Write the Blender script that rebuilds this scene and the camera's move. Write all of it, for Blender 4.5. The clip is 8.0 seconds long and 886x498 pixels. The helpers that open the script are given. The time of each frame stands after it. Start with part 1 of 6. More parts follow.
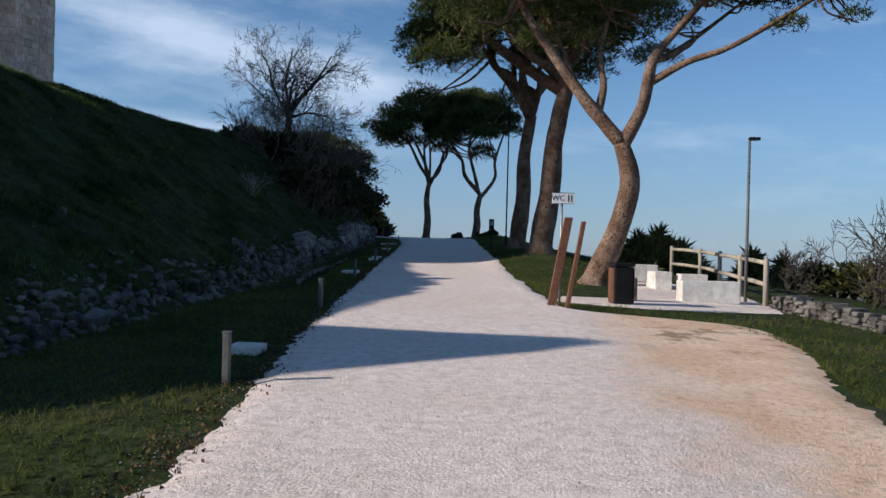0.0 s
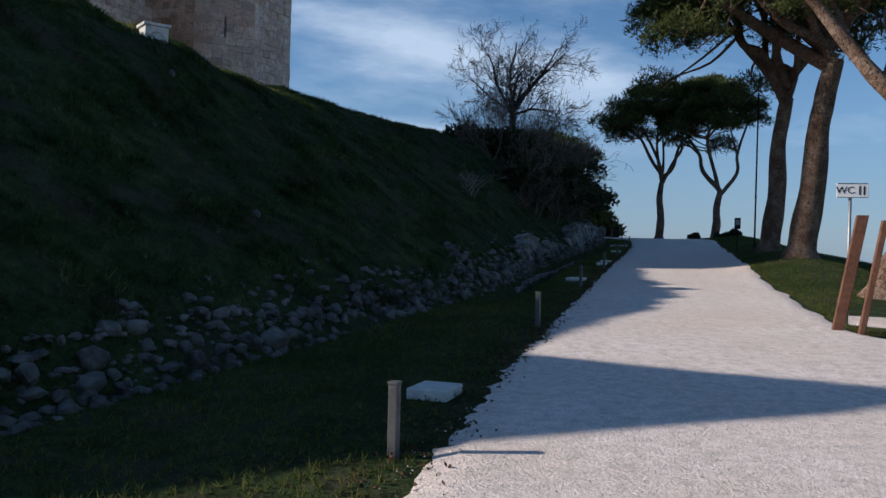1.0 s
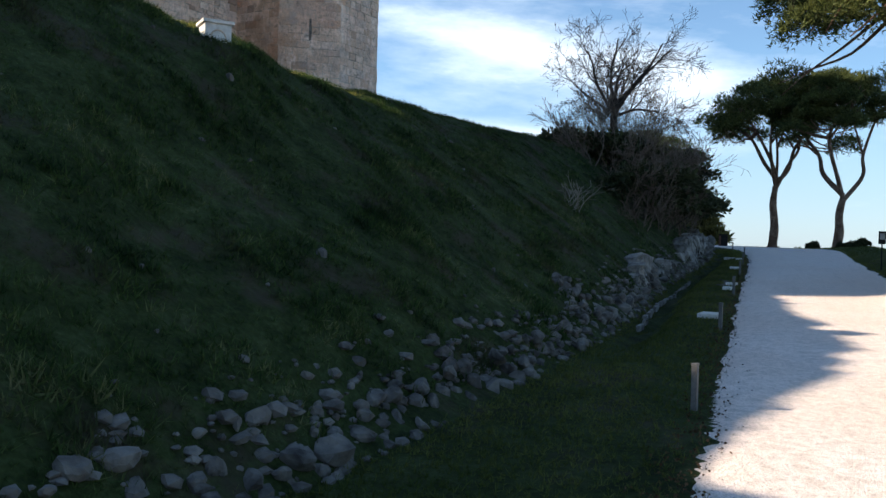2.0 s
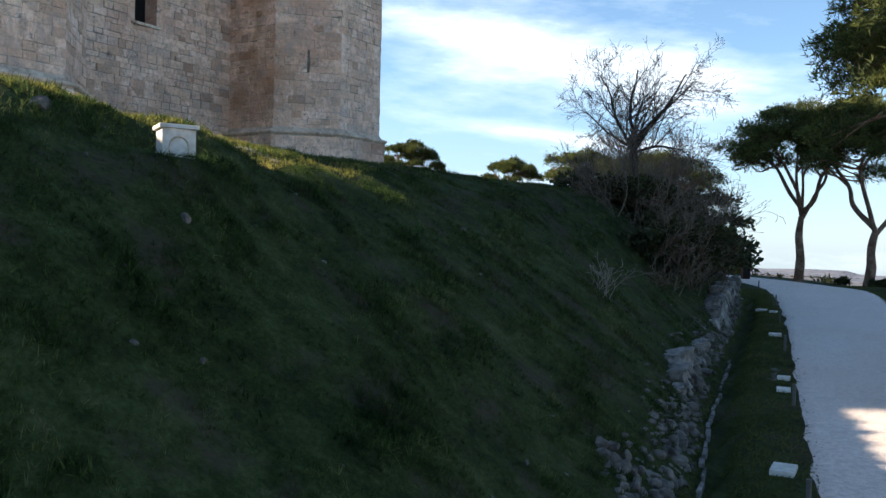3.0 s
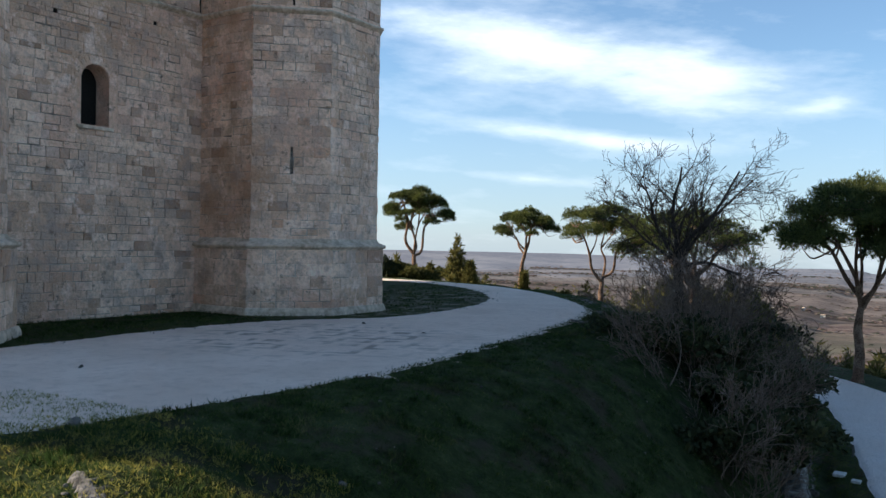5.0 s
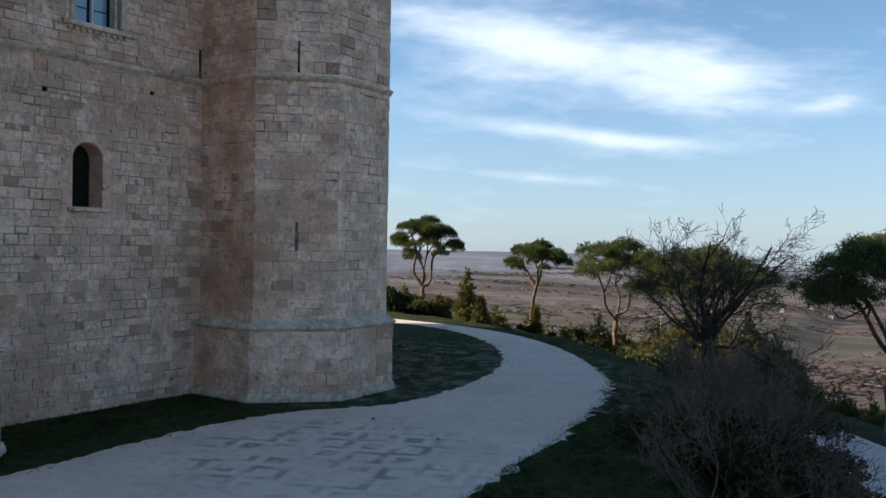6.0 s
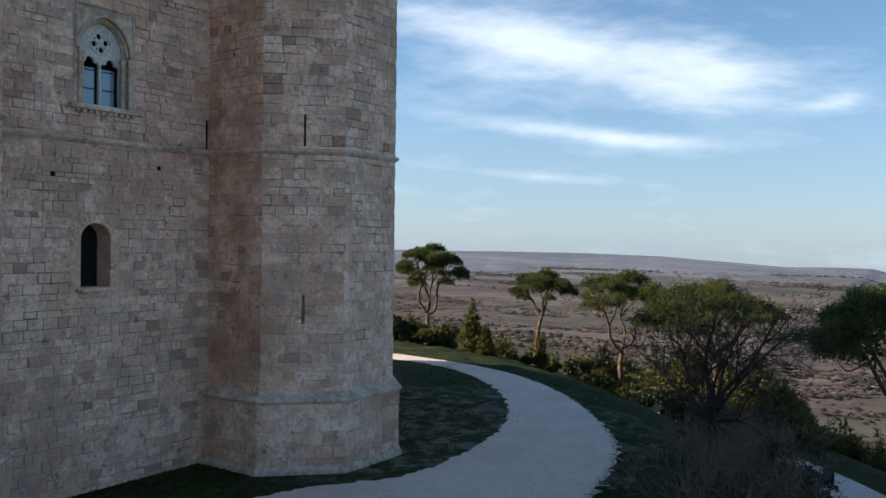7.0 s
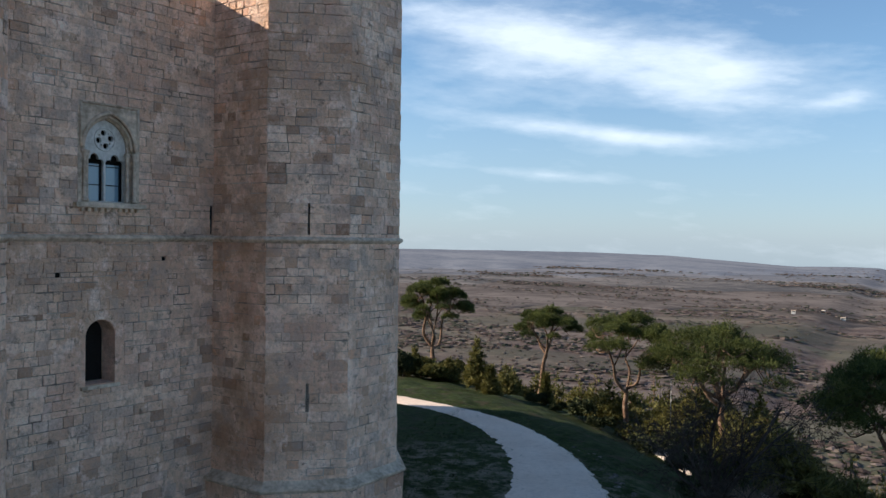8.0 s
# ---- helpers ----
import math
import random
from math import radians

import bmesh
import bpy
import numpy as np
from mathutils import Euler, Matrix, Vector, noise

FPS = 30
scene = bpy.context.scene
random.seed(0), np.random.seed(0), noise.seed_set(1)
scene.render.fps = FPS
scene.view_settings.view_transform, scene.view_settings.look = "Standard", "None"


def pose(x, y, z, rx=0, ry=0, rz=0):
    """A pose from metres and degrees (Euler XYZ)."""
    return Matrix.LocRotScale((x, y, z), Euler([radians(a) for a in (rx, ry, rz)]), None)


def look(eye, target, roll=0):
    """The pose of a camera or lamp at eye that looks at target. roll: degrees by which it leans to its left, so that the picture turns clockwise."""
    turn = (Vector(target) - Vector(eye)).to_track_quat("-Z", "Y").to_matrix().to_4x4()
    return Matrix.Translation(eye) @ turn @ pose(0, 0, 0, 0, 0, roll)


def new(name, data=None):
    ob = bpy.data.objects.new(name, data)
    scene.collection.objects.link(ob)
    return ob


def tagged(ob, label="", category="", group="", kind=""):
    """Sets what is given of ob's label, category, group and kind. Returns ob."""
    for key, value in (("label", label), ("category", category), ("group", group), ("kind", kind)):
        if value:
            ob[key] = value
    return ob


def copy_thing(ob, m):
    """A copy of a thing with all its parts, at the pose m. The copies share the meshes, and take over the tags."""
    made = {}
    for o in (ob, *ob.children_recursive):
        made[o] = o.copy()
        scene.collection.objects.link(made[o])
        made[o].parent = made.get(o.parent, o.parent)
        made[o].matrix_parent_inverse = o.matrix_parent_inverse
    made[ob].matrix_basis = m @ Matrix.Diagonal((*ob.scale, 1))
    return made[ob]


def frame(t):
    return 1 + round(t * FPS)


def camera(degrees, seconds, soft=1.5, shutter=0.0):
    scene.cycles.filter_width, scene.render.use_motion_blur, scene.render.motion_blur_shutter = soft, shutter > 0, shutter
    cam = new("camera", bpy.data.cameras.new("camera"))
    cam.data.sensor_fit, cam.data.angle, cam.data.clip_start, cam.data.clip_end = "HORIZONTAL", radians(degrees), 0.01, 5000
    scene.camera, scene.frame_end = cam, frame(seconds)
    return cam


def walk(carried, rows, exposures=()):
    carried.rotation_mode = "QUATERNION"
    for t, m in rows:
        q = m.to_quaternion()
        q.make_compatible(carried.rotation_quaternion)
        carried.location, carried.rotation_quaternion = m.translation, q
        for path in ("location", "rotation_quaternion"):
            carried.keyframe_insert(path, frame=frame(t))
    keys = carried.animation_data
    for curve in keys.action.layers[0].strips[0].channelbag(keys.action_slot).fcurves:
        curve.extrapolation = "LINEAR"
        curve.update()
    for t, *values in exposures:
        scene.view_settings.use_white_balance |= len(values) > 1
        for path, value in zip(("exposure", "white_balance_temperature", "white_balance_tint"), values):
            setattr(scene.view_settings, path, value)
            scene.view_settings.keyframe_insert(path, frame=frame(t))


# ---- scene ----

# ======== camera: t, x, y, z, yaw (left), pitch, roll ========
ROWS = [
    (0.0, 0.342, 1.955, 1.319, 6.01, -0.14, 1.55),
    (0.5, 0.194, 3.023, 1.344, 6.15, -0.10, 1.48),
    (0.6, 0.140, 3.260, 1.355, 7.45, -0.15, 1.47),
    (0.7, 0.085, 3.495, 1.368, 10.80, -0.25, 1.46),
    (0.8, 0.025, 3.735, 1.380, 15.10, -0.35, 1.45),
    (0.9, -0.035, 3.980, 1.393, 18.70, -0.45, 1.44),
    (1.0, -0.104, 4.230, 1.406, 21.56, -0.53, 1.43),
    (1.2, -0.347, 4.760, 1.440, 26.10, -0.56, 1.42),
    (1.5, -0.720, 5.500, 1.560, 27.50, -0.58, 1.42),
    (2.3, -1.885, 7.330, 2.356, 27.74, -0.58, 1.42),
    (2.5, -2.203, 7.805, 2.811, 27.78, -0.58, 1.40),
    (3.0, -2.919, 9.065, 4.054, 27.98, -0.55, 1.25),
    (3.5, -3.629, 10.230, 5.307, 28.15, -0.52, 1.12),
    (4.0, -4.397, 11.643, 6.682, 28.30, -0.54, 1.05),
    (4.5, -5.116, 13.065, 7.943, 28.47, -0.53, 0.96),
    (4.7, -5.390, 13.640, 8.480, 28.54, -0.54, 0.96),
    (5.8, -7.046, 16.120, 11.880, 29.02, -0.64, 0.93),
    (6.0, -7.120, 16.100, 12.481, 29.08, -0.65, 0.90),
    (6.5, -7.159, 16.010, 13.858, 29.23, -0.68, 0.80),
    (7.0, -7.163, 15.995, 15.274, 29.40, -0.70, 0.75),
    (7.5, -7.169, 16.060, 16.866, 29.62, -0.78, 0.76),
    (8.0, -7.176, 16.040, 18.735, 29.76, -0.83, 0.75),
]


def gaze(x, y, z, yaw, pitch, roll):
    a, b = radians(yaw), radians(pitch)
    to = (x - math.sin(a) * math.cos(b), y + math.cos(a) * math.cos(b), z + math.sin(b))
    return look((x, y, z), to, roll)


cam = camera(56.0, 8.0)
walk(cam, [(t, gaze(*row)) for t, *row in ROWS],
     exposures=[(0.0, 0.0, 6150, 10), (0.6, 0.0, 6150, 10), (1.2, -0.1, 6050, 10), (2.3, 1.25, 7300, 10), (3.5, 1.2, 7300, 10), (4.5, 1.0, 7200, 10), (6.0, 0.7, 7000, 10), (8.0, 0.6, 6900, 10)])

# ======== sun and sky ========
SUN_AZ = math.atan2(-0.41, -1.0)      # the sun stands low to the left and a little behind
SUN_EL = radians(25)
sun_dir = Vector((math.cos(SUN_AZ) * math.cos(SUN_EL), math.sin(SUN_AZ) * math.cos(SUN_EL), math.sin(SUN_EL)))
sun = new("sun", bpy.data.lights.new("sun", "SUN"))
sun.data.energy, sun.data.angle, sun.data.color = 5.0, radians(0.8), (1.0, 0.90, 0.79)
sun.matrix_world = look(sun_dir * 100, (0, 0, 0))

world = bpy.data.worlds.new("sky")
scene.world = world
world.use_nodes = True


class Nodes:
    """A short way to write node trees."""

    def __init__(self, tree):
        self.tree = tree
        tree.nodes.clear()

    def add(self, kind, out=0, **values):
        node = self.tree.nodes.new(kind)
        for key, value in values.items():
            if key.startswith("i_"):
                name = key[2:]
                slot = node.inputs[int(name) if name.isdigit() else name.replace("_", " ")]
                if isinstance(value, bpy.types.NodeSocket):
                    self.tree.links.new(value, slot)
                else:
                    slot.default_value = value
            elif key == "ramp":
                stops = node.color_ramp.elements
                while len(stops) < len(value):
                    stops.new(0.5)
                for stop, (at, colour) in zip(stops, value):
                    stop.position = at
                    stop.color = (colour, colour, colour, 1) if isinstance(colour, (int, float)) else (*colour, 1)
            elif key == "blend_type":
                node.blend_type = value
            elif key == "operation":
                node.operation = value
            elif key == "data_type":
                node.data_type = value
            elif key == "sky_type":
                node.sky_type = value
            elif key == "feature":
                node.feature = value
        return node.outputs[out]

    def math(self, operation, a, b=0.0):
        return self.add("ShaderNodeMath", operation=operation, i_0=a, i_1=b)

    def mix(self, factor, a, b, blend="MIX"):
        node = self.tree.nodes.new("ShaderNodeMixRGB")
        node.blend_type = blend
        for slot, value in zip(node.inputs, (factor, a, b)):
            if isinstance(value, bpy.types.NodeSocket):
                self.tree.links.new(value, slot)
            else:
                slot.default_value = value if isinstance(value, (int, float)) else (*value[:3], 1)
        return node.outputs[0]

    def noise(self, vector, scale, detail=4.0, rough=0.55):
        return self.add("ShaderNodeTexNoise", i_Vector=vector, i_Scale=scale, i_Detail=detail, i_Roughness=rough)

    def ramp(self, value, *stops):
        return self.add("ShaderNodeValToRGB", i_0=value, ramp=stops)

    def link(self, a, node, name):
        self.tree.links.new(a, node.inputs[name])


def build_sky():
    n = Nodes(world.node_tree)
    sky = n.tree.nodes.new("ShaderNodeTexSky")
    sky.sky_type, sky.sun_disc = "NISHITA", False
    sky.sun_elevation = SUN_EL
    sky.sun_rotation = math.pi / 2 - SUN_AZ
    sky.altitude, sky.air_density, sky.dust_density, sky.ozone_density = 500, 1.0, 0.35, 3.5
    way = n.add("ShaderNodeTexCoord", 0)
    split = n.tree.nodes.new("ShaderNodeSeparateXYZ")
    n.link(way, split, 0)
    x, y, z = split.outputs
    azimuth = n.math("ARCTAN2", n.math("MULTIPLY", x, -1.0), y)
    flat = n.math("SQRT", n.math("ADD", n.math("MULTIPLY", x, x), n.math("MULTIPLY", y, y)))
    height = n.math("ARCTAN2", z, flat)
    place = n.tree.nodes.new("ShaderNodeCombineXYZ")
    n.link(azimuth, place, 0)
    n.link(n.math("MULTIPLY", height, 3.2), place, 1)
    grain = n.noise(place.outputs[0], 9.0, 7.0, 0.58)
    broad = n.noise(place.outputs[0], 2.6, 3.0, 0.5)

    def bank(az, el, wide, tall, tilt=0.0):
        a = n.math("SUBTRACT", azimuth, radians(az))
        rise = n.math("SUBTRACT", n.math("SUBTRACT", height, radians(el)), n.math("MULTIPLY", a, tilt))
        a = n.math("DIVIDE", a, radians(wide))
        e = n.math("DIVIDE", rise, radians(tall))
        return n.math("POWER", 2.718, n.math("MULTIPLY", n.math("ADD", n.math("MULTIPLY", a, a), n.math("MULTIPLY", e, e)), -1.0))

    streak = n.tree.nodes.new("ShaderNodeCombineXYZ")
    n.link(n.math("ADD", azimuth, n.math("MULTIPLY", height, 0.9)), streak, 0)
    n.link(n.math("SUBTRACT", n.math("MULTIPLY", height, 4.2), n.math("MULTIPLY", azimuth, 0.55)), streak, 1)
    wisp = n.noise(streak.outputs[0], 5.5, 8.0, 0.62)
    banks = bank(19.5, 11.6, 11.5, 1.9, 0.13)
    for spot, much in (((12.5, 11.0, 4.0, 2.3, 0.0), 0.8), ((27.0, 14.2, 9.0, 1.3, 0.16), 0.7), ((21.0, 7.3, 8.6, 0.62, 0.11), 0.95), ((15.0, 6.6, 3.2, 0.55, 0.0), 0.5), ((21.3, 4.2, 7.0, 0.38, 0.08), 0.62),
                       ((21.0, 17.5, 14.0, 1.7, 0.05), 0.75), ((3.9, 8.8, 1.6, 0.6, -0.2), 0.5), ((30.0, 9.8, 6.0, 1.0, 0.0), 0.5), ((-8.0, 7.5, 12.0, 1.4, 0.05), 0.30)):
        banks = n.math("ADD", banks, n.math("MULTIPLY", bank(*spot), much))
    banks = n.math("MINIMUM", banks, 1.2)
    cover = n.math("ADD", n.math("MULTIPLY", banks, 0.36), n.math("ADD", n.math("MULTIPLY", grain, 0.38), n.math("ADD", n.math("MULTIPLY", wisp, 0.55), n.math("MULTIPLY", broad, 0.20))))
    cloud = n.ramp(cover, (0.60, 0.0), (0.74, 0.22), (0.88, 0.62), (1.02, 0.90))
    haze = n.ramp(height, (0.0, 1.0), (0.06, 0.90), (0.20, 0.16), (0.5, 0.0))
    clear = n.mix(1.0, sky.outputs[0], (1.02, 1.20, 1.29), "MULTIPLY")
    colour = n.mix(n.math("MULTIPLY", haze, 0.6), clear, (2.95, 4.1, 6.15))
    colour = n.mix(n.math("MULTIPLY", cloud, 0.9), colour, (7.6, 8.9, 10.6))
    back = n.tree.nodes.new("ShaderNodeBackground")
    n.link(colour, back, "Color")
    back.inputs["Strength"].default_value = 0.085
    out = n.tree.nodes.new("ShaderNodeOutputWorld")
    n.link(back.outputs[0], out, "Surface")


build_sky()


# ======== materials ========
def material(name, paint, rough=0.85, metal=0.0, bump=0.0, bump_scale=40.0, spec=0.35, thin=0.0):
    """paint(n, place) gives the colour; fine relief from a noise of that scale."""
    m = bpy.data.materials.new(name)
    m.use_nodes = True
    n = Nodes(m.node_tree)
    place = n.add("ShaderNodeNewGeometry", 0)
    colour = paint(n, place)
    shader = n.tree.nodes.new("ShaderNodeBsdfPrincipled")
    if isinstance(colour, bpy.types.NodeSocket):
        n.link(colour, shader, "Base Color")
    else:
        shader.inputs["Base Color"].default_value = (*colour, 1)
    shader.inputs["Roughness"].default_value = rough
    shader.inputs["Metallic"].default_value = metal
    shader.inputs["Specular IOR Level"].default_value = spec
    if bump:
        grain = n.noise(place, bump_scale, 6.0, 0.6)
        relief = n.tree.nodes.new("ShaderNodeBump")
        relief.inputs["Strength"].default_value = bump
        relief.inputs["Distance"].default_value = 0.6 / bump_scale
        n.link(grain, relief, "Height")
        n.link(relief.outputs[0], shader, "Normal")
    out = n.tree.nodes.new("ShaderNodeOutputMaterial")
    surface = shader.outputs[0]
    if thin:
        glow, both = n.tree.nodes.new("ShaderNodeBsdfTranslucent"), n.tree.nodes.new("ShaderNodeMixShader")
        n.link(colour, glow, "Color")
        both.inputs[0].default_value = thin
        n.link(surface, both, 1)
        n.link(glow.outputs[0], both, 2)
        surface = both.outputs[0]
    n.link(surface, out, "Surface")
    return m


def two_scales(dark, light, big=0.6, small=14.0):
    """A plain surface with broad stains and fine grain between two colours."""
    def paint(n, place):
        a, b = n.noise(place, big, 3.0), n.noise(place, small, 5.0)
        return n.mix(n.ramp(n.math("ADD", n.math("MULTIPLY", a, 0.5), n.math("MULTIPLY", b, 0.5)), (0.36, 0.0), (0.64, 1.0)), dark, light)
    return paint


def island(n):
    """A random number for each piece, whether it is an object or an island of a mesh."""
    own = n.add("ShaderNodeObjectInfo", 5)
    isle = n.tree.nodes.new("ShaderNodeNewGeometry").outputs["Random Per Island"]
    return n.math("FRACT", n.math("ADD", own, isle))


def paint_stone(n, place):
    each = island(n)
    base = n.ramp(each, (0.0, (0.27, 0.185, 0.13)), (0.05, (0.50, 0.37, 0.265)), (0.16, (0.65, 0.51, 0.385)), (0.5, (0.735, 0.61, 0.475)), (0.86, (0.79, 0.69, 0.57)), (0.94, (0.56, 0.49, 0.42)), (1.0, (0.62, 0.40, 0.26)))
    broad, middle = n.noise(place, 0.23, 5.0, 0.6), n.noise(place, 1.1, 6.0, 0.7)
    grain, pits = n.noise(place, 5.0, 6.0, 0.72), n.noise(place, 2.6, 7.0, 0.75)
    colour = n.mix(n.ramp(broad, (0.42, 0.0), (0.64, 0.70)), base, (0.40, 0.265, 0.17))
    colour = n.mix(n.ramp(middle, (0.36, 0.75), (0.50, 0.0)), colour, (0.36, 0.32, 0.285))
    colour = n.mix(n.ramp(middle, (0.54, 0.0), (0.66, 0.75)), colour, (0.83, 0.77, 0.69))
    pink = n.noise(place, 0.42, 5.0, 0.65)
    colour = n.mix(n.ramp(pink, (0.50, 0.0), (0.66, 0.55)), colour, (0.56, 0.375, 0.285))
    lichen = n.noise(place, 0.9, 8.0, 0.78)
    colour = n.mix(n.ramp(lichen, (0.57, 0.0), (0.68, 0.7)), colour, (0.21, 0.185, 0.16))
    colour = n.mix(n.ramp(grain, (0.36, 0.65), (0.52, 0.0)), colour, (0.40, 0.32, 0.25))
    colour = n.mix(n.ramp(pits, (0.33, 0.85), (0.43, 0.0)), colour, (0.13, 0.105, 0.085))
    grit = n.noise(place, 15.0, 5.0, 0.8)
    colour = n.mix(n.ramp(grit, (0.34, 0.45), (0.44, 0.0)), colour, (0.30, 0.24, 0.19))
    colour = n.mix(n.ramp(grit, (0.58, 0.0), (0.70, 0.35)), colour, (0.85, 0.79, 0.70))
    # rust-brown streak where rain runs down the re-entrant corner
    off = n.tree.nodes.new("ShaderNodeVectorMath")
    off.operation = "SUBTRACT"
    n.link(place, off, 0)
    off.inputs[1].default_value = (-30.0, 40.25, 0)
    flat = n.tree.nodes.new("ShaderNodeVectorMath")
    flat.operation = "MULTIPLY"
    n.link(off.outputs[0], flat, 0)
    flat.inputs[1].default_value = (1, 1, 0)
    span = n.tree.nodes.new("ShaderNodeVectorMath")
    span.operation = "LENGTH"
    n.link(flat.outputs[0], span, 0)
    near = n.ramp(n.math("DIVIDE", span.outputs["Value"], 1.9), (0.0, 1.0), (0.66, 0.85), (1.0, 0.0))
    rough = n.noise(place, 0.75, 5.0, 0.7)
    stain = n.math("MULTIPLY", near, n.ramp(rough, (0.42, 0.0), (0.62, 0.55)))
    rust = n.math("MULTIPLY", near, n.ramp(n.noise(place, 0.55, 6.0, 0.7), (0.54, 0.0), (0.64, 0.6)))
    colour = n.mix(rust, colour, (0.40, 0.20, 0.095))
    return n.mix(1.0, n.mix(stain, colour, (0.27, 0.175, 0.10)), (1.37, 1.155, 1.07), "MULTIPLY")


def paint_grass(n, place):
    a, b, c = n.noise(place, 0.35, 3.0, 0.6), n.noise(place, 2.4, 5.0, 0.74), n.noise(place, 18.0, 4.0, 0.75)
    mixed = n.math("ADD", n.math("MULTIPLY", c, 0.35), n.math("ADD", n.math("MULTIPLY", a, 0.2), n.math("MULTIPLY", b, 0.45)))
    green = n.ramp(mixed, (0.38, (0.010, 0.016, 0.006)), (0.48, (0.024, 0.037, 0.010)), (0.57, (0.046, 0.063, 0.022)), (0.68, (0.11, 0.10, 0.052)))
    return n.mix(n.ramp(n.noise(place, 0.8, 5.0, 0.68), (0.53, 0.0), (0.63, 0.7)), green, (0.060, 0.046, 0.032))


def paint_land(n, place):
    """Meadow on the hill, brown scrub with fields on the plain."""
    grass = paint_grass(n, place)
    split = n.tree.nodes.new("ShaderNodeSeparateXYZ")
    n.link(place, split, 0)
    low = n.ramp(n.math("ADD", n.math("DIVIDE", split.outputs[2], -40.0), 0.05), (0.10, 0.0), (0.30, 1.0))
    squash = n.tree.nodes.new("ShaderNodeVectorMath")
    squash.operation = "MULTIPLY"
    n.link(place, squash, 0)
    squash.inputs[1].default_value = (0.004, 0.004, 0.0)
    fields = n.tree.nodes.new("ShaderNodeTexVoronoi")
    fields.inputs["Scale"].default_value = 1.3
    n.link(squash.outputs[0], fields, "Vector")
    patch = n.add("ShaderNodeSeparateColor", 0, i_0=fields.outputs["Color"])
    scrub, wide = n.noise(place, 0.035, 9.0, 0.8), n.noise(place, 0.004, 5.0, 0.65)
    band = n.add("ShaderNodeVectorMath", operation="MULTIPLY", i_0=place, i_1=(0.0016, 0.009, 0.0))
    strip = n.noise(band, 1.0, 4.0, 0.6)
    plain = n.ramp(scrub, (0.34, (0.045, 0.034, 0.031)), (0.46, (0.095, 0.068, 0.061)), (0.56, (0.142, 0.107, 0.094)), (0.68, (0.21, 0.172, 0.138)))
    plain = n.mix(n.ramp(wide, (0.44, 0.0), (0.60, 0.75)), plain, (0.112, 0.105, 0.075))
    plain = n.mix(n.ramp(strip, (0.52, 0.0), (0.60, 0.6)), plain, (0.175, 0.145, 0.118))
    plain = n.mix(n.ramp(strip, (0.36, 0.6), (0.44, 0.0)), plain, (0.062, 0.062, 0.047))
    plain = n.mix(n.ramp(patch, (0.72, 0.0), (0.80, 0.5), (0.92, 0.5), (0.97, 0.0)), plain, (0.075, 0.082, 0.052))
    off = n.add("ShaderNodeVectorMath", operation="SUBTRACT", i_0=place, i_1=(-27.0, 51.0, 6.25))
    span = n.tree.nodes.new("ShaderNodeVectorMath")
    span.operation = "LENGTH"
    n.link(off, span, 0)
    bald = n.math("MULTIPLY", n.ramp(n.math("DIVIDE", span.outputs["Value"], 20.0), (0.42, 1.0), (0.60, 0.0)), n.ramp(n.noise(place, 0.8, 6.0, 0.7), (0.47, 0.0), (0.58, 0.8)))
    grass = n.mix(bald, grass, (0.20, 0.18, 0.135))
    return n.mix(low, grass, plain)


def paint_gravel(n, place):
    a, b, c = n.noise(place, 0.5, 4.0), n.noise(place, 9.0, 4.0), n.noise(place, 85.0, 3.0, 0.8)
    colour = n.mix(n.ramp(a, (0.36, 0.0), (0.66, 1.0)), (0.88, 0.72, 0.62), (0.94, 0.81, 0.73))
    colour = n.mix(n.ramp(b, (0.35, 0.7), (0.58, 0.0)), colour, (0.63, 0.54, 0.46))
    colour = n.mix(n.ramp(c, (0.38, 0.85), (0.47, 0.0)), colour, (0.28, 0.22, 0.17))
    coarse = n.noise(place, 27.0, 4.0, 0.8)
    colour = n.mix(n.ramp(coarse, (0.36, 0.7), (0.44, 0.0)), colour, (0.44, 0.36, 0.29))
    colour = n.mix(n.ramp(coarse, (0.58, 0.0), (0.70, 0.6)), colour, (0.90, 0.86, 0.81))
    # trodden brown earth where the road widens
    split = n.tree.nodes.new("ShaderNodeSeparateXYZ")
    n.link(place, split, 0)
    x, y, z = split.outputs
    ragged = n.math("MULTIPLY", n.math("SUBTRACT", n.noise(place, 0.8, 6.0, 0.65), 0.5), 2.6)
    edge = n.math("ADD", n.math("SUBTRACT", n.math("ADD", x, n.math("MULTIPLY", y, -0.02)), 0.75), ragged)
    edge = n.math("SUBTRACT", edge, n.math("MAXIMUM", n.math("MULTIPLY", n.math("SUBTRACT", 9.0, y), 0.25), 0.0))
    south = n.ramp(n.math("DIVIDE", y, 40.0), (0.385, 1.0), (0.40, 0.0))
    mask = n.math("MULTIPLY", n.ramp(edge, (0.0, 0.0), (0.9, 1.0)), south)
    return n.mix(mask, colour, paint_dirt(n, place))


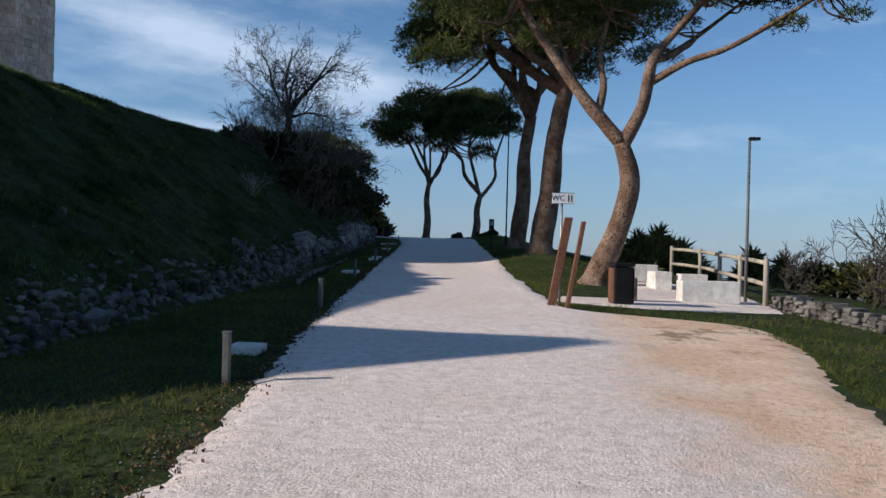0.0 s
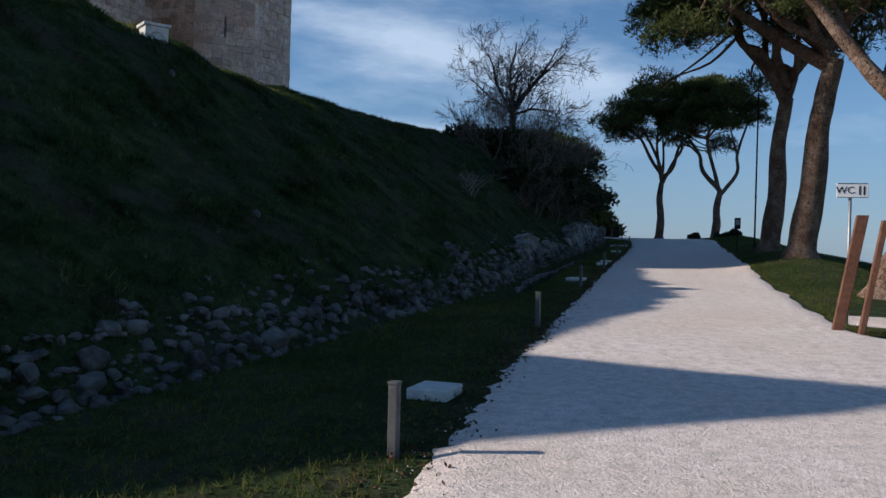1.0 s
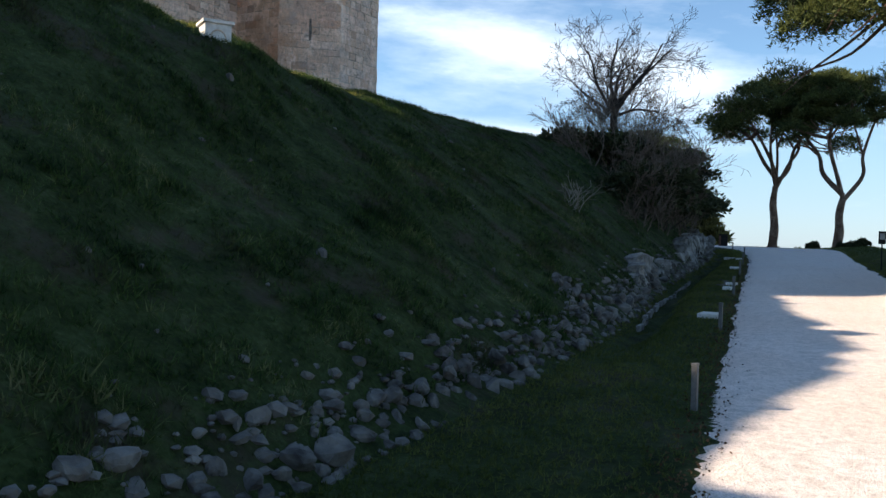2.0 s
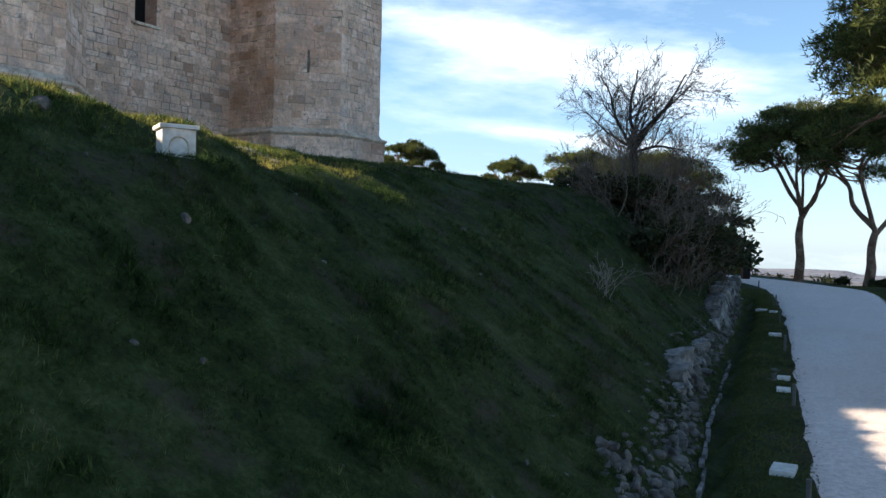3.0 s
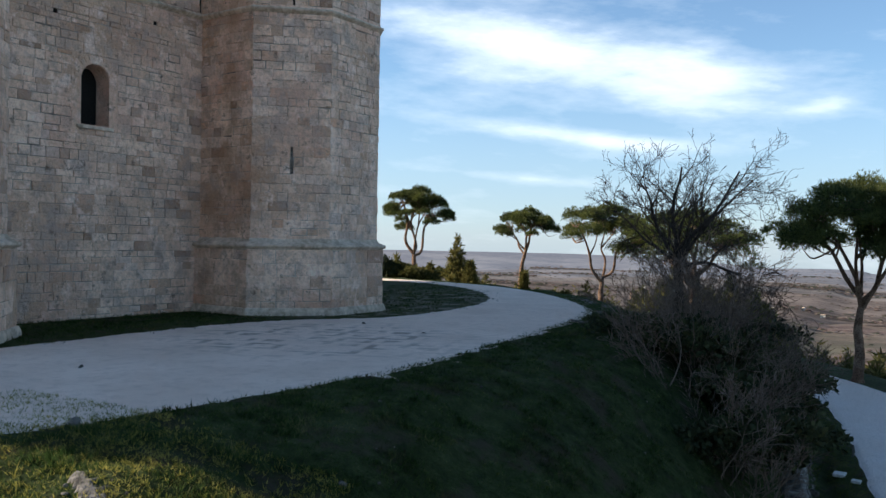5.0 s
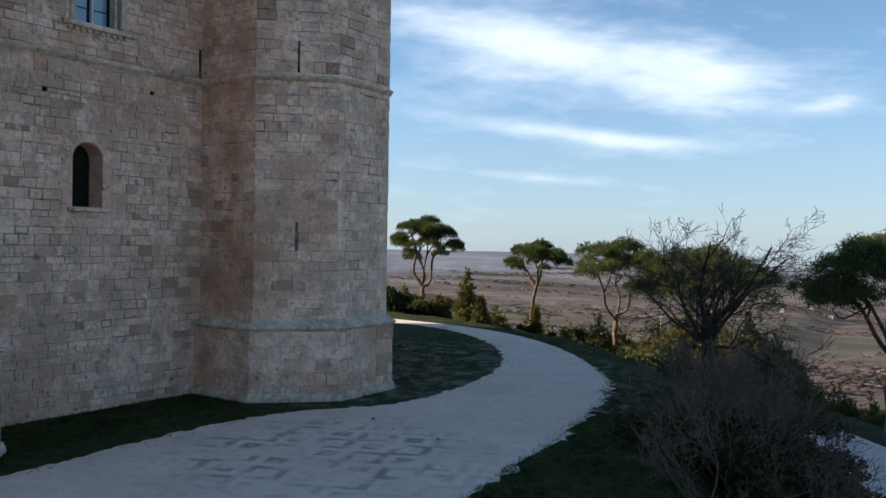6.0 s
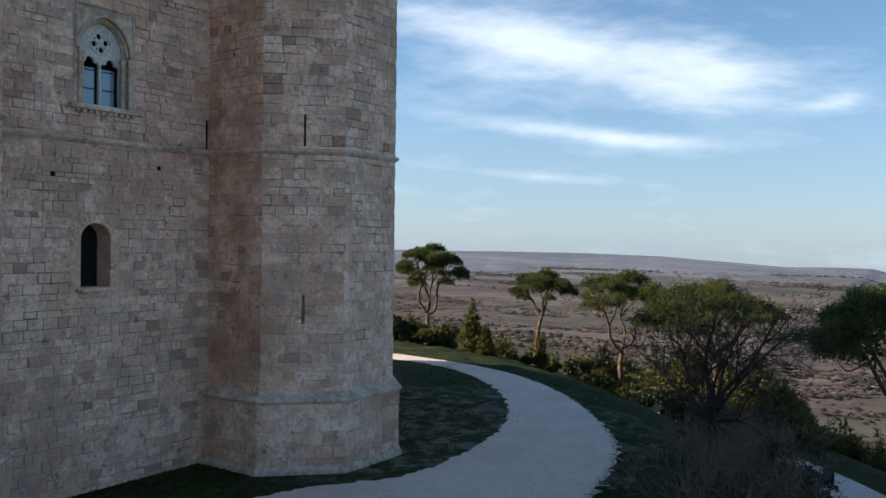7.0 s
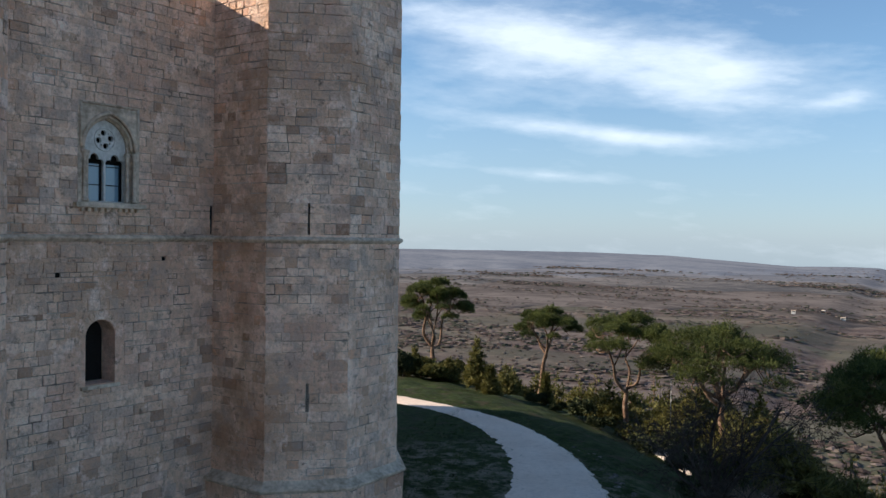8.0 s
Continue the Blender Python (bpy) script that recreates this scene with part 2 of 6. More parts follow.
def paint_packed(n, place):
    """Fine beige gravel, rolled flat, with a worn pattern of nested lozenges before the tower."""
    a, b, c = n.noise(place, 0.4, 4.0), n.noise(place, 3.0, 5.0, 0.65), n.noise(place, 40.0, 3.0, 0.8)
    colour = n.mix(n.ramp(a, (0.36, 0.0), (0.66, 1.0)), (0.76, 0.60, 0.485), (0.86, 0.70, 0.58))
    colour = n.mix(n.ramp(b, (0.34, 0.55), (0.50, 0.0)), colour, (0.62, 0.485, 0.385))
    colour = n.mix(n.ramp(c, (0.36, 0.5), (0.46, 0.0)), colour, (0.36, 0.295, 0.24))
    off = n.add("ShaderNodeVectorMath", operation="SUBTRACT", i_0=place, i_1=(-21.6, 35.4, 6.28))
    split = n.tree.nodes.new("ShaderNodeSeparateXYZ")
    n.link(off, split, 0)
    u = n.math("ADD", n.math("MULTIPLY", split.outputs[0], 0.45), n.math("MULTIPLY", split.outputs[1], 0.89))
    v = n.math("SUBTRACT", n.math("MULTIPLY", split.outputs[1], 0.45), n.math("MULTIPLY", split.outputs[0], 0.89))
    u = n.math("SUBTRACT", n.math("PINGPONG", u, 1.5), 0.75)
    ring = n.math("ADD", n.math("ABSOLUTE", u), n.math("ABSOLUTE", n.math("SUBTRACT", n.math("PINGPONG", v, 1.9), 0.95)))
    band = n.ramp(n.math("PINGPONG", n.math("ADD", n.math("MULTIPLY", ring, 1.25), n.math("MULTIPLY", n.noise(place, 2.2, 3.0), 0.35)), 0.5), (0.12, 1.0), (0.34, 0.0))
    span = n.tree.nodes.new("ShaderNodeVectorMath")
    span.operation = "LENGTH"
    n.link(off, span, 0)
    near = n.ramp(n.math("DIVIDE", span.outputs["Value"], 9.0), (0.34, 1.0), (0.62, 0.0))
    worn = n.ramp(n.noise(place, 0.7, 4.0, 0.6), (0.44, 0.0), (0.60, 0.8))
    return n.mix(n.math("MULTIPLY", n.math("MULTIPLY", near, band), worn), colour, (0.27, 0.225, 0.185))


def paint_dirt(n, place):
    a, b, c = n.noise(place, 0.9, 5.0, 0.6), n.noise(place, 14.0, 4.0), n.noise(place, 60.0, 3.0, 0.8)
    colour = n.mix(n.ramp(a, (0.38, 0.0), (0.62, 1.0)), (0.76, 0.50, 0.32), (0.90, 0.67, 0.49))
    colour = n.mix(n.ramp(b, (0.36, 0.5), (0.50, 0.0)), colour, (0.38, 0.25, 0.15))
    off = n.add("ShaderNodeVectorMath", operation="SUBTRACT", i_0=place, i_1=(2.7, 13.4, 0.2))
    span = n.tree.nodes.new("ShaderNodeVectorMath")
    span.operation = "LENGTH"
    n.link(off, span, 0)
    near = n.ramp(n.math("DIVIDE", span.outputs["Value"], 3.0), (0.30, 1.0), (0.75, 0.0))
    damp = n.math("MULTIPLY", near, n.ramp(n.noise(place, 1.7, 5.0, 0.65), (0.53, 0.0), (0.61, 0.8)))
    colour = n.mix(damp, colour, (0.26, 0.165, 0.095))
    return n.mix(n.ramp(c, (0.36, 0.5), (0.48, 0.0)), colour, (0.32, 0.22, 0.14))


def paint_leaf(dark, light):
    def paint(n, place):
        each = island(n)
        far = n.noise(place, 0.8, 3.0)
        return n.mix(n.ramp(n.math("ADD", n.math("MULTIPLY", each, 0.28), n.math("MULTIPLY", far, 0.72)), (0.34, 0.0), (0.66, 1.0)), dark, light)
    return paint


def paint_blade(n, place):
    each = island(n)
    a, b = n.noise(place, 0.35, 3.0, 0.6), n.noise(place, 2.4, 5.0, 0.74)
    mixed = n.math("ADD", n.math("MULTIPLY", each, 0.14), n.math("ADD", n.math("MULTIPLY", a, 0.28), n.math("MULTIPLY", b, 0.58)))
    green = n.ramp(mixed, (0.38, (0.010, 0.021, 0.006)), (0.47, (0.028, 0.060, 0.015)), (0.55, (0.064, 0.104, 0.028)), (0.66, (0.20, 0.19, 0.09)))
    withered = n.ramp(n.noise(place, 0.8, 5.0, 0.68), (0.53, 0.0), (0.63, 0.5))
    return n.mix(withered, green, (0.085, 0.066, 0.044))


def paint_plates(n, place):
    """Furrowed pine bark: reddish plates between dark cracks."""
    squash = n.add("ShaderNodeVectorMath", operation="MULTIPLY", i_0=place, i_1=(1.0, 1.0, 0.38))
    bent = n.add("ShaderNodeVectorMath", operation="ADD", i_0=squash, i_1=n.add("ShaderNodeTexNoise", 1, i_Vector=place, i_Scale=3.0))
    cell = n.tree.nodes.new("ShaderNodeTexVoronoi")
    cell.feature = "DISTANCE_TO_EDGE"
    cell.inputs["Scale"].default_value = 9.0
    n.link(bent, cell, "Vector")
    crack = n.ramp(cell.outputs["Distance"], (0.015, 0.9), (0.085, 0.0))
    plate = n.mix(n.ramp(n.noise(place, 2.2, 4.0), (0.40, 0.0), (0.62, 1.0)), (0.17, 0.10, 0.066), (0.31, 0.21, 0.15))
    return n.mix(crack, plate, (0.032, 0.022, 0.016))


def paint_bark(dark, light, stretch=0.25):
    def paint(n, place):
        squash = n.tree.nodes.new("ShaderNodeVectorMath")
        squash.operation = "MULTIPLY"
        n.link(place, squash, 0)
        squash.inputs[1].default_value = (1, 1, stretch)
        a, b = n.noise(squash.outputs[0], 9.0, 5.0, 0.65), n.noise(place, 1.2, 3.0)
        return n.mix(n.ramp(n.math("ADD", n.math("MULTIPLY", a, 0.7), n.math("MULTIPLY", b, 0.3)), (0.38, 0.0), (0.62, 1.0)), dark, light)
    return paint


STONE = material("limestone", paint_stone, 0.92, bump=0.9, bump_scale=6.0, spec=0.2)
MORTAR = material("mortar", two_scales((0.10, 0.078, 0.06), (0.60, 0.50, 0.41), 0.45, 1.6), 0.95, bump=0.4)
DRESSED = material("dressed_limestone", two_scales((0.36, 0.265, 0.185), (0.86, 0.69, 0.53), 0.8, 5.0), 0.9, bump=0.7, bump_scale=8.0)
LAND = material("meadow", paint_land, 0.95, bump=0.6, bump_scale=5.0, spec=0.1)
GRAVEL = material("pale_gravel", paint_gravel, 0.95, bump=0.9, bump_scale=42.0, spec=0.15)
PACKED = material("packed_gravel", paint_packed, 0.95, bump=0.6, bump_scale=24.0, spec=0.12)
DIRT = material("trodden_earth", paint_dirt, 0.95, bump=0.4, bump_scale=30.0, spec=0.1)
BARK = material("pine_bark", paint_plates, 0.95, bump=1.0, bump_scale=9.0, spec=0.1)
BROWN_TWIG = material("brown_twig", paint_bark((0.088, 0.066, 0.052), (0.22, 0.17, 0.135)), 0.95, spec=0.1)
DRY_LEAF = material("dry_leaves", paint_leaf((0.045, 0.024, 0.012), (0.15, 0.085, 0.045)), 0.9, spec=0.1)
GREY_BARK = material("grey_bark", paint_bark((0.028, 0.023, 0.020), (0.078, 0.066, 0.056)), 0.95, bump=0.5, bump_scale=20.0, spec=0.1)
PALE_TWIG = material("bleached_twig", paint_bark((0.13, 0.11, 0.088), (0.27, 0.24, 0.20)), 0.9)
OLIVE_NEEDLE = material("olive_needles", paint_leaf((0.050, 0.058, 0.018), (0.215, 0.19, 0.06)), 0.75, spec=0.25, thin=0.3)
NEEDLE = material("pine_needles", paint_leaf((0.024, 0.040, 0.012), (0.145, 0.165, 0.045)), 0.7, spec=0.3, thin=0.38)
BUSH_LEAF = material("shrub_leaves", paint_leaf((0.034, 0.045, 0.014), (0.165, 0.150, 0.045)), 0.75, spec=0.25, thin=0.25)
DARK_LEAF = material("dark_shrub_leaves", paint_leaf((0.022, 0.032, 0.015), (0.075, 0.084, 0.034)), 0.8, spec=0.2)
# Brighter than BLADE: partly dryness, partly sunlight put into the colour.
SUNLIT_DRY_BLADE = material("sunlit_dry_grass_blades", paint_leaf((0.098, 0.128, 0.025), (0.39, 0.34, 0.095)), 0.8, spec=0.15, thin=0.5)
FRESH_BLADE = material("fresh_grass_blades", paint_leaf((0.050, 0.078, 0.016), (0.17, 0.175, 0.050)), 0.8, spec=0.15, thin=0.5)
BLADE = material("grass_blades", paint_blade, 0.8, spec=0.15, thin=0.45)
ROCK = material("field_rock", two_scales((0.026, 0.023, 0.020), (0.20, 0.183, 0.16), 2.0, 7.0), 0.9, bump=0.6, bump_scale=12.0)
PALE_ROCK = material("pale_limestone_rock", two_scales((0.045, 0.041, 0.036), (0.36, 0.335, 0.30), 1.3, 5.0), 0.9, bump=0.9, bump_scale=7.0)
WHITE_STONE = material("white_stone", two_scales((0.50, 0.46, 0.40), (0.80, 0.77, 0.71), 1.6, 9.0), 0.8, bump=0.15, bump_scale=30.0)
CORTEN = material("rusty_steel", two_scales((0.11, 0.048, 0.028), (0.215, 0.10, 0.06), 3.0, 22.0), 0.75, 0.2, bump=0.2, bump_scale=60.0)
BLACK = material("black_metal", two_scales((0.010, 0.010, 0.010), (0.022, 0.020, 0.019), 3.0, 30.0), 0.75, 0.0, spec=0.15)
GALVANISED = material("galvanised_steel", two_scales((0.25, 0.25, 0.24), (0.40, 0.40, 0.385), 3.0, 25.0), 0.5, 0.7)
GREY_STEEL = material("grey_painted_steel", two_scales((0.085, 0.082, 0.078), (0.15, 0.145, 0.138), 3.0, 25.0), 0.55, 0.2)
OLD_WOOD = material("weathered_wood", paint_bark((0.24, 0.20, 0.15), (0.46, 0.40, 0.31), 0.15), 0.85, bump=0.4, bump_scale=30.0)
WHITE_PAINT = material("white_sign_paint", two_scales((0.70, 0.71, 0.70), (0.80, 0.80, 0.78), 4.0, 20.0), 0.5)
INK = material("dark_lettering", lambda n, p: (0.02, 0.022, 0.03), 0.6)
SHADE_GLASS = material("window_glass", lambda n, p: (0.22, 0.34, 0.42), 0.12, spec=0.8)
# Near-black for unlit interiors: their shade is put into the colour.
INTERIOR_SHADE = material("interior_shade_black", two_scales((0.008, 0.007, 0.006), (0.016, 0.014, 0.012)), 0.95)


# ======== building helpers ========
def mesh_of(name, verts, faces, smooth=False):
    me = bpy.data.meshes.new(name)
    me.from_pydata([tuple(v) for v in verts], [], faces)
    me.update()
    if smooth:
        me.polygons.foreach_set("use_smooth", [True] * len(me.polygons))
    return me


def part(name, data, mat, parent=None, label=""):
    """Links a mesh or a bmesh as one object, under parent if there is one."""
    if isinstance(data, bmesh.types.BMesh):
        me = bpy.data.meshes.new(name)
        data.to_mesh(me)
        data.free()
    else:
        me = data
    if not me.materials:
        me.materials.append(mat)
    ob = new(name, me)
    if parent:
        ob.parent = parent
    if label:
        ob["label"] = label
    return ob


def thing(name, x, y, z, label, category, group="", turn=0.0):
    ob = new(name)
    ob.empty_display_size = 0.2
    ob.matrix_basis = pose(x, y, z, 0, 0, turn)
    return tagged(ob, label, category, group)


def box_bm(cx, cy, cz, sx, sy, sz, bevel=0.0, bm=None, turn=None):
    own = bm or bmesh.new()
    m = Matrix.Translation((cx, cy, cz)) @ (turn or Matrix.Identity(4)) @ Matrix.Diagonal((sx, sy, sz, 1))
    made = bmesh.ops.create_cube(own, size=1.0, matrix=m)["verts"]
    if bevel:
        edges = list({e for v in made for e in v.link_edges})
        bmesh.ops.bevel(own, geom=edges, offset=bevel, segments=2, affect="EDGES", profile=0.6)
    return own


ROUND = {n: [(math.cos(2 * math.pi * k / n), math.sin(2 * math.pi * k / n)) for k in range(n)] for n in range(3, 17)}


class Tubes:
    """Tapered tubes along polylines, gathered into one mesh."""

    def __init__(self):
        self.verts, self.faces = [], []

    def add(self, points, radii, sides=8, rough=0.0, cap=True):
        points = [Vector(p) for p in points]
        base = len(self.verts)
        side = None
        for i, p in enumerate(points):
            along = (points[min(i + 1, len(points) - 1)] - points[max(i - 1, 0)]).normalized()
            if side is None:
                side = along.orthogonal().normalized()
            side = (side - along * side.dot(along)).normalized()
            up = along.cross(side)
            for c, s in ROUND[sides] if not rough else ():
                self.verts.append(p + side * (c * radii[i]) + up * (s * radii[i]))
            for k in range(sides if rough else 0):
                a = 2 * math.pi * k / sides
                r = radii[i] * (1 + rough * noise.noise((p.x * 2 + 3 * math.cos(a), p.y * 2 + 3 * math.sin(a), p.z * 1.3)))
                self.verts.append(p + (side * math.cos(a) + up * math.sin(a)) * r)
        for i in range(len(points) - 1):
            for k in range(sides):
                a, b = base + i * sides + k, base + i * sides + (k + 1) % sides
                self.faces.append((a, b, b + sides, a + sides))
        if cap:
            self.faces.append(tuple(base + (len(points) - 1) * sides + k for k in range(sides)))
            self.faces.append(tuple(base + k for k in reversed(range(sides))))

    def mesh(self, name, smooth=True):
        return mesh_of(name, self.verts, self.faces, smooth)


def smooth_line(points, steps):
    """A rounded line through the points (Catmull-Rom)."""
    pts = [Vector(p) for p in points]
    pts = [2 * pts[0] - pts[1]] + pts + [2 * pts[-1] - pts[-2]]
    out = []
    for a, b, c, d in zip(pts, pts[1:], pts[2:], pts[3:]):
        for k in range(steps):
            t = k / steps
            out.append(0.5 * (2 * b + (c - a) * t + (2 * a - 5 * b + 4 * c - d) * t * t + (3 * b - a - 3 * c + d) * t ** 3))
    return out + [pts[-2]]


def flakes(name, centres, sizes, rng, per=5, up=0.4, wide=0.10, out=None):
    """Many small pointed leaves or needle sprays round the centres, as one mesh; out: their main directions."""
    n = len(centres)
    centres, sizes = np.repeat(np.asarray(centres, float), per, 0), np.repeat(np.asarray(sizes, float), per)
    way = rng.normal(size=(n * per, 3))
    if out is not None:
        way += 1.2 * np.repeat(np.asarray(out, float), per, 0)
    way[:, 2] += up
    way /= np.linalg.norm(way, axis=1)[:, None]
    side = np.cross(way, rng.normal(size=(n * per, 3)))
    side /= np.linalg.norm(side, axis=1)[:, None] + 1e-9
    length = sizes * rng.uniform(0.6, 1.3, n * per)
    a = centres + way * (0.1 * length)[:, None]
    b = centres + way * (0.6 * length)[:, None] + side * (wide * length)[:, None]
    c = centres + way * length[:, None]
    d = centres + way * (0.6 * length)[:, None] - side * (wide * length)[:, None]
    corners = [a, b, c, d]
    if wide < 0.15:
        corners = [a + side * (wide * length)[:, None], c, a - side * (wide * length)[:, None]]
    w = len(corners)
    verts = np.stack(corners, 1).reshape(-1, 3)
    me = bpy.data.meshes.new(name)
    count = n * per
    me.vertices.add(w * count)
    me.vertices.foreach_set("co", verts.astype(np.float32).ravel())
    me.loops.add(w * count)
    me.loops.foreach_set("vertex_index", np.arange(w * count, dtype=np.int32))
    me.polygons.add(count)
    me.polygons.foreach_set("loop_start", np.arange(0, w * count, w, dtype=np.int32))
    me.polygons.foreach_set("loop_total", np.full(count, w, dtype=np.int32))
    me.update(calc_edges=True)
    return me


# ======== the lie of the land ========
TOE = smooth_line([(-4.5, -40, 0), (-4.7, 0, 0), (-5.1, 15.5, 0), (-5.7, 22.6, 0), (-6.7, 29.5, 0), (-8.1, 43, 0), (-9.3, 52, 0), (-11.5, 60, 0),
                   (-14.5, 67, 0), (-20, 74, 0), (-27, 82, 0), (-35, 92, 0), (-50, 99, 0), (-75, 99, 0), (-105, 75, 0), (-110, 30, 0), (-95, -30, 0), (-50, -45, 0)], 5)
BRINK = smooth_line([(-19.0, -8, 0), (-19.2, 12, 0), (-18.0, 21.6, 0), (-17.2, 24.5, 0), (-16.3, 31, 0), (-16.4, 37, 0), (-16.9, 43, 0), (-18.2, 51, 0), (-21.3, 57, 0),
                     (-25.9, 63.2, 0), (-32, 68, 0), (-41.5, 71, 0), (-58, 71.5, 0), (-78, 62, 0), (-88, 40, 0), (-82, 10, 0), (-60, -10, 0), (-35, -18, 0)], 4)


def outline(points):
    return np.array([(p.x, p.y) for p in points])


TOE_XY, BRINK_XY = outline(TOE), outline(BRINK)


def signed(px, py, ring):
    """Distance from a closed ring, positive inside."""
    px, py = np.asarray(px, float), np.asarray(py, float)
    best = np.full(px.shape, 1e9)
    inside = np.zeros(px.shape, bool)
    for (ax, ay), (bx, by) in zip(ring, np.roll(ring, -1, 0)):
        dx, dy = bx - ax, by - ay
        t = np.clip(((px - ax) * dx + (py - ay) * dy) / (dx * dx + dy * dy + 1e-12), 0, 1)
        best = np.minimum(best, np.hypot(px - ax - t * dx, py - ay - t * dy))
        cross = (ay > py) != (by > py)
        with np.errstate(divide="ignore", invalid="ignore"):
            inside ^= cross & (px < (bx - ax) * (py - ay) / (by - ay + 1e-12) + ax)
    return np.where(inside, best, -best)


def wave(x, y, step, seed):
    """Smooth noise on arrays: a few crossed waves."""
    r = np.random.RandomState(seed)
    total = np.zeros(np.shape(x))
    for k in range(7):
        a, p, s = r.uniform(0, 2 * math.pi), r.uniform(0, 6), step * r.uniform(0.6, 1.7)
        total = total + np.sin((np.cos(a) * x + np.sin(a) * y) * 2 * math.pi / s + p)
    return total / 3.5


TERRACE = 6.25
HOLLOW = [(-15.7, 21.5), (-14.3, 20.9), (-12.8, 20.3), (-11.6, 19.6)]


def height(x, y):
    """The ground's height at x, y (arrays)."""
    x, y = np.asarray(x, float), np.asarray(y, float)
    u, v = signed(x, y, TOE_XY), -signed(x, y, BRINK_XY)
    low = 0.034 * (np.minimum(y, 58) - 6)
    low = low + np.where(y > 58, 0.38 * (1 - np.exp(-(y - 58) / 11.0)), 0) + np.where(y < -10, 0.02 * (-10 - y), 0)
    # the bank
    s = np.clip(u / np.maximum(u + v, 0.01), 0, 1)
    rise = np.interp(s, [0, 0.03, 0.10, 0.40, 0.50, 0.65, 0.80, 1.0], [0, 0.07, 0.185, 0.585, 0.715, 0.86, 0.95, 1.0])
    bank = low + (TERRACE - low) * rise
    bank = bank + np.exp(-((y - 15.5) / 6.2) ** 2) * np.exp(-((s - 0.495) / 0.21) ** 2) * 1.08 * (u > 0)
    bank = bank + np.exp(-((y - 43) / 8.0) ** 2) * np.exp(-((s - 0.58) / 0.24) ** 2) * 0.75 * (u > 0)
    rough = (0.10 * wave(x, y, 3.2, 3) + 0.05 * wave(x, y, 1.1, 5)) * np.clip(u / 1.5, 0, 1) * np.clip(v / 2.0, 0, 1)
    top = TERRACE + 0 * x
    z = np.where(u <= 0, low, np.where(v <= 0, top, bank + rough))
    # the hill ends to the south in added, unseen lumps that cast the road's shadows
    # w is constant along the sun's direction
    w = y - 0.41 * (x + 13)
    z = np.minimum(z, np.interp(w, [-5, 3.2, 4.1, 5.0, 7.2, 8.3, 9.0, 10.0], [1.5, 3.0, 4.7, 5.8, 5.7, 4.5, 4.6, 20.0]) + 0.1 * wave(x, y, 2.5, 8))
    z = z + 2.3 * np.exp(-((w - 6.1) / 1.5) ** 2) * np.exp(-((s - 0.42) / 0.16) ** 2) * (u > 0)
    # a grassy swell beside the road
    verge = np.interp(y, [16.5, 28, 45, 57, 62, 66], [0.85, -0.55, -2.3, -3.5, -5.7, -8.2])
    z = z + 0.45 * np.exp(-((x - verge - 1.5) / 1.5) ** 2) * np.clip((y - 24) / 6, 0, 1) * np.clip((64 - y) / 8, 0, 1)
    # a hollow worn down the brow, and the ditch at the foot of the bank
    for (ax, ay), (bx, by) in zip(HOLLOW, HOLLOW[1:]):
        t = np.clip(((x - ax) * (bx - ax) + (y - ay) * (by - ay)) / ((bx - ax) ** 2 + (by - ay) ** 2), 0, 1)
        z = z - 0.22 * np.exp(-(np.hypot(x - ax - t * (bx - ax), y - ay - t * (by - ay)) / 0.5) ** 2)
    z = z - 0.32 * np.exp(-((u + 0.50) / 0.30) ** 2) * np.clip((y - 16) / 6, 0, 1) * np.clip((54 - y) / 6, 0, 1) * (x > -12)
    # a level spot for the stone box
    spot = np.exp(-(np.hypot(x + 11.6, y - 17.4) / 0.95) ** 4)
    z = z * (1 - spot) + 5.10 * spot
    # outside: a shelf beside the road, then the hillside and the plain
    d = np.maximum(-u, 0)
    shelf = np.interp(y, [0, 20, 26, 32, 48, 62, 75], [13.0, 13.5, 12.5, 9.5, 8.5, 7.5, 6.5])
    z = z - 0.035 * np.clip(d - 6, 0, 7) * (y < 40)
    over = np.maximum(d - shelf, 0)
    fall = np.interp(y, [58, 74], [0.34, 1.0]) * over * over / (over + np.interp(y, [56, 72], [6.0, 2.5]))
    drop = 78 * (1 - np.exp(-fall / 78)) + 0.002 * over
    z = z - 0.32 * np.clip(y - 87, 0, 30) * np.clip((x + 120) / 40, 0, 1)
    far = np.clip((over - 300) / 900, 0, 1)
    z = z - drop + far * (5 * wave(x, y, 1700, 11) + 3 * wave(x, y, 600, 12)) * (d > 0)
    return z


def ground_z(x, y):
    return float(height(np.array([x]), np.array([y]))[0])


def stretched(lo, hi, step, far, growth=1.16):
    mid = list(np.arange(lo, hi + step / 2, step))
    left, right, s = [], [], step
    a, b = lo, hi
    while a > -far or b < far:
        s *= growth
        a, b = a - s, b + s
        left.append(max(a, -far))
        right.append(min(b, far))
    return np.array(sorted(set(left + mid + right)))


def build_ground():
    xs, ys = stretched(-46, 16, 0.34, 3300), stretched(-4, 100, 0.5, 3300)
    gx, gy = np.meshgrid(xs, ys)
    gz = height(gx, gy)
    verts = np.stack([gx, gy, gz], -1).reshape(-1, 3)
    w = len(xs)
    faces = [(j * w + i, j * w + i + 1, (j + 1) * w + i + 1, (j + 1) * w + i) for j in range(len(ys) - 1) for i in range(w - 1)]
    ob = part("ground", mesh_of("ground", verts, faces, True), LAND)
    return tagged(ob, "grassy castle hill falling to a wide brown plain", "ground", kind="structure")


build_ground()


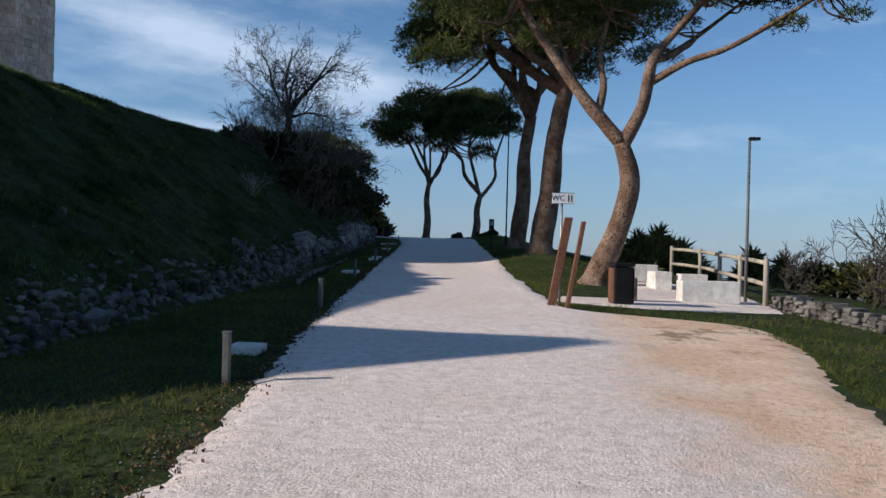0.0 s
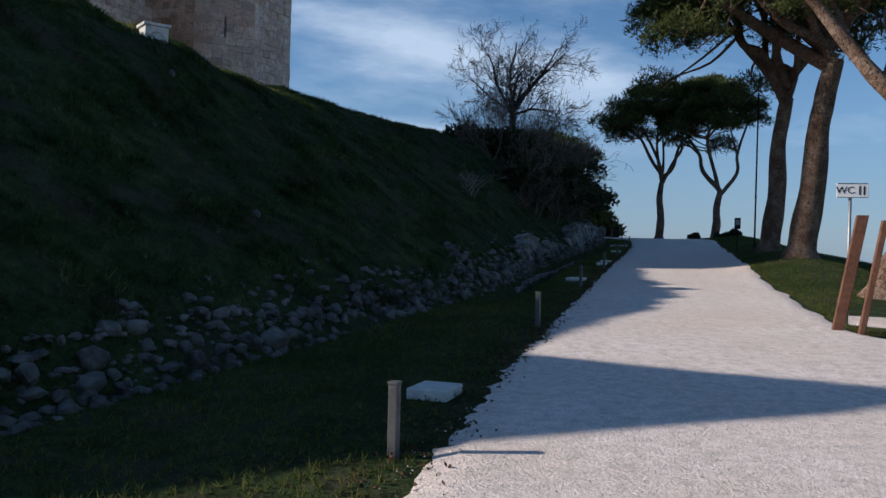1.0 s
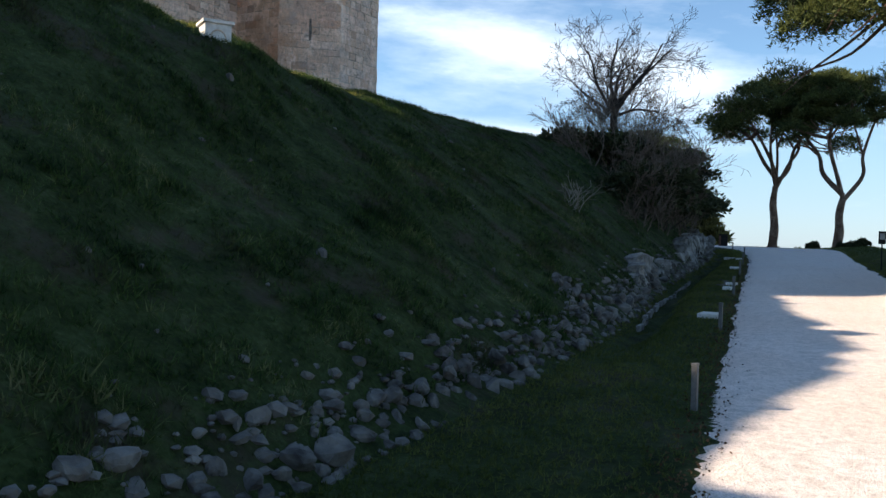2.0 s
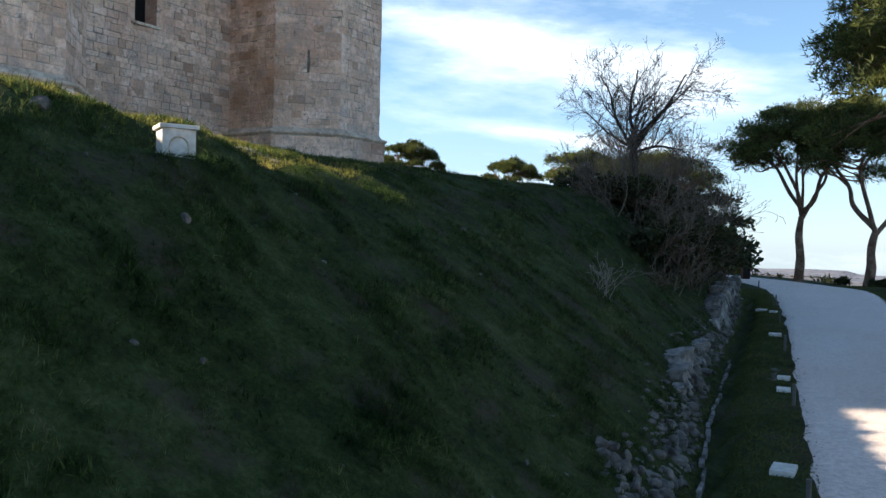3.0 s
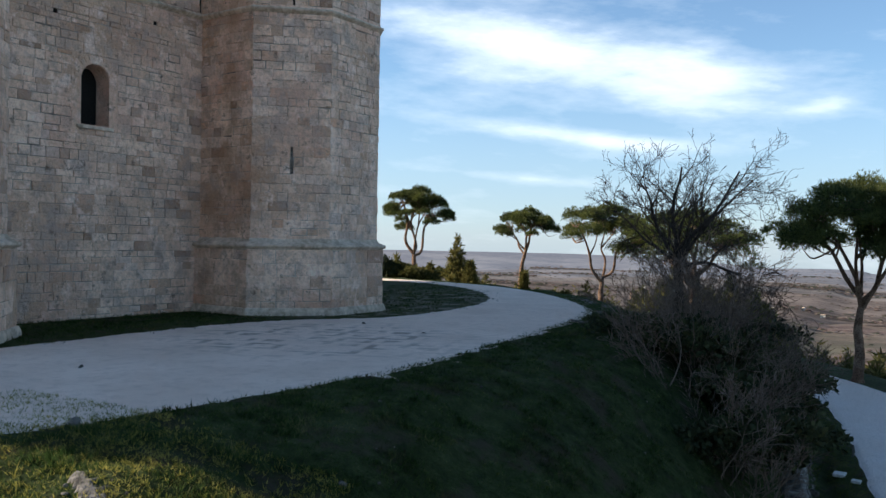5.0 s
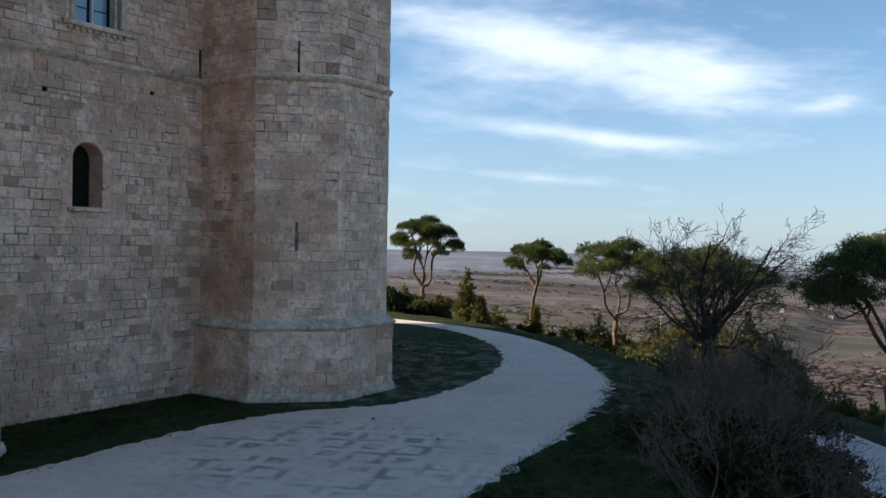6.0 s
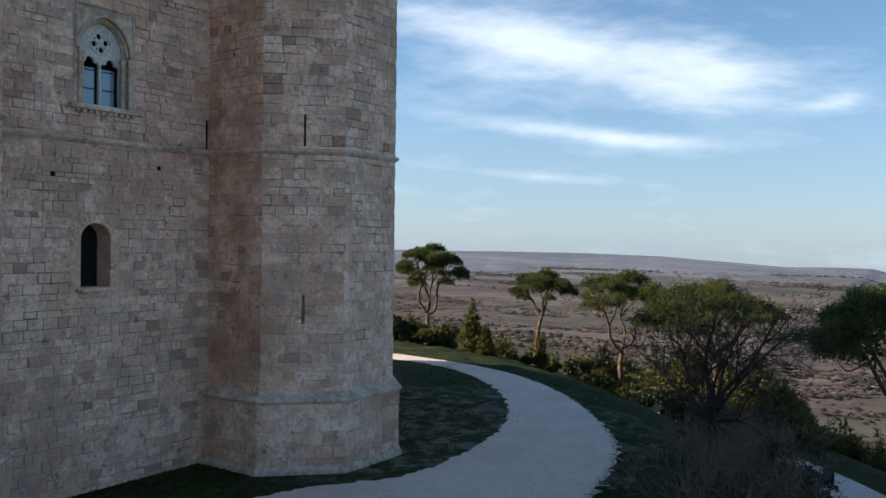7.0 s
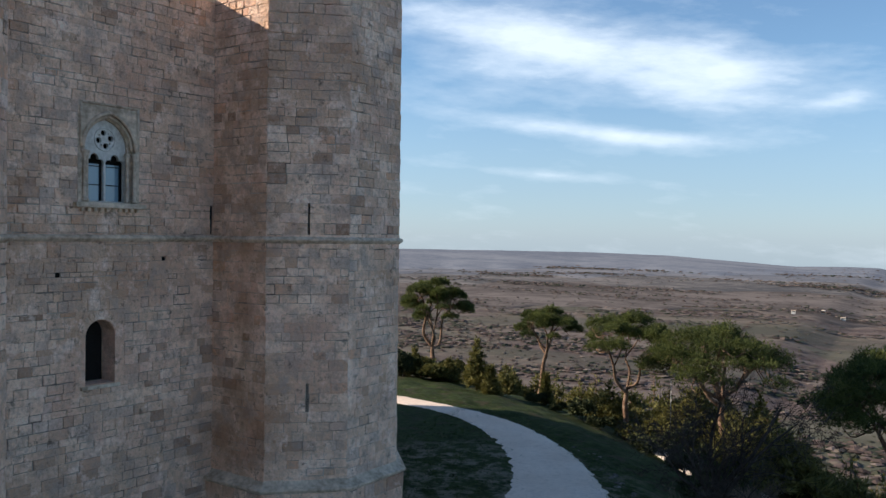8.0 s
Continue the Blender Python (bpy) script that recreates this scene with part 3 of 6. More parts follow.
def even_line(points, steps):
    """A rounded line through unevenly spaced points, with slopes that suit the spacing."""
    pts = [Vector((*p, 0)) for p in points]
    slopes = []
    for i, p in enumerate(pts):
        a, c = pts[max(i - 1, 0)], pts[min(i + 1, len(pts) - 1)]
        slopes.append((c - a) / max((p - a).length + (c - p).length, 0.01))
    out = []
    for i in range(len(pts) - 1):
        a, b = pts[i], pts[i + 1]
        long = (b - a).length
        for k in range(steps):
            t = k / steps
            out.append(a * (2 * t ** 3 - 3 * t * t + 1) + slopes[i] * (long * (t ** 3 - 2 * t * t + t)) + b * (3 * t * t - 2 * t ** 3) + slopes[i + 1] * (long * (t ** 3 - t * t)))
    return out + [pts[-1]]


def ribbon(name, left, right, mat, label, lift=0.03, jag=0.18, seed=1, across=10):
    """A path between two lines of points, laid on the ground, with ragged edges."""
    verts, faces = [], []
    a, b = even_line(left, 30), even_line(right, 30)
    for i, (p, q) in enumerate(zip(a, b)):
        for k in range(across + 1):
            t = k / across
            if k in (0, across):
                t += (1 if k else -1) * jag * (noise.noise((i * 0.31, seed, k)) + 0.5 * noise.noise((i * 0.9, seed + 5, k))) / max((p - q).length, 0.1)
            c = p.lerp(q, t)
            verts.append((c.x, c.y))
    xy = np.array(verts)
    z = height(xy[:, 0], xy[:, 1])
    rim = np.tile([k in (0, across) for k in range(across + 1)], len(a))
    z = z + np.where(rim, -0.01, lift)
    w = across + 1
    faces = [(j * w + i, j * w + i + 1, (j + 1) * w + i + 1, (j + 1) * w + i) for j in range(len(a) - 1) for i in range(across)]
    ob = part(name, mesh_of(name, np.column_stack([xy, z]), faces, True), mat)
    return tagged(ob, label, name.replace("_", " "), kind="structure")


ribbon("road", [(-1.3, -12), (-1.45, 2), (-1.65, 6), (-2.1, 9.5), (-2.5, 12), (-2.75, 14.4), (-2.80, 14.75), (-2.84, 15.05), (-2.87, 15.3), (-2.90, 15.6), (-2.94, 15.9), (-3.02, 16.5), (-4.45, 28), (-6.5, 45), (-8.5, 57), (-10.3, 62), (-12.3, 66), (-15.4, 70), (-20.5, 75), (-27, 83)],
       [(4.2, -12), (3.9, 2), (3.3, 6), (3.25, 9.8), (3.75, 12.2), (3.9, 14.5), (3.7, 14.95), (3.1, 15.2), (2.3, 15.35), (1.5, 15.55), (1.05, 15.95), (0.82, 16.7), (-0.55, 28), (-2.3, 45), (-3.5, 57), (-5.7, 62), (-8.2, 66), (-12, 70.5), (-18, 76.5), (-25, 86)],
       GRAVEL, "pale gravel road climbing beside the hill", 0.035, 0.17, 1, 26)
ribbon("drive", [(-27.5, -6), (-27.5, 12), (-27.4, 22), (-27.4, 30), (-27.3, 36), (-26.4, 39.4), (-23.9, 43.2), (-24.0, 50.5), (-25.7, 56), (-29.4, 61.8), (-34.6, 66.4), (-39.3, 68.1), (-52, 69)],
       [(-18.8, -6), (-18.9, 12), (-17.8, 21.6), (-16.6, 26), (-15.8, 31), (-15.95, 37), (-16.4, 43), (-17.9, 51), (-21.1, 57), (-25.8, 63.2), (-32, 68), (-41.5, 70.8), (-52, 71.4)],
       PACKED, "pale gravel drive round the castle", 0.03, 0.42, 4, 14)

# ======== the castle ========
RIM_W = radians(85)                    # the wall between the two towers runs this way
WALL_WAY = Vector((math.cos(RIM_W), math.sin(RIM_W), 0))
WALL_OUT = Vector((math.sin(RIM_W), -math.cos(RIM_W), 0))
TOWER_SIDE, TOWER_APOTHEM, SPACING = 3.13, 3.78, 17.4
TOWER_R = Vector((-29.9, 44.03, 0))
Z_BASE, Z_PLINTH, Z_STRING, Z_WALL, Z_TOWER = 6.0, 9.05, 18.53, 27.9, 31.6

castle = thing("castle", 0, 0, 0, "octagonal pale limestone castle with octagonal corner towers on a hilltop", "castle")
rng = np.random.RandomState(7)


def block_mesh():
    """A unit block seen from the front: a chamfered face standing out along -y."""
    v = [(-.5, 0, -.5), (.5, 0, -.5), (.5, 0, .5), (-.5, 0, .5), (-.5, -.7, -.5), (.5, -.7, -.5), (.5, -.7, .5), (-.5, -.7, .5),
         (-.475, -1, -.46), (.475, -1, -.46), (.475, -1, .46), (-.475, -1, .46)]
    f = [(8, 9, 10, 11)] + [(a, (a + 1) % 4, 4 + (a + 1) % 4, 4 + a) for a in range(4)] + [(4 + a, 4 + (a + 1) % 4, 8 + (a + 1) % 4, 8 + a) for a in range(4)]
    me = mesh_of("stone_block", v, f)
    me.materials.append(STONE)
    return me


def worn_block():
    me = block_mesh()
    for v in me.vertices:
        v.co += Vector(rng.uniform(-1, 1, 3) * (0.022, 0.14, 0.035))
    return me


UNIT_BLOCK = block_mesh()
WORN_BLOCKS = [worn_block() for k in range(8)]
UNIT_V = np.array([tuple(v.co) for v in UNIT_BLOCK.vertices])
UNIT_F = [tuple(p.vertices) for p in UNIT_BLOCK.polygons]


def courses(breaks, low, high):
    """Heights of the courses, which meet at the breaks."""
    out = []
    for a, b in zip(breaks, breaks[1:]):
        n = max(1, round((b - a) / ((low + high) / 2)))
        cuts = np.cumsum(rng.uniform(low, high, n))
        cuts = a + cuts / cuts[-1] * (b - a)
        out += list(zip([a, *cuts[:-1]], cuts))
    return out


def masonry(name, foot, angle, length, z0, z1, parent, holes=(), breaks=(), single=None, out=0.0, low=0.28, high=0.44, label=""):
    """A wall face of laid blocks: a mortar backing with its openings, and a block for each stone.
    holes: (s0, s1, z0, z1); single(s, z): whether a block is an object of its own."""
    way = Vector((math.cos(angle), math.sin(angle), 0))
    normal = Vector((math.sin(angle), -math.cos(angle), 0))
    foot = Vector((foot[0], foot[1], 0)) + normal * out
    ss = sorted({0.0, length, *[h[0] for h in holes], *[h[1] for h in holes]})
    zs = sorted({z0, z1, *breaks, *[h[2] for h in holes], *[h[3] for h in holes]})
    verts, faces = [], []
    for a, b in zip(ss, ss[1:]):
        for c, d in zip(zs, zs[1:]):
            if any(h[0] <= a and b <= h[1] and h[2] <= c and d <= h[3] for h in holes):
                continue
            k = len(verts)
            verts += [foot + way * s + Vector((0, 0, z)) - normal * 0.03 for s, z in ((a, c), (b, c), (b, d), (a, d))]
            faces.append((k, k + 1, k + 2, k + 3))
    wall = part(name, mesh_of(name, verts, faces), MORTAR, parent, label)
    turn = Matrix.Rotation(angle, 4, "Z")
    many_v, many_f = [], []
    for c, d in courses(zs, low, high):
        blocked = sorted((h[0], h[1]) for h in holes if h[2] < d - 0.02 and h[3] > c + 0.02)
        runs, at = [], 0.0
        for a, b in blocked:
            if a > at + 0.05:
                runs.append((at, a))
            at = max(at, b)
        if at < length - 0.02:
            runs.append((at, length))
        for a, b in runs:
            s = a
            while s < b - 0.01:
                w = rng.uniform(0.30, 0.80) if d - c < 0.40 else rng.uniform(0.42, 0.95)
                if b - s - w < 0.28:
                    w = b - s
                e = min(s + w, b)
                gap = 0.003 + 0.056 * rng.uniform() ** 2.9
                thick = 0.03 + rng.uniform(-0.012, 0.026)
                dz = rng.uniform(-0.006, 0.006)
                centre = foot + way * ((s + e) / 2) + Vector((0, 0, (c + d) / 2 + dz)) - normal * 0.03
                m = Matrix.Translation(centre) @ turn @ Matrix.Rotation(rng.uniform(-0.006, 0.006), 4, "Y") @ Matrix.Diagonal((max(e - s - gap, 0.05), thick, max(d - c - gap, 0.05), 1))
                if single and single((s + e) / 2, (c + d) / 2):
                    ob = new("stone_block", WORN_BLOCKS[rng.randint(8)])
                    ob.parent = wall
                    ob.matrix_basis = m
                else:
                    k = len(many_v)
                    mm = np.array(m)
                    jit = rng.uniform(-1, 1, (12, 3)) * (0.022, 0.16, 0.035)
                    many_v += list((UNIT_V + jit) @ mm[:3, :3].T + mm[:3, 3])
                    many_f += [tuple(k + i for i in f) for f in UNIT_F]
                s = e
    if many_v:
        ob = part("masonry_rest", mesh_of("masonry_rest", many_v, many_f), STONE, wall)
        ob["kind"] = "stuff"
    return wall


def tower_corner(centre, k, grow=0.0):
    """Corner k of a tower; corners 0 and 1 end its face that looks along the wall's own outward side."""
    a = RIM_W - math.pi / 2 + (k - 0.5) * math.pi / 4
    r = (TOWER_APOTHEM + grow) / math.cos(math.pi / 8)
    return centre + Vector((math.cos(a), math.sin(a), 0)) * r


def ring_course(name, centre, first, last, z, profile, parent, tails=(0.0, 0.0), label=""):
    """A moulding that runs round some corners of a tower; profile: (out, up) pairs."""
    verts, faces = [], []
    w = len(profile)
    for k in range(first, last + 1):
        for o, up in profile:
            p = tower_corner(centre, k, o)
            verts.append((p.x, p.y, z + up))
    for j in range(last - first):
        for i in range(w):
            a, b = j * w + i, j * w + (i + 1) % w
            faces.append((a, a + w, b + w, b))
    return part(name, mesh_of(name, verts, faces), DRESSED, parent, label)


TORUS = [(-0.05, -0.17), (0.24, -0.17), (0.27, -0.10), (0.35, -0.075), (0.395, -0.02), (0.385, 0.04), (0.33, 0.075), (0.26, 0.07), (0.23, 0.10), (0.12, 0.15), (0.0, 0.30), (-0.05, 0.30)]
STRING = [(-0.05, -0.12), (0.02, -0.12), (0.14, -0.03), (0.17, 0.03), (0.14, 0.08), (0.0, 0.14), (-0.05, 0.14)]


def front_tower(centre, ks, single_ks, slit_k=None):
    """The laid faces of a tower between its corners k and k + 1, for each k in ks."""
    for k in ks:
        a, b = tower_corner(centre, k), tower_corner(centre, k + 1)
        angle = math.atan2(b.y - a.y, b.x - a.x)
        length = (b - a).length
        holes = []
        if k == slit_k:
            holes = [(length / 2 - 0.03, length / 2 + 0.09, 11.95, 13.05), (length / 2 - 0.02, length / 2 + 0.07, 18.75, 19.95)]
        single = (lambda s, z: 7.0 < z < 18.4) if k in single_ks else None
        masonry("tower_wall", a, angle, length, Z_PLINTH, Z_TOWER, castle, holes, (Z_STRING,), single)
        for s0, s1, h0, h1 in holes:
            way, normal = (b - a).normalized(), Vector((math.sin(angle), -math.cos(angle), 0))
            c = a + way * ((s0 + s1) / 2) - normal * 0.35
            # a solid near-black box stands for the shade inside the slit
            part("slit_window", box_bm(c.x, c.y, (h0 + h1) / 2, s1 - s0 + 0.06, 0.5, h1 - h0 + 0.05, turn=Matrix.Rotation(angle, 4, "Z")), INTERIOR_SHADE, castle, "narrow dark arrow slit")
        pa, pb = tower_corner(centre, k, 0.27), tower_corner(centre, k + 1, 0.27)
        masonry("plinth", pa, angle, (pb - pa).length, Z_BASE, Z_PLINTH - 0.16, castle, (), (), (lambda s, z: True) if k in single_ks else None, 0.0, 0.38, 0.60)
    lo, hi = min(ks), max(ks) + 1
    ring_course("plinth_moulding", centre, lo, hi, Z_PLINTH, TORUS, castle, label="rounded limestone moulding over the plinth")
    ring_course("string_course", centre, lo, hi, Z_STRING, STRING, castle, label="projecting limestone string course")
    ring_course("footing", centre, lo, hi, Z_BASE + 0.45, [(0.2, 0.12), (0.34, 0.10), (0.40, -0.05), (0.44, -0.6), (0.2, -0.6)], castle, label="sloping limestone footing")


CASTLE_MID = TOWER_R - WALL_WAY * (SPACING / 2) - WALL_OUT * (SPACING * 1.2071)


def tower_centre(i):
    # Unseen tower 2 is moved in so its shadow clears the drive's far end.
    out = Vector((0.6, -2.4, 0)) if i == 2 else Vector()
    return CASTLE_MID + Matrix.Rotation(i * math.pi / 4, 3, "Z") @ (TOWER_R - CASTLE_MID) + out


TOWER_L = tower_centre(-1)
# laid faces: corner numbers run counter-clockwise, -2 is the face that looks back along the wall
front_tower(TOWER_R, (-2, -1, 0, 1), (-1,), -1)
front_tower(TOWER_L, (-1, 0, 1, 2), ())

# the wall between the towers
WALL_BACK = -1.45
wall_foot = TOWER_R + WALL_OUT * WALL_BACK - WALL_WAY * (SPACING - TOWER_APOTHEM)
wall_len = SPACING - 2 * TOWER_APOTHEM
D0 = -(SPACING - TOWER_APOTHEM)        # the foot's place along the wall, from the tower's middle


def along(d):
    return d - D0


LOW_WIN = (along(-8.72), 13.42, 1.15, 2.25)     # middle, sill, width, height
HIGH_WIN = (along(-8.42), 19.80, 2.1, 3.15)
holes = [(LOW_WIN[0] - 0.95, LOW_WIN[0] + 0.95, 13.25, 16.0), (HIGH_WIN[0] - 1.2, HIGH_WIN[0] + 1.2, 19.62, 23.25), (wall_len - 0.17, wall_len - 0.05, 18.72, 19.85)]
for d, z in ((-10.4, 17.2), (-6.2, 17.7)):
    holes.append((along(d), along(d) + 0.16, z, z + 0.16))
castle_wall = masonry("castle_wall", wall_foot, RIM_W, wall_len, Z_BASE, Z_WALL, castle, holes, (Z_STRING,), lambda s, z: 16.1 < z < 18.4, 0.0, 0.20, 0.42)
for s0, s1, z0, z1 in holes[2:]:
    c = wall_foot + WALL_WAY * ((s0 + s1) / 2) - WALL_OUT * 0.30
    # near-black boxes stand for the shade inside the holes
    part("putlog_hole" if s1 - s0 > 0.15 else "slit_window", box_bm(c.x, c.y, (z0 + z1) / 2, s1 - s0 + 0.05, 0.42, z1 - z0 + 0.04, turn=Matrix.Rotation(RIM_W, 4, "Z")), INTERIOR_SHADE, castle, "small dark hole in the masonry")
sc_verts, sc_faces = [], []
for s in (0.0, wall_len):
    for o, up in STRING:
        p = wall_foot + WALL_WAY * s + WALL_OUT * o
        sc_verts.append((p.x, p.y, Z_STRING + up))
w = len(STRING)
sc_faces = [(i, i + w, (i + 1) % w + w, (i + 1) % w) for i in range(w)]
part("string_course", mesh_of("string_course", sc_verts, sc_faces), DRESSED, castle, "projecting limestone string course")


def filled(name, outer, inner, thick, mat, at, parent, label=""):
    """A flat plate with holes, cut from outlines in metres (across, up), standing in the wall; at: (s, z, out)."""
    curve = bpy.data.curves.new(name, "CURVE")
    curve.dimensions, curve.fill_mode, curve.extrude = "2D", "BOTH", thick / 2
    for ring in (outer, *inner):
        spline = curve.splines.new("POLY")
        spline.points.add(len(ring) - 1)
        for p, (x, y) in zip(spline.points, ring):
            p.co = (x, y, 0, 1)
        spline.use_cyclic_u = True
    temp = bpy.data.objects.new(name, curve)
    me = bpy.data.meshes.new_from_object(temp)
    bpy.data.objects.remove(temp)
    me.materials.clear()
    s, z, o = at
    p = wall_foot + WALL_WAY * s + WALL_OUT * o
    me.transform(Matrix.Translation((p.x, p.y, z)) @ Matrix.Rotation(RIM_W, 4, "Z") @ Matrix.Rotation(math.pi / 2, 4, "X"))
    return part(name, me, mat, parent, label)


def arch(width, tall, pointed=0.0, steps=12):
    """The outline of an arched opening from its sill: a round head, or a pointed one."""
    h = width / 2
    out = [(-h, 0), (h, 0)]
    if pointed:
        r = h * (1 + pointed)
        top = math.acos((r - h) / r)
        spring = tall - r * math.sin(top)
        out += [(h - r + r * math.cos(top * k / steps), spring + r * math.sin(top * k / steps)) for k in range(steps + 1)]
        out += [(-x, y) for x, y in reversed(out[2:-1])]
    else:
        spring = tall - h
        out += [(h * math.cos(math.pi * k / (2 * steps)), spring + h * math.sin(math.pi * k / (2 * steps))) for k in range(2 * steps + 1)]
    return out


def circle(x, y, r, n=16):
    return [(x + r * math.cos(2 * math.pi * k / n), y + r * math.sin(2 * math.pi * k / n)) for k in range(n)]


def rect(w, z0, z1):
    return [(-w, z0), (w, z0), (w, z1), (-w, z1)]


def wall_box(name, s, z, o, sx, sy, sz, mat, parent, label="", bevel=0.0):
    p = wall_foot + WALL_WAY * s + WALL_OUT * o
    return part(name, box_bm(p.x, p.y, z, sx, sy, sz, bevel, turn=Matrix.Rotation(RIM_W, 4, "Z")), mat, parent, label)


def reveal(name, outline_pts, at, depth, mat, parent):
    """The inner faces of an opening, going into the wall."""
    s, z, o = at
    verts, faces = [], []
    for x, y in outline_pts:
        for q in (0.0, -depth):
            p = wall_foot + WALL_WAY * (s + x) + WALL_OUT * (o + q)
            verts.append((p.x, p.y, z + y))
    n = len(outline_pts)
    faces = [(2 * i, 2 * i + 1, 2 * ((i + 1) % n) + 1, 2 * ((i + 1) % n)) for i in range(n)]
    return part(name, mesh_of(name, verts, faces), mat, parent)


# lower window: a plain round-headed opening
s, z, wide, tall = LOW_WIN
low_arch = arch(wide, tall)
low_win = filled("window", rect(0.95, 13.25 - z, 16.0 - z), [low_arch], 0.05, STONE, (s, z, -0.025), castle, "round-headed window opening in pale stone")
reveal("jamb", low_arch, (s, z, 0.0), 0.82, STONE, low_win)
# a near-black sheet painted as the unlit room
wall_box("window_back", s - 0.1, z + 1.0, -0.85, 1.6, 0.04, 2.4, INTERIOR_SHADE, low_win, "near-black panel in place of the unlit room behind the opening")
wall_box("sill", s, z - 0.10, 0.02, 1.5, 0.14, 0.12, DRESSED, low_win, bevel=0.02)
for k in range(13):
    a = math.pi * (k + 0.5) / 13
    r = wide / 2 + 0.16
    p = wall_foot + WALL_WAY * (s + r * math.cos(a)) + WALL_OUT * 0.006
    turn = Matrix.Rotation(RIM_W, 4, "Z") @ Matrix.Rotation(math.pi / 2 - a, 4, "Y")
    part("voussoir", box_bm(p.x, p.y, z + tall - wide / 2 + r * math.sin(a), 0.165, 0.05, 0.28, 0.012, turn=turn), STONE, low_win)

# upper window: two lights under a pierced head, in a pointed frame
s, z, wide, tall = HIGH_WIN
frame_arch = arch(wide, tall, 0.25)
high_win = filled("window", rect(1.2, 19.62 - z, 23.25 - z), [frame_arch], 0.06, DRESSED, (s, z, -0.02), castle, "two-light window under a pointed arch with pierced tracery")
reveal("jamb", frame_arch, (s, z, 0.0), 0.28, DRESSED, high_win)
second = arch(wide - 0.42, tall - 0.22, 0.25)
filled("archivolt", frame_arch, [second], 0.10, DRESSED, (s, z, -0.24), high_win)
lights = []
for side in (-0.40, 0.40):
    lights.append([(side - 0.36, 0.05), (side + 0.36, 0.05), (side + 0.36, 1.30), (side + 0.37, 1.42), (side + 0.30, 1.52), (side + 0.17, 1.52), (side + 0.13, 1.66), (side, 1.74),
                   (side - 0.13, 1.66), (side - 0.17, 1.52), (side - 0.30, 1.52), (side - 0.37, 1.42), (side - 0.36, 1.30)])
rose = [circle(0.235 * math.cos(k * math.pi / 2 + 0.2), 2.24 + 0.235 * math.sin(k * math.pi / 2 + 0.2), 0.105, 14) for k in range(4)]
rose += [circle(0.25 * math.cos(k * math.pi / 2 + 0.985), 2.24 + 0.25 * math.sin(k * math.pi / 2 + 0.985), 0.04, 8) for k in range(4)]
filled("tracery", second, lights + rose, 0.12, WHITE_STONE, (s, z, -0.36), high_win, "pale carved tracery with round holes")
tube = Tubes()
ring = [wall_foot + WALL_WAY * (s + x) + WALL_OUT * (-0.29) + Vector((0, 0, z + y)) for x, y in circle(0, 2.24, 0.40, 24)]
tube.add(ring + [ring[0]], [0.028] * 25, 6, cap=False)
part("rose_ring", tube.mesh("rose_ring"), WHITE_STONE, high_win)
for x in (-0.42, 0.36):
    wall_box("pane", s + x, z + 0.70, -0.47, 0.62, 0.02, 1.32, SHADE_GLASS, high_win, "pale blue window glass")
    for q in (-0.33, 0.33):
        wall_box("glazing_bar", s + x + q, z + 0.66, -0.45, 0.05, 0.05, 1.36, BLACK, high_win)
    for q in (0.04, 0.62, 1.28):
        wall_box("glazing_bar", s + x, z + q, -0.45, 0.60, 0.045, 0.03, BLACK, high_win)
# near-black sheet in place of the unlit room
wall_box("window_back", s, z + 1.5, -0.68, 2.3, 0.05, 3.4, INTERIOR_SHADE, high_win, "near-black panel in place of the unlit room behind the panes")
wall_box("sill", s, z - 0.12, 0.08, 2.75, 0.30, 0.18, DRESSED, high_win, "projecting carved sill", 0.03)
for k in range(10):
    wall_box("corbel", s - 1.08 + 0.24 * k, z - 0.27, 0.05, 0.12, 0.16, 0.13, DRESSED, high_win, bevel=0.02)
for o, x in ((0.0, -0.98), (0.0, 0.98), (-0.16, -0.80), (-0.16, 0.80)):
    p = wall_foot + WALL_WAY * (s + x) + WALL_OUT * (o + 0.03)
    tube = Tubes()
    tube.add([(p.x, p.y, z), (p.x, p.y, z + 0.08), (p.x, p.y, z + 0.12), (p.x, p.y, z + 1.52), (p.x, p.y, z + 1.60), (p.x, p.y, z + 1.78)], [0.10, 0.10, 0.065, 0.06, 0.085, 0.12], 10)
    part("colonnette", tube.mesh("colonnette"), DRESSED, high_win)
for grow, o, r in ((0.0, 0.02, 0.075), (-0.20, -0.10, 0.055)):
    pts = arch(wide + grow, tall + grow * 0.6, 0.25)[2:]
    tube = Tubes()
    line = []
    for x, y in pts:
        if y > 1.7:
            p = wall_foot + WALL_WAY * (s + x) + WALL_OUT * o
            line.append((p.x, p.y, z + y))
    tube.add(line, [r] * len(line), 8)
    part("arch_moulding", tube.mesh("arch_moulding"), DRESSED, high_win)
tube = Tubes()
for a, b in (((-1.12, 3.42), (1.12, 3.42)), ((-1.12, 1.9), (-1.12, 3.42)), ((1.12, 1.9), (1.12, 3.42))):
    ends = [wall_foot + WALL_WAY * (s + x) + WALL_OUT * 0.02 + Vector((0, 0, z + y)) for x, y in (a, b)]
    tube.add(ends, [0.05, 0.05], 6)
part("label_moulding", tube.mesh("label_moulding"), DRESSED, high_win, "square hood moulding round the arch")


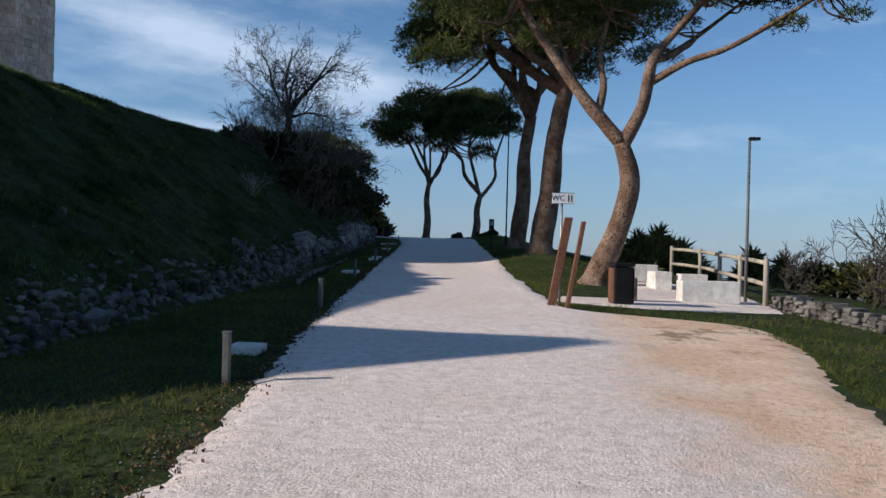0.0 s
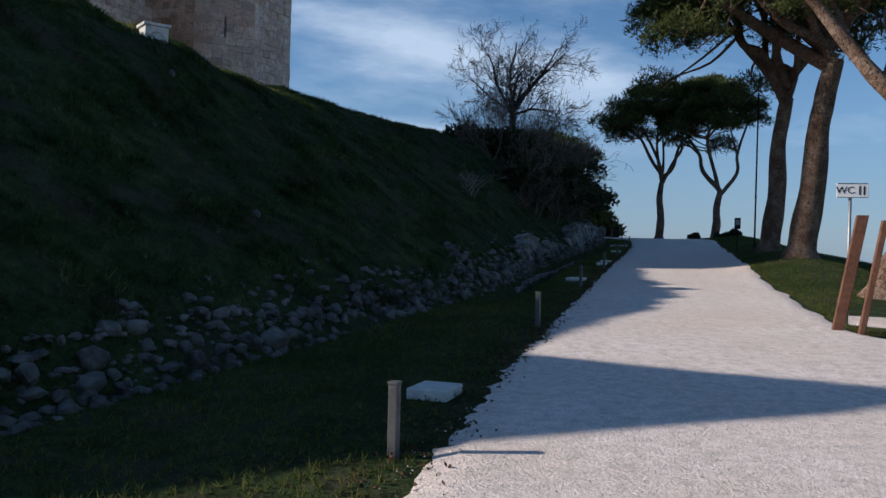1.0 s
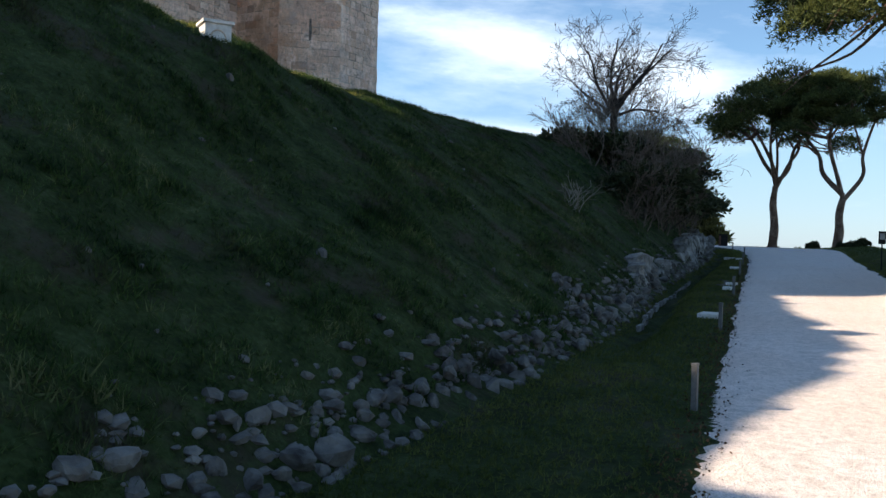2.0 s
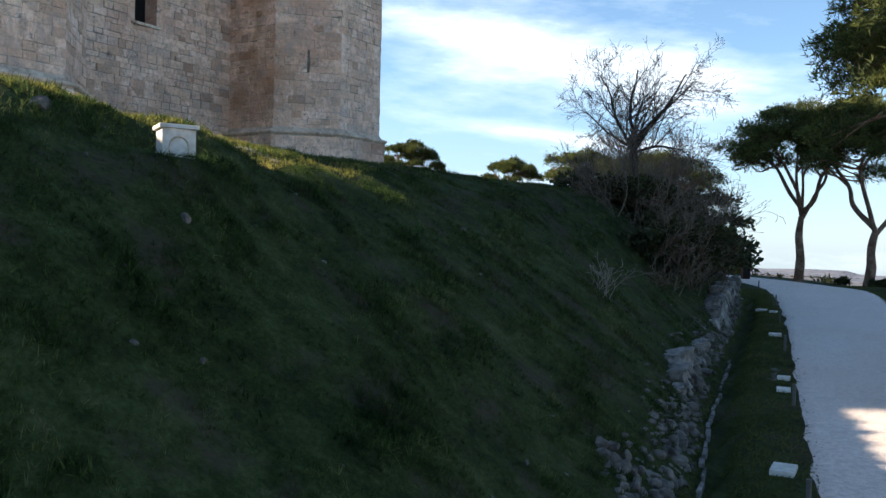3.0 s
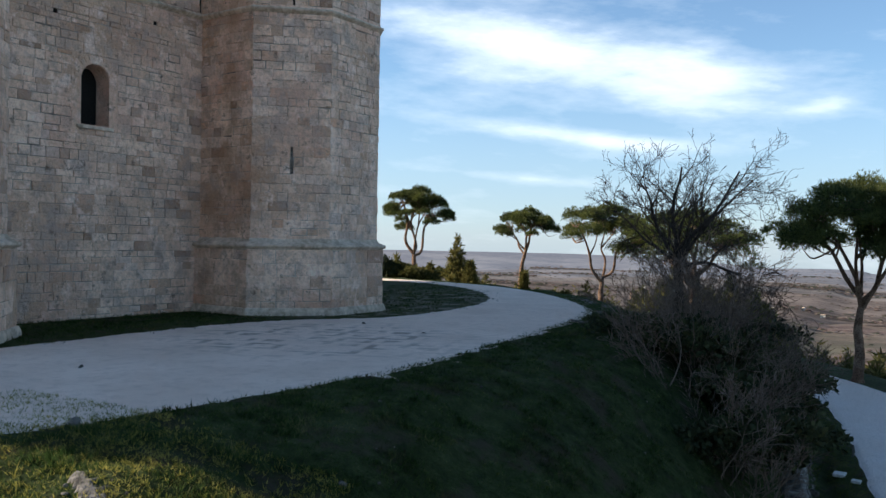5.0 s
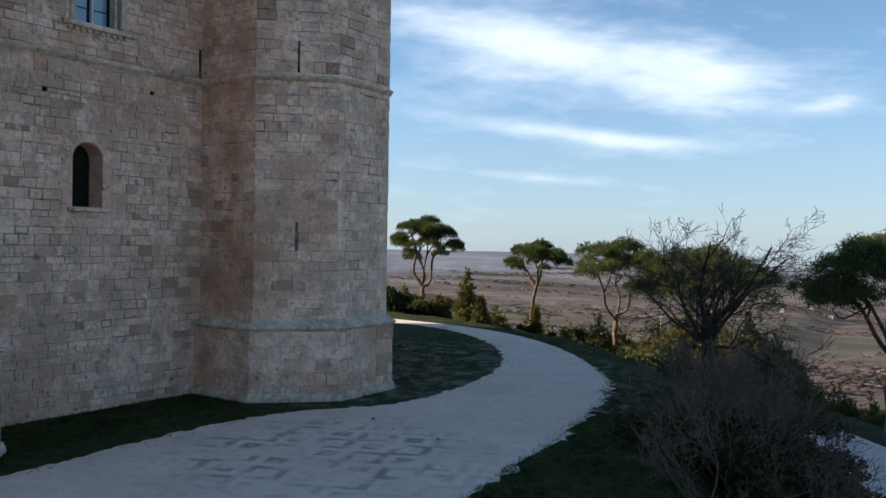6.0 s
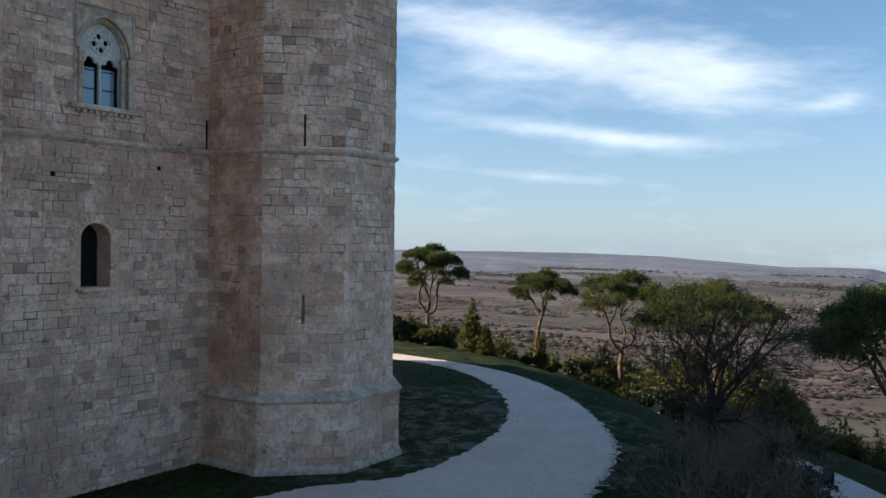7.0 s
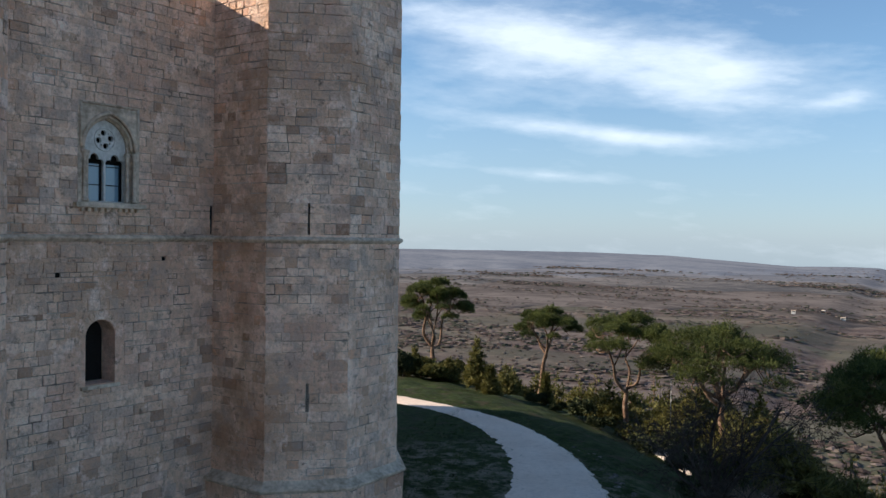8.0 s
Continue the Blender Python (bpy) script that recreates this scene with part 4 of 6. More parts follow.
def plain_prism(name, corners, z0, z1, mat, parent, top=True):
    n = len(corners)
    verts = [(c.x, c.y, z) for z in (z0, z1) for c in corners]
    faces = [(i, (i + 1) % n, n + (i + 1) % n, n + i) for i in range(n)]
    if top:
        faces.append(tuple(range(n, 2 * n)))
    return part(name, mesh_of(name, verts, faces), mat, parent)


# cores of all towers and the remaining walls, plain where no laid stones show
for i in range(8):
    centre = tower_centre(i)
    turned = Matrix.Rotation(i * math.pi / 4, 3, "Z")
    corners = [tower_corner(centre, k, -0.10 if i in (0, 7) else 0.0) for k in range(8)]
    plain_prism("tower", corners, Z_BASE - 0.5, Z_TOWER, MORTAR if i in (0, 7) else STONE, castle)
    if i != 7:
        a, b = tower_centre(i), tower_centre(i + 1)
        mid, way = (a + b) / 2, (b - a).normalized()
        normal = Vector((way.y, -way.x, 0))
        q = [a + normal * WALL_BACK, b + normal * WALL_BACK, b + normal * (WALL_BACK - 1.5), a + normal * (WALL_BACK - 1.5)]
        plain_prism("curtain_wall", q, Z_BASE - 0.5, Z_WALL, STONE, castle)
q = [wall_foot - WALL_OUT * 0.9, wall_foot + WALL_WAY * wall_len - WALL_OUT * 0.9, wall_foot + WALL_WAY * wall_len - WALL_OUT * 1.5, wall_foot - WALL_OUT * 1.5]
plain_prism("curtain_wall", q, Z_BASE - 0.5, Z_WALL, MORTAR, castle)
cap = [wall_foot + WALL_OUT * 0.02, wall_foot + WALL_WAY * wall_len + WALL_OUT * 0.02, wall_foot + WALL_WAY * wall_len - WALL_OUT * 1.5, wall_foot - WALL_OUT * 1.5]
plain_prism("wall_cap", cap, Z_WALL + 0.003, Z_WALL + 0.15, DRESSED, castle)
plain_prism("roof", [tower_centre(i) - (tower_centre(i) - CASTLE_MID).normalized() * 2.0 for i in range(8)], Z_WALL - 2.5, Z_WALL - 1.2, DRESSED, castle)

# ======== trees ========
def crown_points(rng, pads, count):
    """Points through flattened pads of foliage: centres, outward ways."""
    sizes = np.array([p[1] * p[1] * (0.4 + p[2]) for p in pads])
    share = rng.choice(len(pads), count, p=sizes / sizes.sum())
    middle = np.array([tuple(p[0]) for p in pads])[share]
    rx, rz = np.array([p[1] for p in pads])[share], np.array([p[2] for p in pads])[share]
    way = rng.normal(size=(count, 3))
    way /= np.linalg.norm(way, axis=1)[:, None]
    way[:, 2] = np.where(way[:, 2] < -0.25, -way[:, 2] * 0.6, way[:, 2])
    deep = rng.uniform(0.35, 1.0, count) ** 0.5
    lump = 1 + 0.22 * np.sin(middle[:, 0] * 3 + way[:, 0] * 7) * np.cos(middle[:, 1] * 2 + way[:, 1] * 6 + way[:, 2] * 4)
    p = middle + way * np.column_stack([rx, rx, rz]) * (deep * lump)[:, None]
    return p, way


def branch_off(tubes, rng, start, end, r0, r1, bend=0.15, sides=6, steps=5):
    """A bowed limb from start to end; gives its points."""
    start, end = Vector(start), Vector(end)
    length = (end - start).length
    off = Vector(rng.normal(size=3)) * bend * length
    sag = Vector((0, 0, -0.12 * length))
    pts = smooth_line([start, start.lerp(end, 0.4) + off + sag, start.lerp(end, 0.75) + off * 0.6 + sag * 0.4, end], steps)
    n = len(pts) - 1
    tubes.add(pts, [r0 + (r1 - r0) * (i / n) ** 0.8 for i in range(n + 1)], sides, 0.15)
    return pts


def stone_pine(label, x, y, trunk, limbs, tips, pads, radius, seed, needles=9000, size=0.34, twigs=True, group="stone pines"):
    """trunk: a line from the foot; limbs: lines that start on it; tips: how many twigs reach into each pad."""
    rng = np.random.RandomState(seed)
    z = ground_z(x, y)
    tree = thing("pine_tree", x, y, z, label, "tree", group)
    wood = Tubes()
    line = smooth_line(trunk, 8)
    n = len(line) - 1
    wood.add([line[0] - Vector((0, 0, 0.4))] + line, [radius * 1.6] + [radius * (1.30 if i == 0 else 1.0 - 0.38 * i / n) for i in range(n + 1)], 14, 0.16)
    part("trunk", wood.mesh("trunk"), BARK, tree, "reddish-grey furrowed trunk")
    ends = []
    for limb, r in limbs:
        tubes = Tubes()
        pts = smooth_line(limb, 6)
        m = len(pts) - 1
        tubes.add(pts, [r * (1 - 0.65 * i / m) for i in range(m + 1)], 9, 0.14)
        part("limb", tubes.mesh("limb"), BARK, tree)
        ends += [(pts[i], r * (1 - 0.65 * i / m)) for i in range(m // 2, m + 1)]
    if twigs:
        tubes = Tubes()
        for centre, rx, rz in pads:
            c = Vector(centre)
            near = sorted(ends, key=lambda e: (e[0] - c).length)[:3]
            for k in range(tips):
                p, r = near[k % len(near)]
                goal = c + Vector((rng.uniform(-0.7, 0.7) * rx, rng.uniform(-0.7, 0.7) * rx, rng.uniform(-0.6, 0.2) * rz))
                if (goal - p).length > 0.15:
                    branch_off(tubes, rng, p, goal, min(r * 0.8, 0.07), 0.015, 0.10, 5, 3)
        part("branch_work", tubes.mesh("branch_work"), BARK, tree)["kind"] = "stuff"
    p, way = crown_points(rng, pads, needles)
    part("crown", flakes("crown", p, rng.uniform(0.7, 1.2, needles) * size, rng, 4, 0.5, 0.10, way), NEEDLE, tree, "dense dark green umbrella of needles")
    return tree


def umbrella(rng, cx, cy, top, spread, thick, n):
    """Rounded puffs of foliage laid as a lumpy dome, open between them and nearly flat below."""
    pads = []
    squeeze = [rng.uniform(0.80, 1.10) for _ in range(9)]
    for k in range(n):
        a = 2.4 * k + rng.uniform(-0.4, 0.4)
        out = math.sqrt((k + 0.4) / n)
        r = spread * 0.90 * out * squeeze[int(a * 9 / 6.2832) % 9]
        s = spread * rng.uniform(0.17, 0.27)
        drop = thick * 0.60 * out ** 2.4 * rng.uniform(0.75, 1.15) + thick * (0.0, 0.05, 0.28)[k % 3] * rng.uniform(0.5, 1.2)
        pads.append(((cx + r * math.cos(a), cy + r * math.sin(a), top - 0.7 * s - min(drop, thick * 0.85)), s, s * rng.uniform(0.66, 0.92)))
    return pads


def far_pine(label, x, y, fork, top, spread, thick, seed, radius=0.24, lean=(0.0, 0.0), n_limbs=5, n_pads=30, needles=12000, size=0.2, shift=(0.0, 0.0)):
    """A stone pine: a bare stem that forks, limbs that fan up and out, and a domed crown. Heights above its foot."""
    rng = np.random.RandomState(seed)
    lx, ly = lean
    trunk = [(0, 0, 0), (lx * 0.25 + 0.08, ly * 0.3, fork * 0.35), (lx * 0.7 - 0.10, ly * 0.7, fork * 0.7), (lx, ly, fork)]
    cx, cy = lx + shift[0], ly + shift[1]
    pads = umbrella(rng, cx, cy, top, spread, thick, n_pads)
    limbs = []
    for k in range(n_limbs):
        a = 2 * math.pi * (k + rng.uniform(-0.25, 0.25)) / n_limbs + seed
        r = spread * (rng.uniform(0.50, 0.78) if k % 3 else rng.uniform(0.2, 0.45))
        end = Vector((cx + r * math.cos(a), cy + r * math.sin(a), top - thick * (0.25 + 0.5 * (r / spread) ** 2)))
        start = Vector((lx, ly, fork * (1 - (0.0, 0.05, -0.06, 0.02, -0.12, -0.18, -0.09)[k % 7])))
        way = end - start
        flat = Vector((way.x, way.y, 0))
        jog = [Vector(rng.normal(size=3)) * 0.040 * way.length for _ in range(3)]
        line = [start, start + flat * 0.34 + Vector((0, 0, way.z * 0.24)) + jog[0], start + flat * 0.56 + Vector((0, 0, way.z * 0.50)) + jog[1], start + flat * 0.80 + Vector((0, 0, way.z * 0.76)) + jog[2], end]
        limbs.append((line, radius * rng.uniform(0.36, 0.58)))
        # a second arm that leaves the limb half-way
        b = a + rng.choice((-1, 1)) * rng.uniform(0.5, 0.9)
        q = spread * rng.uniform(0.45, 0.8)
        limbs.append(([line[2], line[2].lerp(Vector((cx + q * math.cos(b), cy + q * math.sin(b), end.z)), 0.5) + jog[2], Vector((cx + q * math.cos(b), cy + q * math.sin(b), end.z))], radius * 0.26))
    return stone_pine(label, x, y, trunk, limbs, 2, pads, radius, seed, needles, size)


# the leaning pine beside the benches
right = Vector((0.9945, 0.105, 0))


def flat_line(*points):
    """Points across the road's line and up, with a third number for depth."""
    return [right * p[0] + Vector((-0.105, 0.9945, 0)) * (p[2] if len(p) > 2 else 0) + Vector((0, 0, p[1])) for p in points]


near_trunk = flat_line((0, 0), (0.42, 0.95), (0.78, 2.1), (0.80, 2.75), (0.60, 3.45))
near_limbs = [
    (flat_line((0.60, 3.45), (-0.05, 4.2, .1), (-0.65, 5.0, .2), (-1.2, 5.75, .2), (-1.75, 6.5, .1), (-2.3, 7.6)), 0.19),
    (flat_line((0.62, 3.4), (1.05, 4.3, -.1), (1.26, 5.4, -.2), (1.75, 6.1, -.2), (2.7, 7.2, -.3)), 0.18),
    (flat_line((0.0, 4.15, .1), (0.2, 4.9, .4), (0.15, 5.8, .7), (0.5, 7.2, .9)), 0.12),
    (flat_line((1.2, 4.9, -.1), (2.0, 5.35, -.5), (2.9, 5.65, -.9), (4.0, 6.3, -1.2), (5.0, 6.95, -1.4)), 0.10),
    (flat_line((1.3, 5.45, -.2), (1.9, 5.75, .5), (3.1, 6.7, 1.3), (4.2, 7.6, 1.8)), 0.09),
    (flat_line((-0.65, 5.0, .2), (-0.7, 5.8, 1.0), (-1.1, 7.0, 1.8)), 0.09),
]
near_pads = [(p, a, b) for p, a, b in zip(
    flat_line((5.3, 6.75, -1.4), (4.1, 6.1, -1.1), (2.6, 6.9, -.6), (1.3, 7.0, .8), (-.6, 7.0, 1.2), (-2.2, 7.4, 0), (-3.0, 6.6, .6), (3.6, 7.6, 1.5), (-1.0, 6.4, 2.2), (1.7, 5.9, 1.6), (0.4, 8.0, 0), (2.2, 8.3, 0), (5.0, 7.9, 0.5), (-2.6, 8.4, .5), (-1.6, 7.0, -.4), (-3.4, 7.3, .2), (0.2, 6.6, 1.6), (2.0, 6.6, .9), (3.0, 7.3, -.9), (4.6, 7.2, .6), (5.6, 6.3, -1.2)),
    (0.7, 0.45, 0.7, 0.9, 1.0, 1.2, 1.0, 1.0, 0.9, 0.7, 1.8, 1.8, 1.4, 1.6, 0.9, 1.0, 0.7, 0.7, 0.8, 0.8, 0.4), (0.45, 0.3, 0.4, 0.5, 0.5, 0.7, 0.5, 0.6, 0.5, 0.4, 0.8, 0.8, 0.7, 0.8, 0.5, 0.5, 0.4, 0.4, 0.45, 0.4, 0.3))]
stone_pine("tall stone pine with a leaning forked trunk beside the benches", 1.87, 22.5, near_trunk, near_limbs, 3, near_pads, 0.31, 3, 34000, 0.115)

far_pine("dark stone pine at the road's edge", 0.64, 30.2, 5.6, 12.2, 4.8, 6.3, 21, 0.40, (0.75, 0.0), 7, 90, 42000, 0.17, (-1.4, 0))
far_pine("dark stone pine at the road's edge", -0.22, 34.8, 5.2, 12.0, 4.5, 6.2, 22, 0.34, (0.45, 0.0), 7, 80, 32000, 0.18, (-0.9, 0))
far_pine("forked stone pine on the crest of the road", -3.78, 63.0, 3.2, 11.2, 3.8, 4.4, 23, 0.30, (0.3, 0), 3, 46, 20000, 0.22, (-0.8, 0))
far_pine("slender stone pine where the road bends", -7.75, 65.9, 4.1, 11.4, 4.8, 5.2, 24, 0.30, (0.1, 0), 6, 56, 24000, 0.21, (-0.2, 0))
far_pine("stone pine behind the castle drive", -47.7, 86.1, 3.2, 10.0, 3.6, 4.4, 25, 0.30, (-0.6, 0), 5, 38, 18000, 0.21, (0.1, 0))
far_pine("stone pine behind the castle drive", -37.1, 86.3, 4.6, 8.8, 3.2, 3.0, 26, 0.24, (0.7, 0), 4, 26, 11000, 0.2, (0.1, 0))
far_pine("forked stone pine behind the castle drive", -28.0, 83.1, 4.0, 10.6, 4.0, 3.6, 27, 0.28, (0.1, 0), 3, 30, 13000, 0.21, (0.1, 0))
far_pine("broad stone pine rising from the thicket", -19.7, 81.4, 4.2, 10.3, 5.6, 4.8, 28, 0.34, (-0.3, 0), 8, 52, 19000, 0.22, (-0.5, 0))


def grow(tubes, rng, start, way, length, radius, depth, spread, lift, skip=0.15):
    """A bare branch: it wanders, tapers and sends side twigs off along its length."""
    steps = 3 + depth if depth else 3
    pts, ways = [Vector(start)], [Vector(way).normalized()]
    bend = rng.normal(size=(steps, 3)) * 0.17
    bend[:, 2] += lift * 0.3
    for i in range(steps):
        ways.append((ways[-1] + Vector(bend[i])).normalized())
        pts.append(pts[-1] + ways[-1] * (length / steps))
    radii = [max(0.0075, radius * (1 - 0.72 * i / steps)) for i in range(steps + 1)]
    tubes.add(pts, radii, 7 if radius > 0.06 else 4 if radius > 0.02 else 3, cap=False)
    if depth == 0:
        return
    for i in range(1, steps + 1):
        for k in range(2 if i > 1 and depth > 1 else 1):
            if rng.uniform() < skip:
                continue
            turn = Vector(rng.normal(size=3))
            turn = (turn - ways[i] * turn.dot(ways[i])).normalized()
            a = rng.uniform(0.45, 1.0) * spread
            ahead = ways[i] * math.cos(a) + turn * math.sin(a)
            grow(tubes, rng, pts[i - 1].lerp(pts[i], rng.uniform(0.2, 1.0)), ahead, length * rng.uniform(0.40, 0.72) * (1.15 - 0.45 * i / steps), radii[i] * 0.6, depth - 1, spread, lift, skip)


def bare_shrub(label, x, y, tall, seed, depth=3, stems=5, radius=0.03, fan=0.5, spread=0.85, mat=None, name="thicket", skip=0.32):
    rng = np.random.RandomState(seed)
    bush = thing(name, x, y, ground_z(x, y), label, "shrub")
    for k in range(stems):
        tubes = Tubes()
        a = 2 * math.pi * (k + rng.uniform(-0.2, 0.2)) / stems
        lean = fan * rng.uniform(0.3, 1.2)
        grow(tubes, rng, (0.12 * math.cos(a), 0.12 * math.sin(a), -0.2), (lean * math.cos(a), lean * math.sin(a), 1), tall * rng.uniform(0.7, 0.95), radius * rng.uniform(0.7, 1.0), depth, spread, 0.15, skip)
        part("stem", tubes.mesh("stem", False), mat or GREY_BARK, bush)
    return bush


def bare_tree(label, x, y, trunk_tall, limbs, seed, radius=0.2):
    """A leafless tree: limbs are (way, length, thickness) from the top of a short trunk."""
    rng = np.random.RandomState(seed)
    tree = thing("bare_tree", x, y, ground_z(x, y), label, "tree")
    tubes = Tubes()
    tubes.add(smooth_line([(0, 0, -0.3), (0.06, 0, trunk_tall * 0.5), (0, 0, trunk_tall + 0.1)], 5), [radius * (1.25 - 0.04 * i) for i in range(11)], 10, 0.12)
    part("trunk", tubes.mesh("trunk"), GREY_BARK, tree)
    for way, length, thick in limbs:
        tubes = Tubes()
        grow(tubes, rng, (0, 0, trunk_tall * rng.uniform(0.85, 1.0)), way, length, thick, 4, 1.0, 0.05, 0.52)
        part("limb", tubes.mesh("limb", False), GREY_BARK, tree)
    return tree


bare_tree("leafless grey tree with a rounded crown of fine twigs", -13.7, 48.6, 3.2,
          [((-0.12, 0.05, 1), 4.4, 0.12), ((0.45, 0.1, 1), 4.9, 0.12), ((-0.62, -0.1, 0.9), 4.1, 0.09), ((1.0, 0.1, 0.55), 4.2, 0.08), ((-1.0, 0.1, 0.42), 3.6, 0.07),
           ((0.15, 0.75, 0.7), 3.6, 0.07), ((0.35, -0.7, 0.7), 3.4, 0.07), ((0.85, 0.0, 0.9), 4.6, 0.09)], 5, 0.2)
bare_shrub("small dry bleached shrub on the grassy bank", -8.9, 28.6, 1.25, 8, 2, 4, 0.016, 0.5, 0.9, PALE_TWIG, "dry_shrub")
for i, (x, y, tall) in enumerate(((-10.3, 40.5, 3.4), (-11.6, 42.5, 4.0), (-10.0, 43.8, 4.2), (-11.8, 45.2, 4.4), (-9.8, 46.8, 4.2), (-13.2, 44.0, 3.8), (-12.0, 39.8, 2.8), (-10.9, 48.0, 4.4), (-12.6, 47.2, 4.8))):
    bare_shrub("leafless grey-brown thicket of thin stems", x, y, tall, 30 + i, 3, 4, 0.035, 0.6, 0.85, BROWN_TWIG)


def leaf_bush(label, x, y, pads, seed, leaves, mat, size=0.16, name="shrub", group="", stems=5):
    rng = np.random.RandomState(seed)
    bush = thing(name, x, y, ground_z(x, y), label, "shrub", group)
    tubes = Tubes()
    for k in range(stems):
        c = Vector(pads[k % len(pads)][0])
        branch_off(tubes, rng, (rng.uniform(-.1, .1), rng.uniform(-.1, .1), -0.1), c, 0.04, 0.012, 0.15, 5, 3)
    part("stem_work", tubes.mesh("stem_work"), GREY_BARK, bush)
    p, way = crown_points(rng, pads, leaves)
    part("foliage", flakes("foliage", p, rng.uniform(0.7, 1.3, leaves) * size, rng, 4, 0.2, 0.24, way), mat, bush)
    return bush


def round_pads(rng, wide, tall, n):
    return [((rng.uniform(-.5, .5) * wide, rng.uniform(-.5, .5) * wide, tall * rng.uniform(0.3, 0.75)), wide * rng.uniform(0.28, 0.42), tall * rng.uniform(0.22, 0.36)) for _ in range(n)]


rng = np.random.RandomState(40)
leaf_bush("dense dark evergreen shrub on the bank", -10.4, 43.2, round_pads(rng, 3.2, 2.13, 8), 41, 2000, DARK_LEAF, 0.22)
leaf_bush("dense dark evergreen shrub on the bank", -11.6, 46.5, round_pads(rng, 3.4, 2.46, 8), 42, 2000, DARK_LEAF, 0.22)
leaf_bush("dense dark evergreen shrub on the bank", -9.6, 38.6, round_pads(rng, 2.6, 1.97, 8), 43, 2000, DARK_LEAF, 0.20)
leaf_bush("dense dark evergreen shrub on the bank", -9.3, 41.2, round_pads(rng, 2.6, 2.13, 8), 44, 2000, DARK_LEAF, 0.20)
leaf_bush("dense dark evergreen shrub on the bank", -10.6, 49.5, round_pads(rng, 3.4, 2.46, 8), 45, 2000, DARK_LEAF, 0.22)
leaf_bush("dense dark evergreen shrub on the bank", -12.6, 43.6, round_pads(rng, 3.0, 1.80, 8), 46, 2000, DARK_LEAF, 0.22)
for i, (x, y, tall) in enumerate(((-9.0, 36.6, 2.4), (-9.8, 37.4, 2.8), (-8.9, 39.4, 2.4), (-8.8, 42.6, 2.6))):
    bare_shrub("leafless grey-brown thicket of thin stems", x, y, tall, 130 + i, 3, 3, 0.03, 0.6, 0.85, BROWN_TWIG)

for i, (x, y, tall) in enumerate(((-13.4, 50.6, 3.0), (-14.6, 52.6, 3.0), (-12.4, 52.4, 3.2), (-13.8, 55.0, 3.2), (-12.8, 57.2, 3.2), (-15.0, 59.0, 2.8), (-14.4, 61.8, 2.8))):
    bare_shrub("leafless grey-brown thicket of thin stems", x, y, tall, 150 + i, 3, 5, 0.03, 0.75, 0.95, BROWN_TWIG)
for i, (x, y, wide, tall) in enumerate(((-12.2, 54.0, 3.0, 1.7), (-13.0, 60.0, 3.0, 1.8), (-17.0, 63.0, 3.0, 1.3))):
    leaf_bush("dense dark evergreen shrub on the bank", x, y, round_pads(rng, wide, tall, 8), 160 + i, 1800, DARK_LEAF, 0.2)

# ======== bushes beyond the drive and on the hillside ========
rng = np.random.RandomState(50)
kinds = []
for i, (wide, tall, mat, words) in enumerate(((2.6, 2.0, BUSH_LEAF, "olive-green evergreen shrub on the hillside"), (2.0, 2.8, DARK_LEAF, "tall dark evergreen shrub on the hillside"),
                                              (3.0, 1.5, BUSH_LEAF, "low spreading olive-green shrub on the hillside"), (1.6, 1.7, DARK_LEAF, "dark evergreen shrub on the hillside"))):
    x, y = ((-47.0, 86.8), (-22.0, 84.5), (-26.2, 83.0), (-31.4, 82.4))[i]
    kinds.append(leaf_bush(words, x, y, round_pads(rng, wide, tall, 9), 51 + i, 1100, mat, 0.27, "shrub", "hillside shrubs"))


def put(ob, x, y, grow=1.0, sink=0.0):
    """A turned copy of a plant on the ground."""
    return copy_thing(ob, pose(x, y, ground_z(x, y) - sink, 0, 0, float(rng.uniform(0, 360))) @ Matrix.Scale(grow, 4))


spots = [(-50.0, 83, 1, 0.95), (-48.6, 84.4, 0, 1.0), (-46.2, 83.6, 0, 0.9), (-52, 78, 2, 0.7), (-36.4, 84.0, 3, 0.6), (-34.0, 83.0, 3, 0.5), (-29.6, 81.4, 3, 0.7), (-25.5, 80.5, 3, 0.9),
         (-23.0, 81, 1, 0.8), (-17.5, 81, 0, 1.1), (-15.9, 78.4, 0, 0.8), (-20.0, 78.5, 3, 1.1), (-18.6, 77.5, 0, 0.9),
         (-14.6, 68.8, 3, 0.8), (-16.8, 70.4, 1, 0.8), (-19.0, 72.6, 1, 0.8), (-21.4, 74.8, 3, 1.0), (-24.0, 76.8, 3, 0.8), (-5.2, 64.6, 3, 0.36), (-3.2, 62.2, 3, 0.42), (-2.5, 60.0, 3, 0.40), (-2.2, 57.0, 3, 0.34)]
for x, y, k, g in spots:
    put(kinds[k], x, y, g, 0.15)
# evergreens behind the fence
for x, y, k, g in ((9.0, 36, 3, 0.55), (8.4, 25.0, 3, 0.6), (9.6, 24.5, 2, 0.8), (12, 25, 3, 0.6), (10.8, 22.5, 3, 0.7), (8.8, 21.0, 2, 0.5), (11.5, 19.5, 2, 0.7)):
    put(kinds[k], x, y, g, 0.2)
